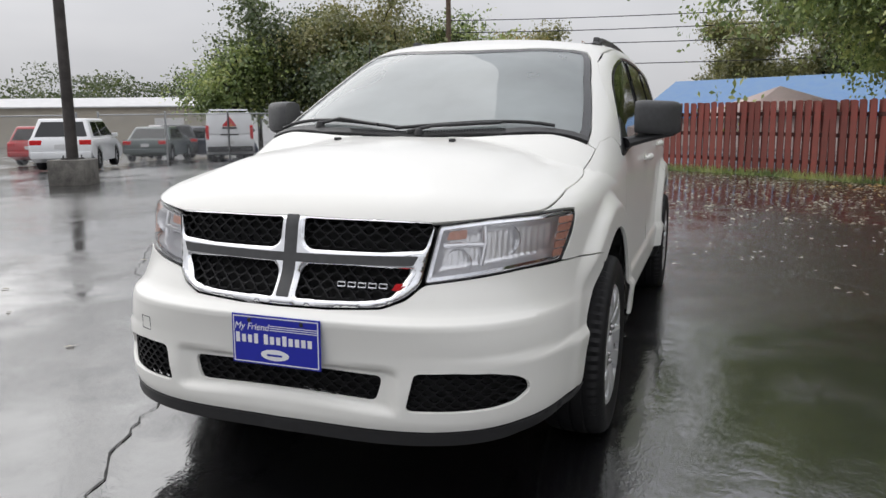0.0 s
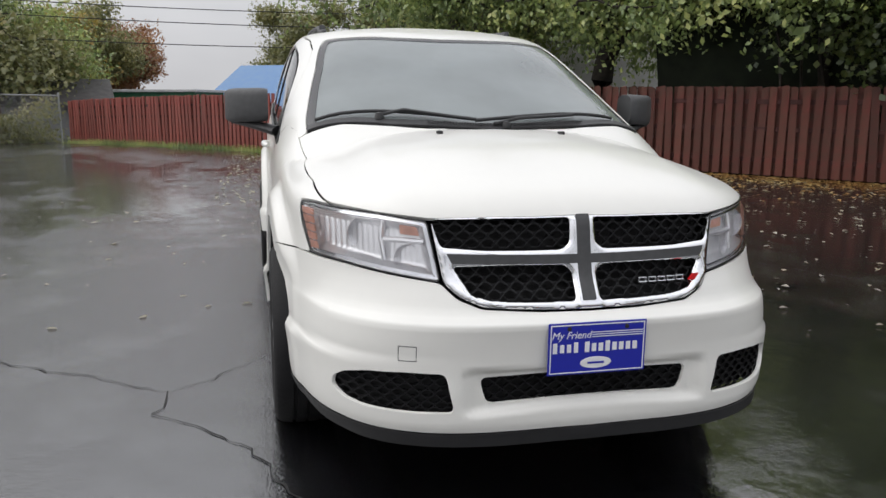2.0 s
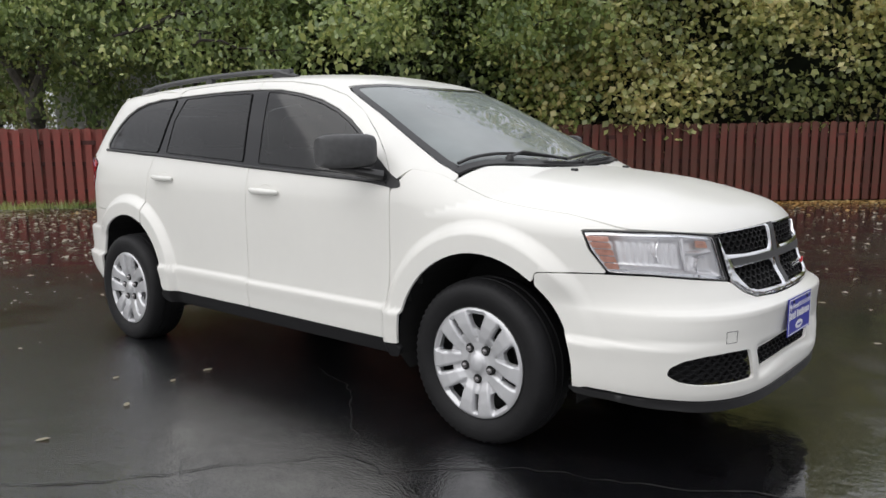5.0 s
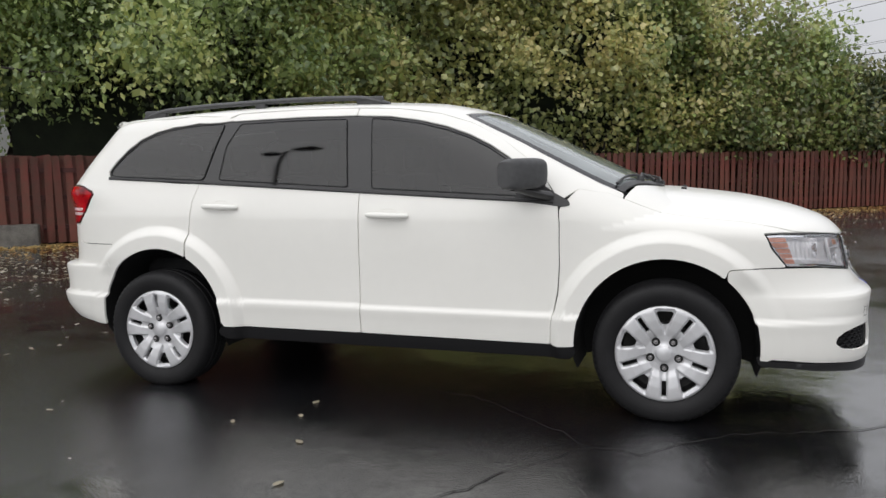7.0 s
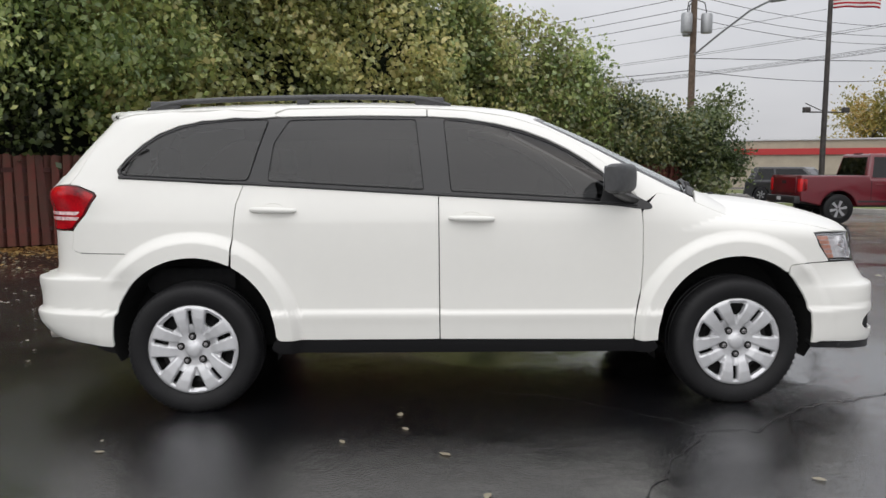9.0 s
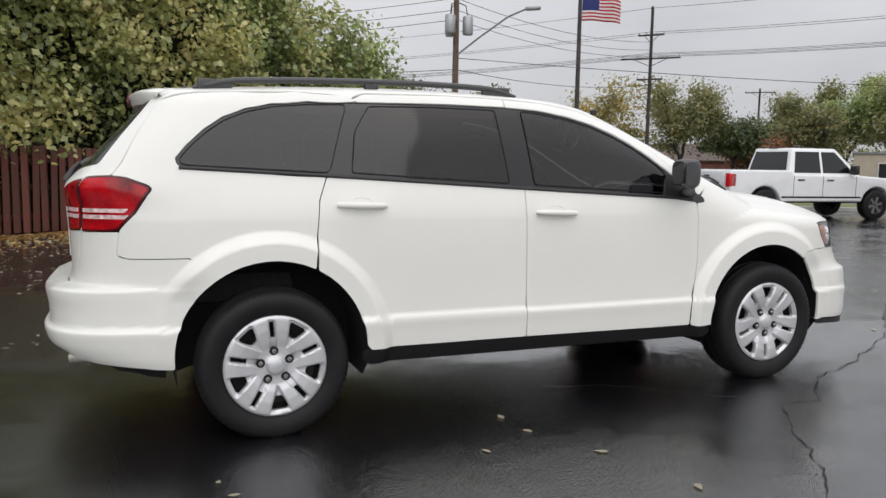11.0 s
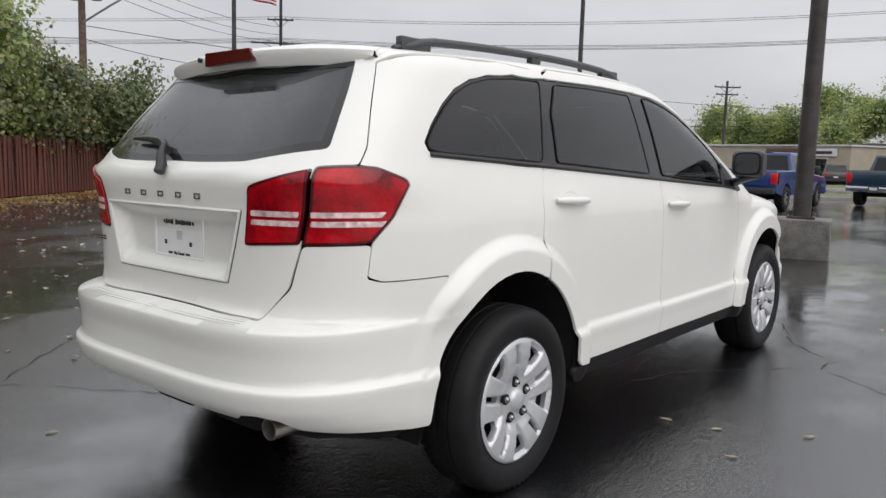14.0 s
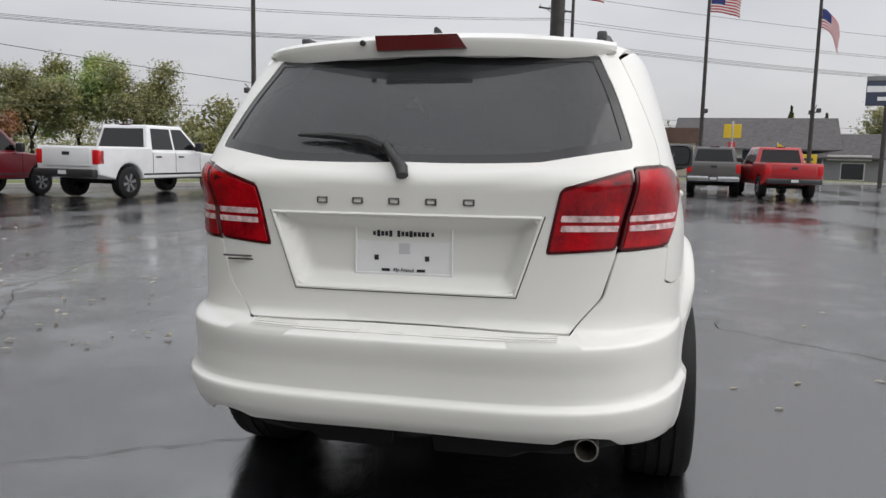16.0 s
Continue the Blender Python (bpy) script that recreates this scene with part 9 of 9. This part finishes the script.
sg = part("sign_box", bm, M_BROWN, ob, "sign box with a lit strip")
bm = bmesh.new()
box(bm, (0.4, -5.07, 3.38), (2.6, 0.04, 0.28))
part("sign_strip", bm, M_GLOWSIGN, sg, "warm lit strip")
m, yw, ln = between(-4.4, -13.2, 74, 74, (-4.5, -0.6))
house("diner", m.x, m.y, yw, ln, 10, 2.7, "white diner under a broad grey roof", M_SIDING, M_ROOF, ridge=2.3, over=0.9, windows=[("f", -3.9, 0.7, 1.1, 1.6, M_DARKGLASS), ("f", -2.0, 0.2, 1.2, 2.1, M_DARKGLASS), ("f", -0.2, 0.7, 1.2, 1.6, M_DARKGLASS), ("f", 1.6, 0.7, 1.2, 1.6, M_DARKGLASS), ("f", 3.4, 0.7, 1.2, 1.6, M_DARKGLASS)])
m, yw, ln = between(-12.6, -17.4, 72, 70, (-4.5, -0.6))
house("grey_house", m.x, m.y, yw, ln, 7, 2.1, "low grey house with a white sign board", M_GREYWALL, M_ROOF, ridge=1.6, over=0.6, category="house", windows=[("f", -1.6, 0.4, 1.0, 1.5, M_DARKGLASS), ("f", 1.2, 0.3, 1.6, 1.2, M_DARKGLASS)])
ob = bpy.data.objects["grey_house"]
bm = bmesh.new()
box(bm, (1.0, -3.9, 1.95), (3.2, 0.12, 0.42), 0.01)
sg = part("sign_board", bm, M_SIDING, ob)
bm = bmesh.new()
box(bm, (1.1, -3.98, 1.95), (2.2, 0.04, 0.14))
part("sign_bar", bm, M_INK, sg)


def banner(x, y, h, mat, label, w=0.6, yaw=-75):
    t = thing("banner_flag", label, "banner", "yellow banners at the diner")
    bm = bmesh.new()
    tube(bm, [(0, 0, 0), (0, 0, h)], 0.03, 6)
    part("pole", bm, M_BUMPER, t)
    bm = bmesh.new()
    prism(bm, [(0.03, h * 0.30), (w, h * 0.34), (w * 0.9, h * 0.85), (0.03, h)], (0, 0, 0), (math.cos(radians(yaw)), math.sin(radians(yaw)), 0), (0, 0, 1), 0.012)
    part("cloth", bm, mat, t)
    t.location = (x, y, ground_z(x, y))


banner(*at((-4.5, -0.6), -10.3, 66), 2.9, M_YELLOW, "tall yellow feather banner", 0.8)
bx, by = at((-4.5, -0.6), -7.4, 60)
t = thing("pole_sign", "yellow and red sign boards on a post", "sign")
bm = bmesh.new()
tube(bm, [(0, 0, 0), (0, 0, 4.2)], 0.08, 8)
part("post", bm, M_BUMPER, t)
bm = bmesh.new()
box(bm, (0, 0, 3.5), (0.1, 1.2, 1.0), 0.03)
part("board", bm, M_YELLOW, t)
bm = bmesh.new()
box(bm, (0, 0, 2.2), (0.1, 0.5, 1.1), 0.03)
part("board", bm, M_REDTRIM, t)
t.location = (bx, by, ground_z(bx, by))
bx, by = at((-4.5, -0.6), -12.0, 58)
t = thing("price_board", "yellow price board on legs", "sign")
bm = bmesh.new()
box(bm, (0, 0, 1.5), (0.08, 1.7, 0.9), 0.02)
bd = part("board", bm, M_YELLOW, t)
bm = bmesh.new()
box(bm, (-0.05, 0, 1.6), (0.02, 1.2, 0.16))
part("print_bar", bm, M_INK, bd)
bm = bmesh.new()
box(bm, (-0.05, 0, 1.3), (0.02, 1.2, 0.12))
part("print_bar", bm, M_INK, bd)
for s in (-0.7, 0.7):
    bm = bmesh.new()
    tube(bm, [(0, s, 0), (0, s, 1.1)], 0.04, 6)
    part("leg", bm, M_BUMPER, t)
t.location = (bx, by, ground_z(bx, by))
bx, by = at((-4.5, -0.6), -16.6, 60)
t = thing("tall_sign", "tall dark roadside sign with white bars", "sign")
bm = bmesh.new()
tube(bm, [(0, 0, 0), (0, 0, 5.6)], 0.15, 10)
part("post", bm, M_POLE, t)
bm = bmesh.new()
box(bm, (0, 0, 6.2), (0.4, 2.6, 1.6), 0.05)
sg = part("panel", bm, P_GREYBLUE, t)
bm = bmesh.new()
box(bm, (-0.22, 0.3, 6.5), (0.04, 1.9, 0.4))
part("print_bar", bm, M_WHITE, sg)
bm = bmesh.new()
box(bm, (-0.22, 0.0, 5.85), (0.04, 1.2, 0.25))
part("print_bar", bm, M_WHITE, sg)
bm = bmesh.new()
box(bm, (0, 0, 7.2), (0.4, 2.6, 0.35), 0.05)
part("cap", bm, M_GREYWALL, t)
t.matrix_world = Matrix.Translation((bx, by, ground_z(bx, by))) @ Matrix.Rotation(radians(-14), 4, 'Z')
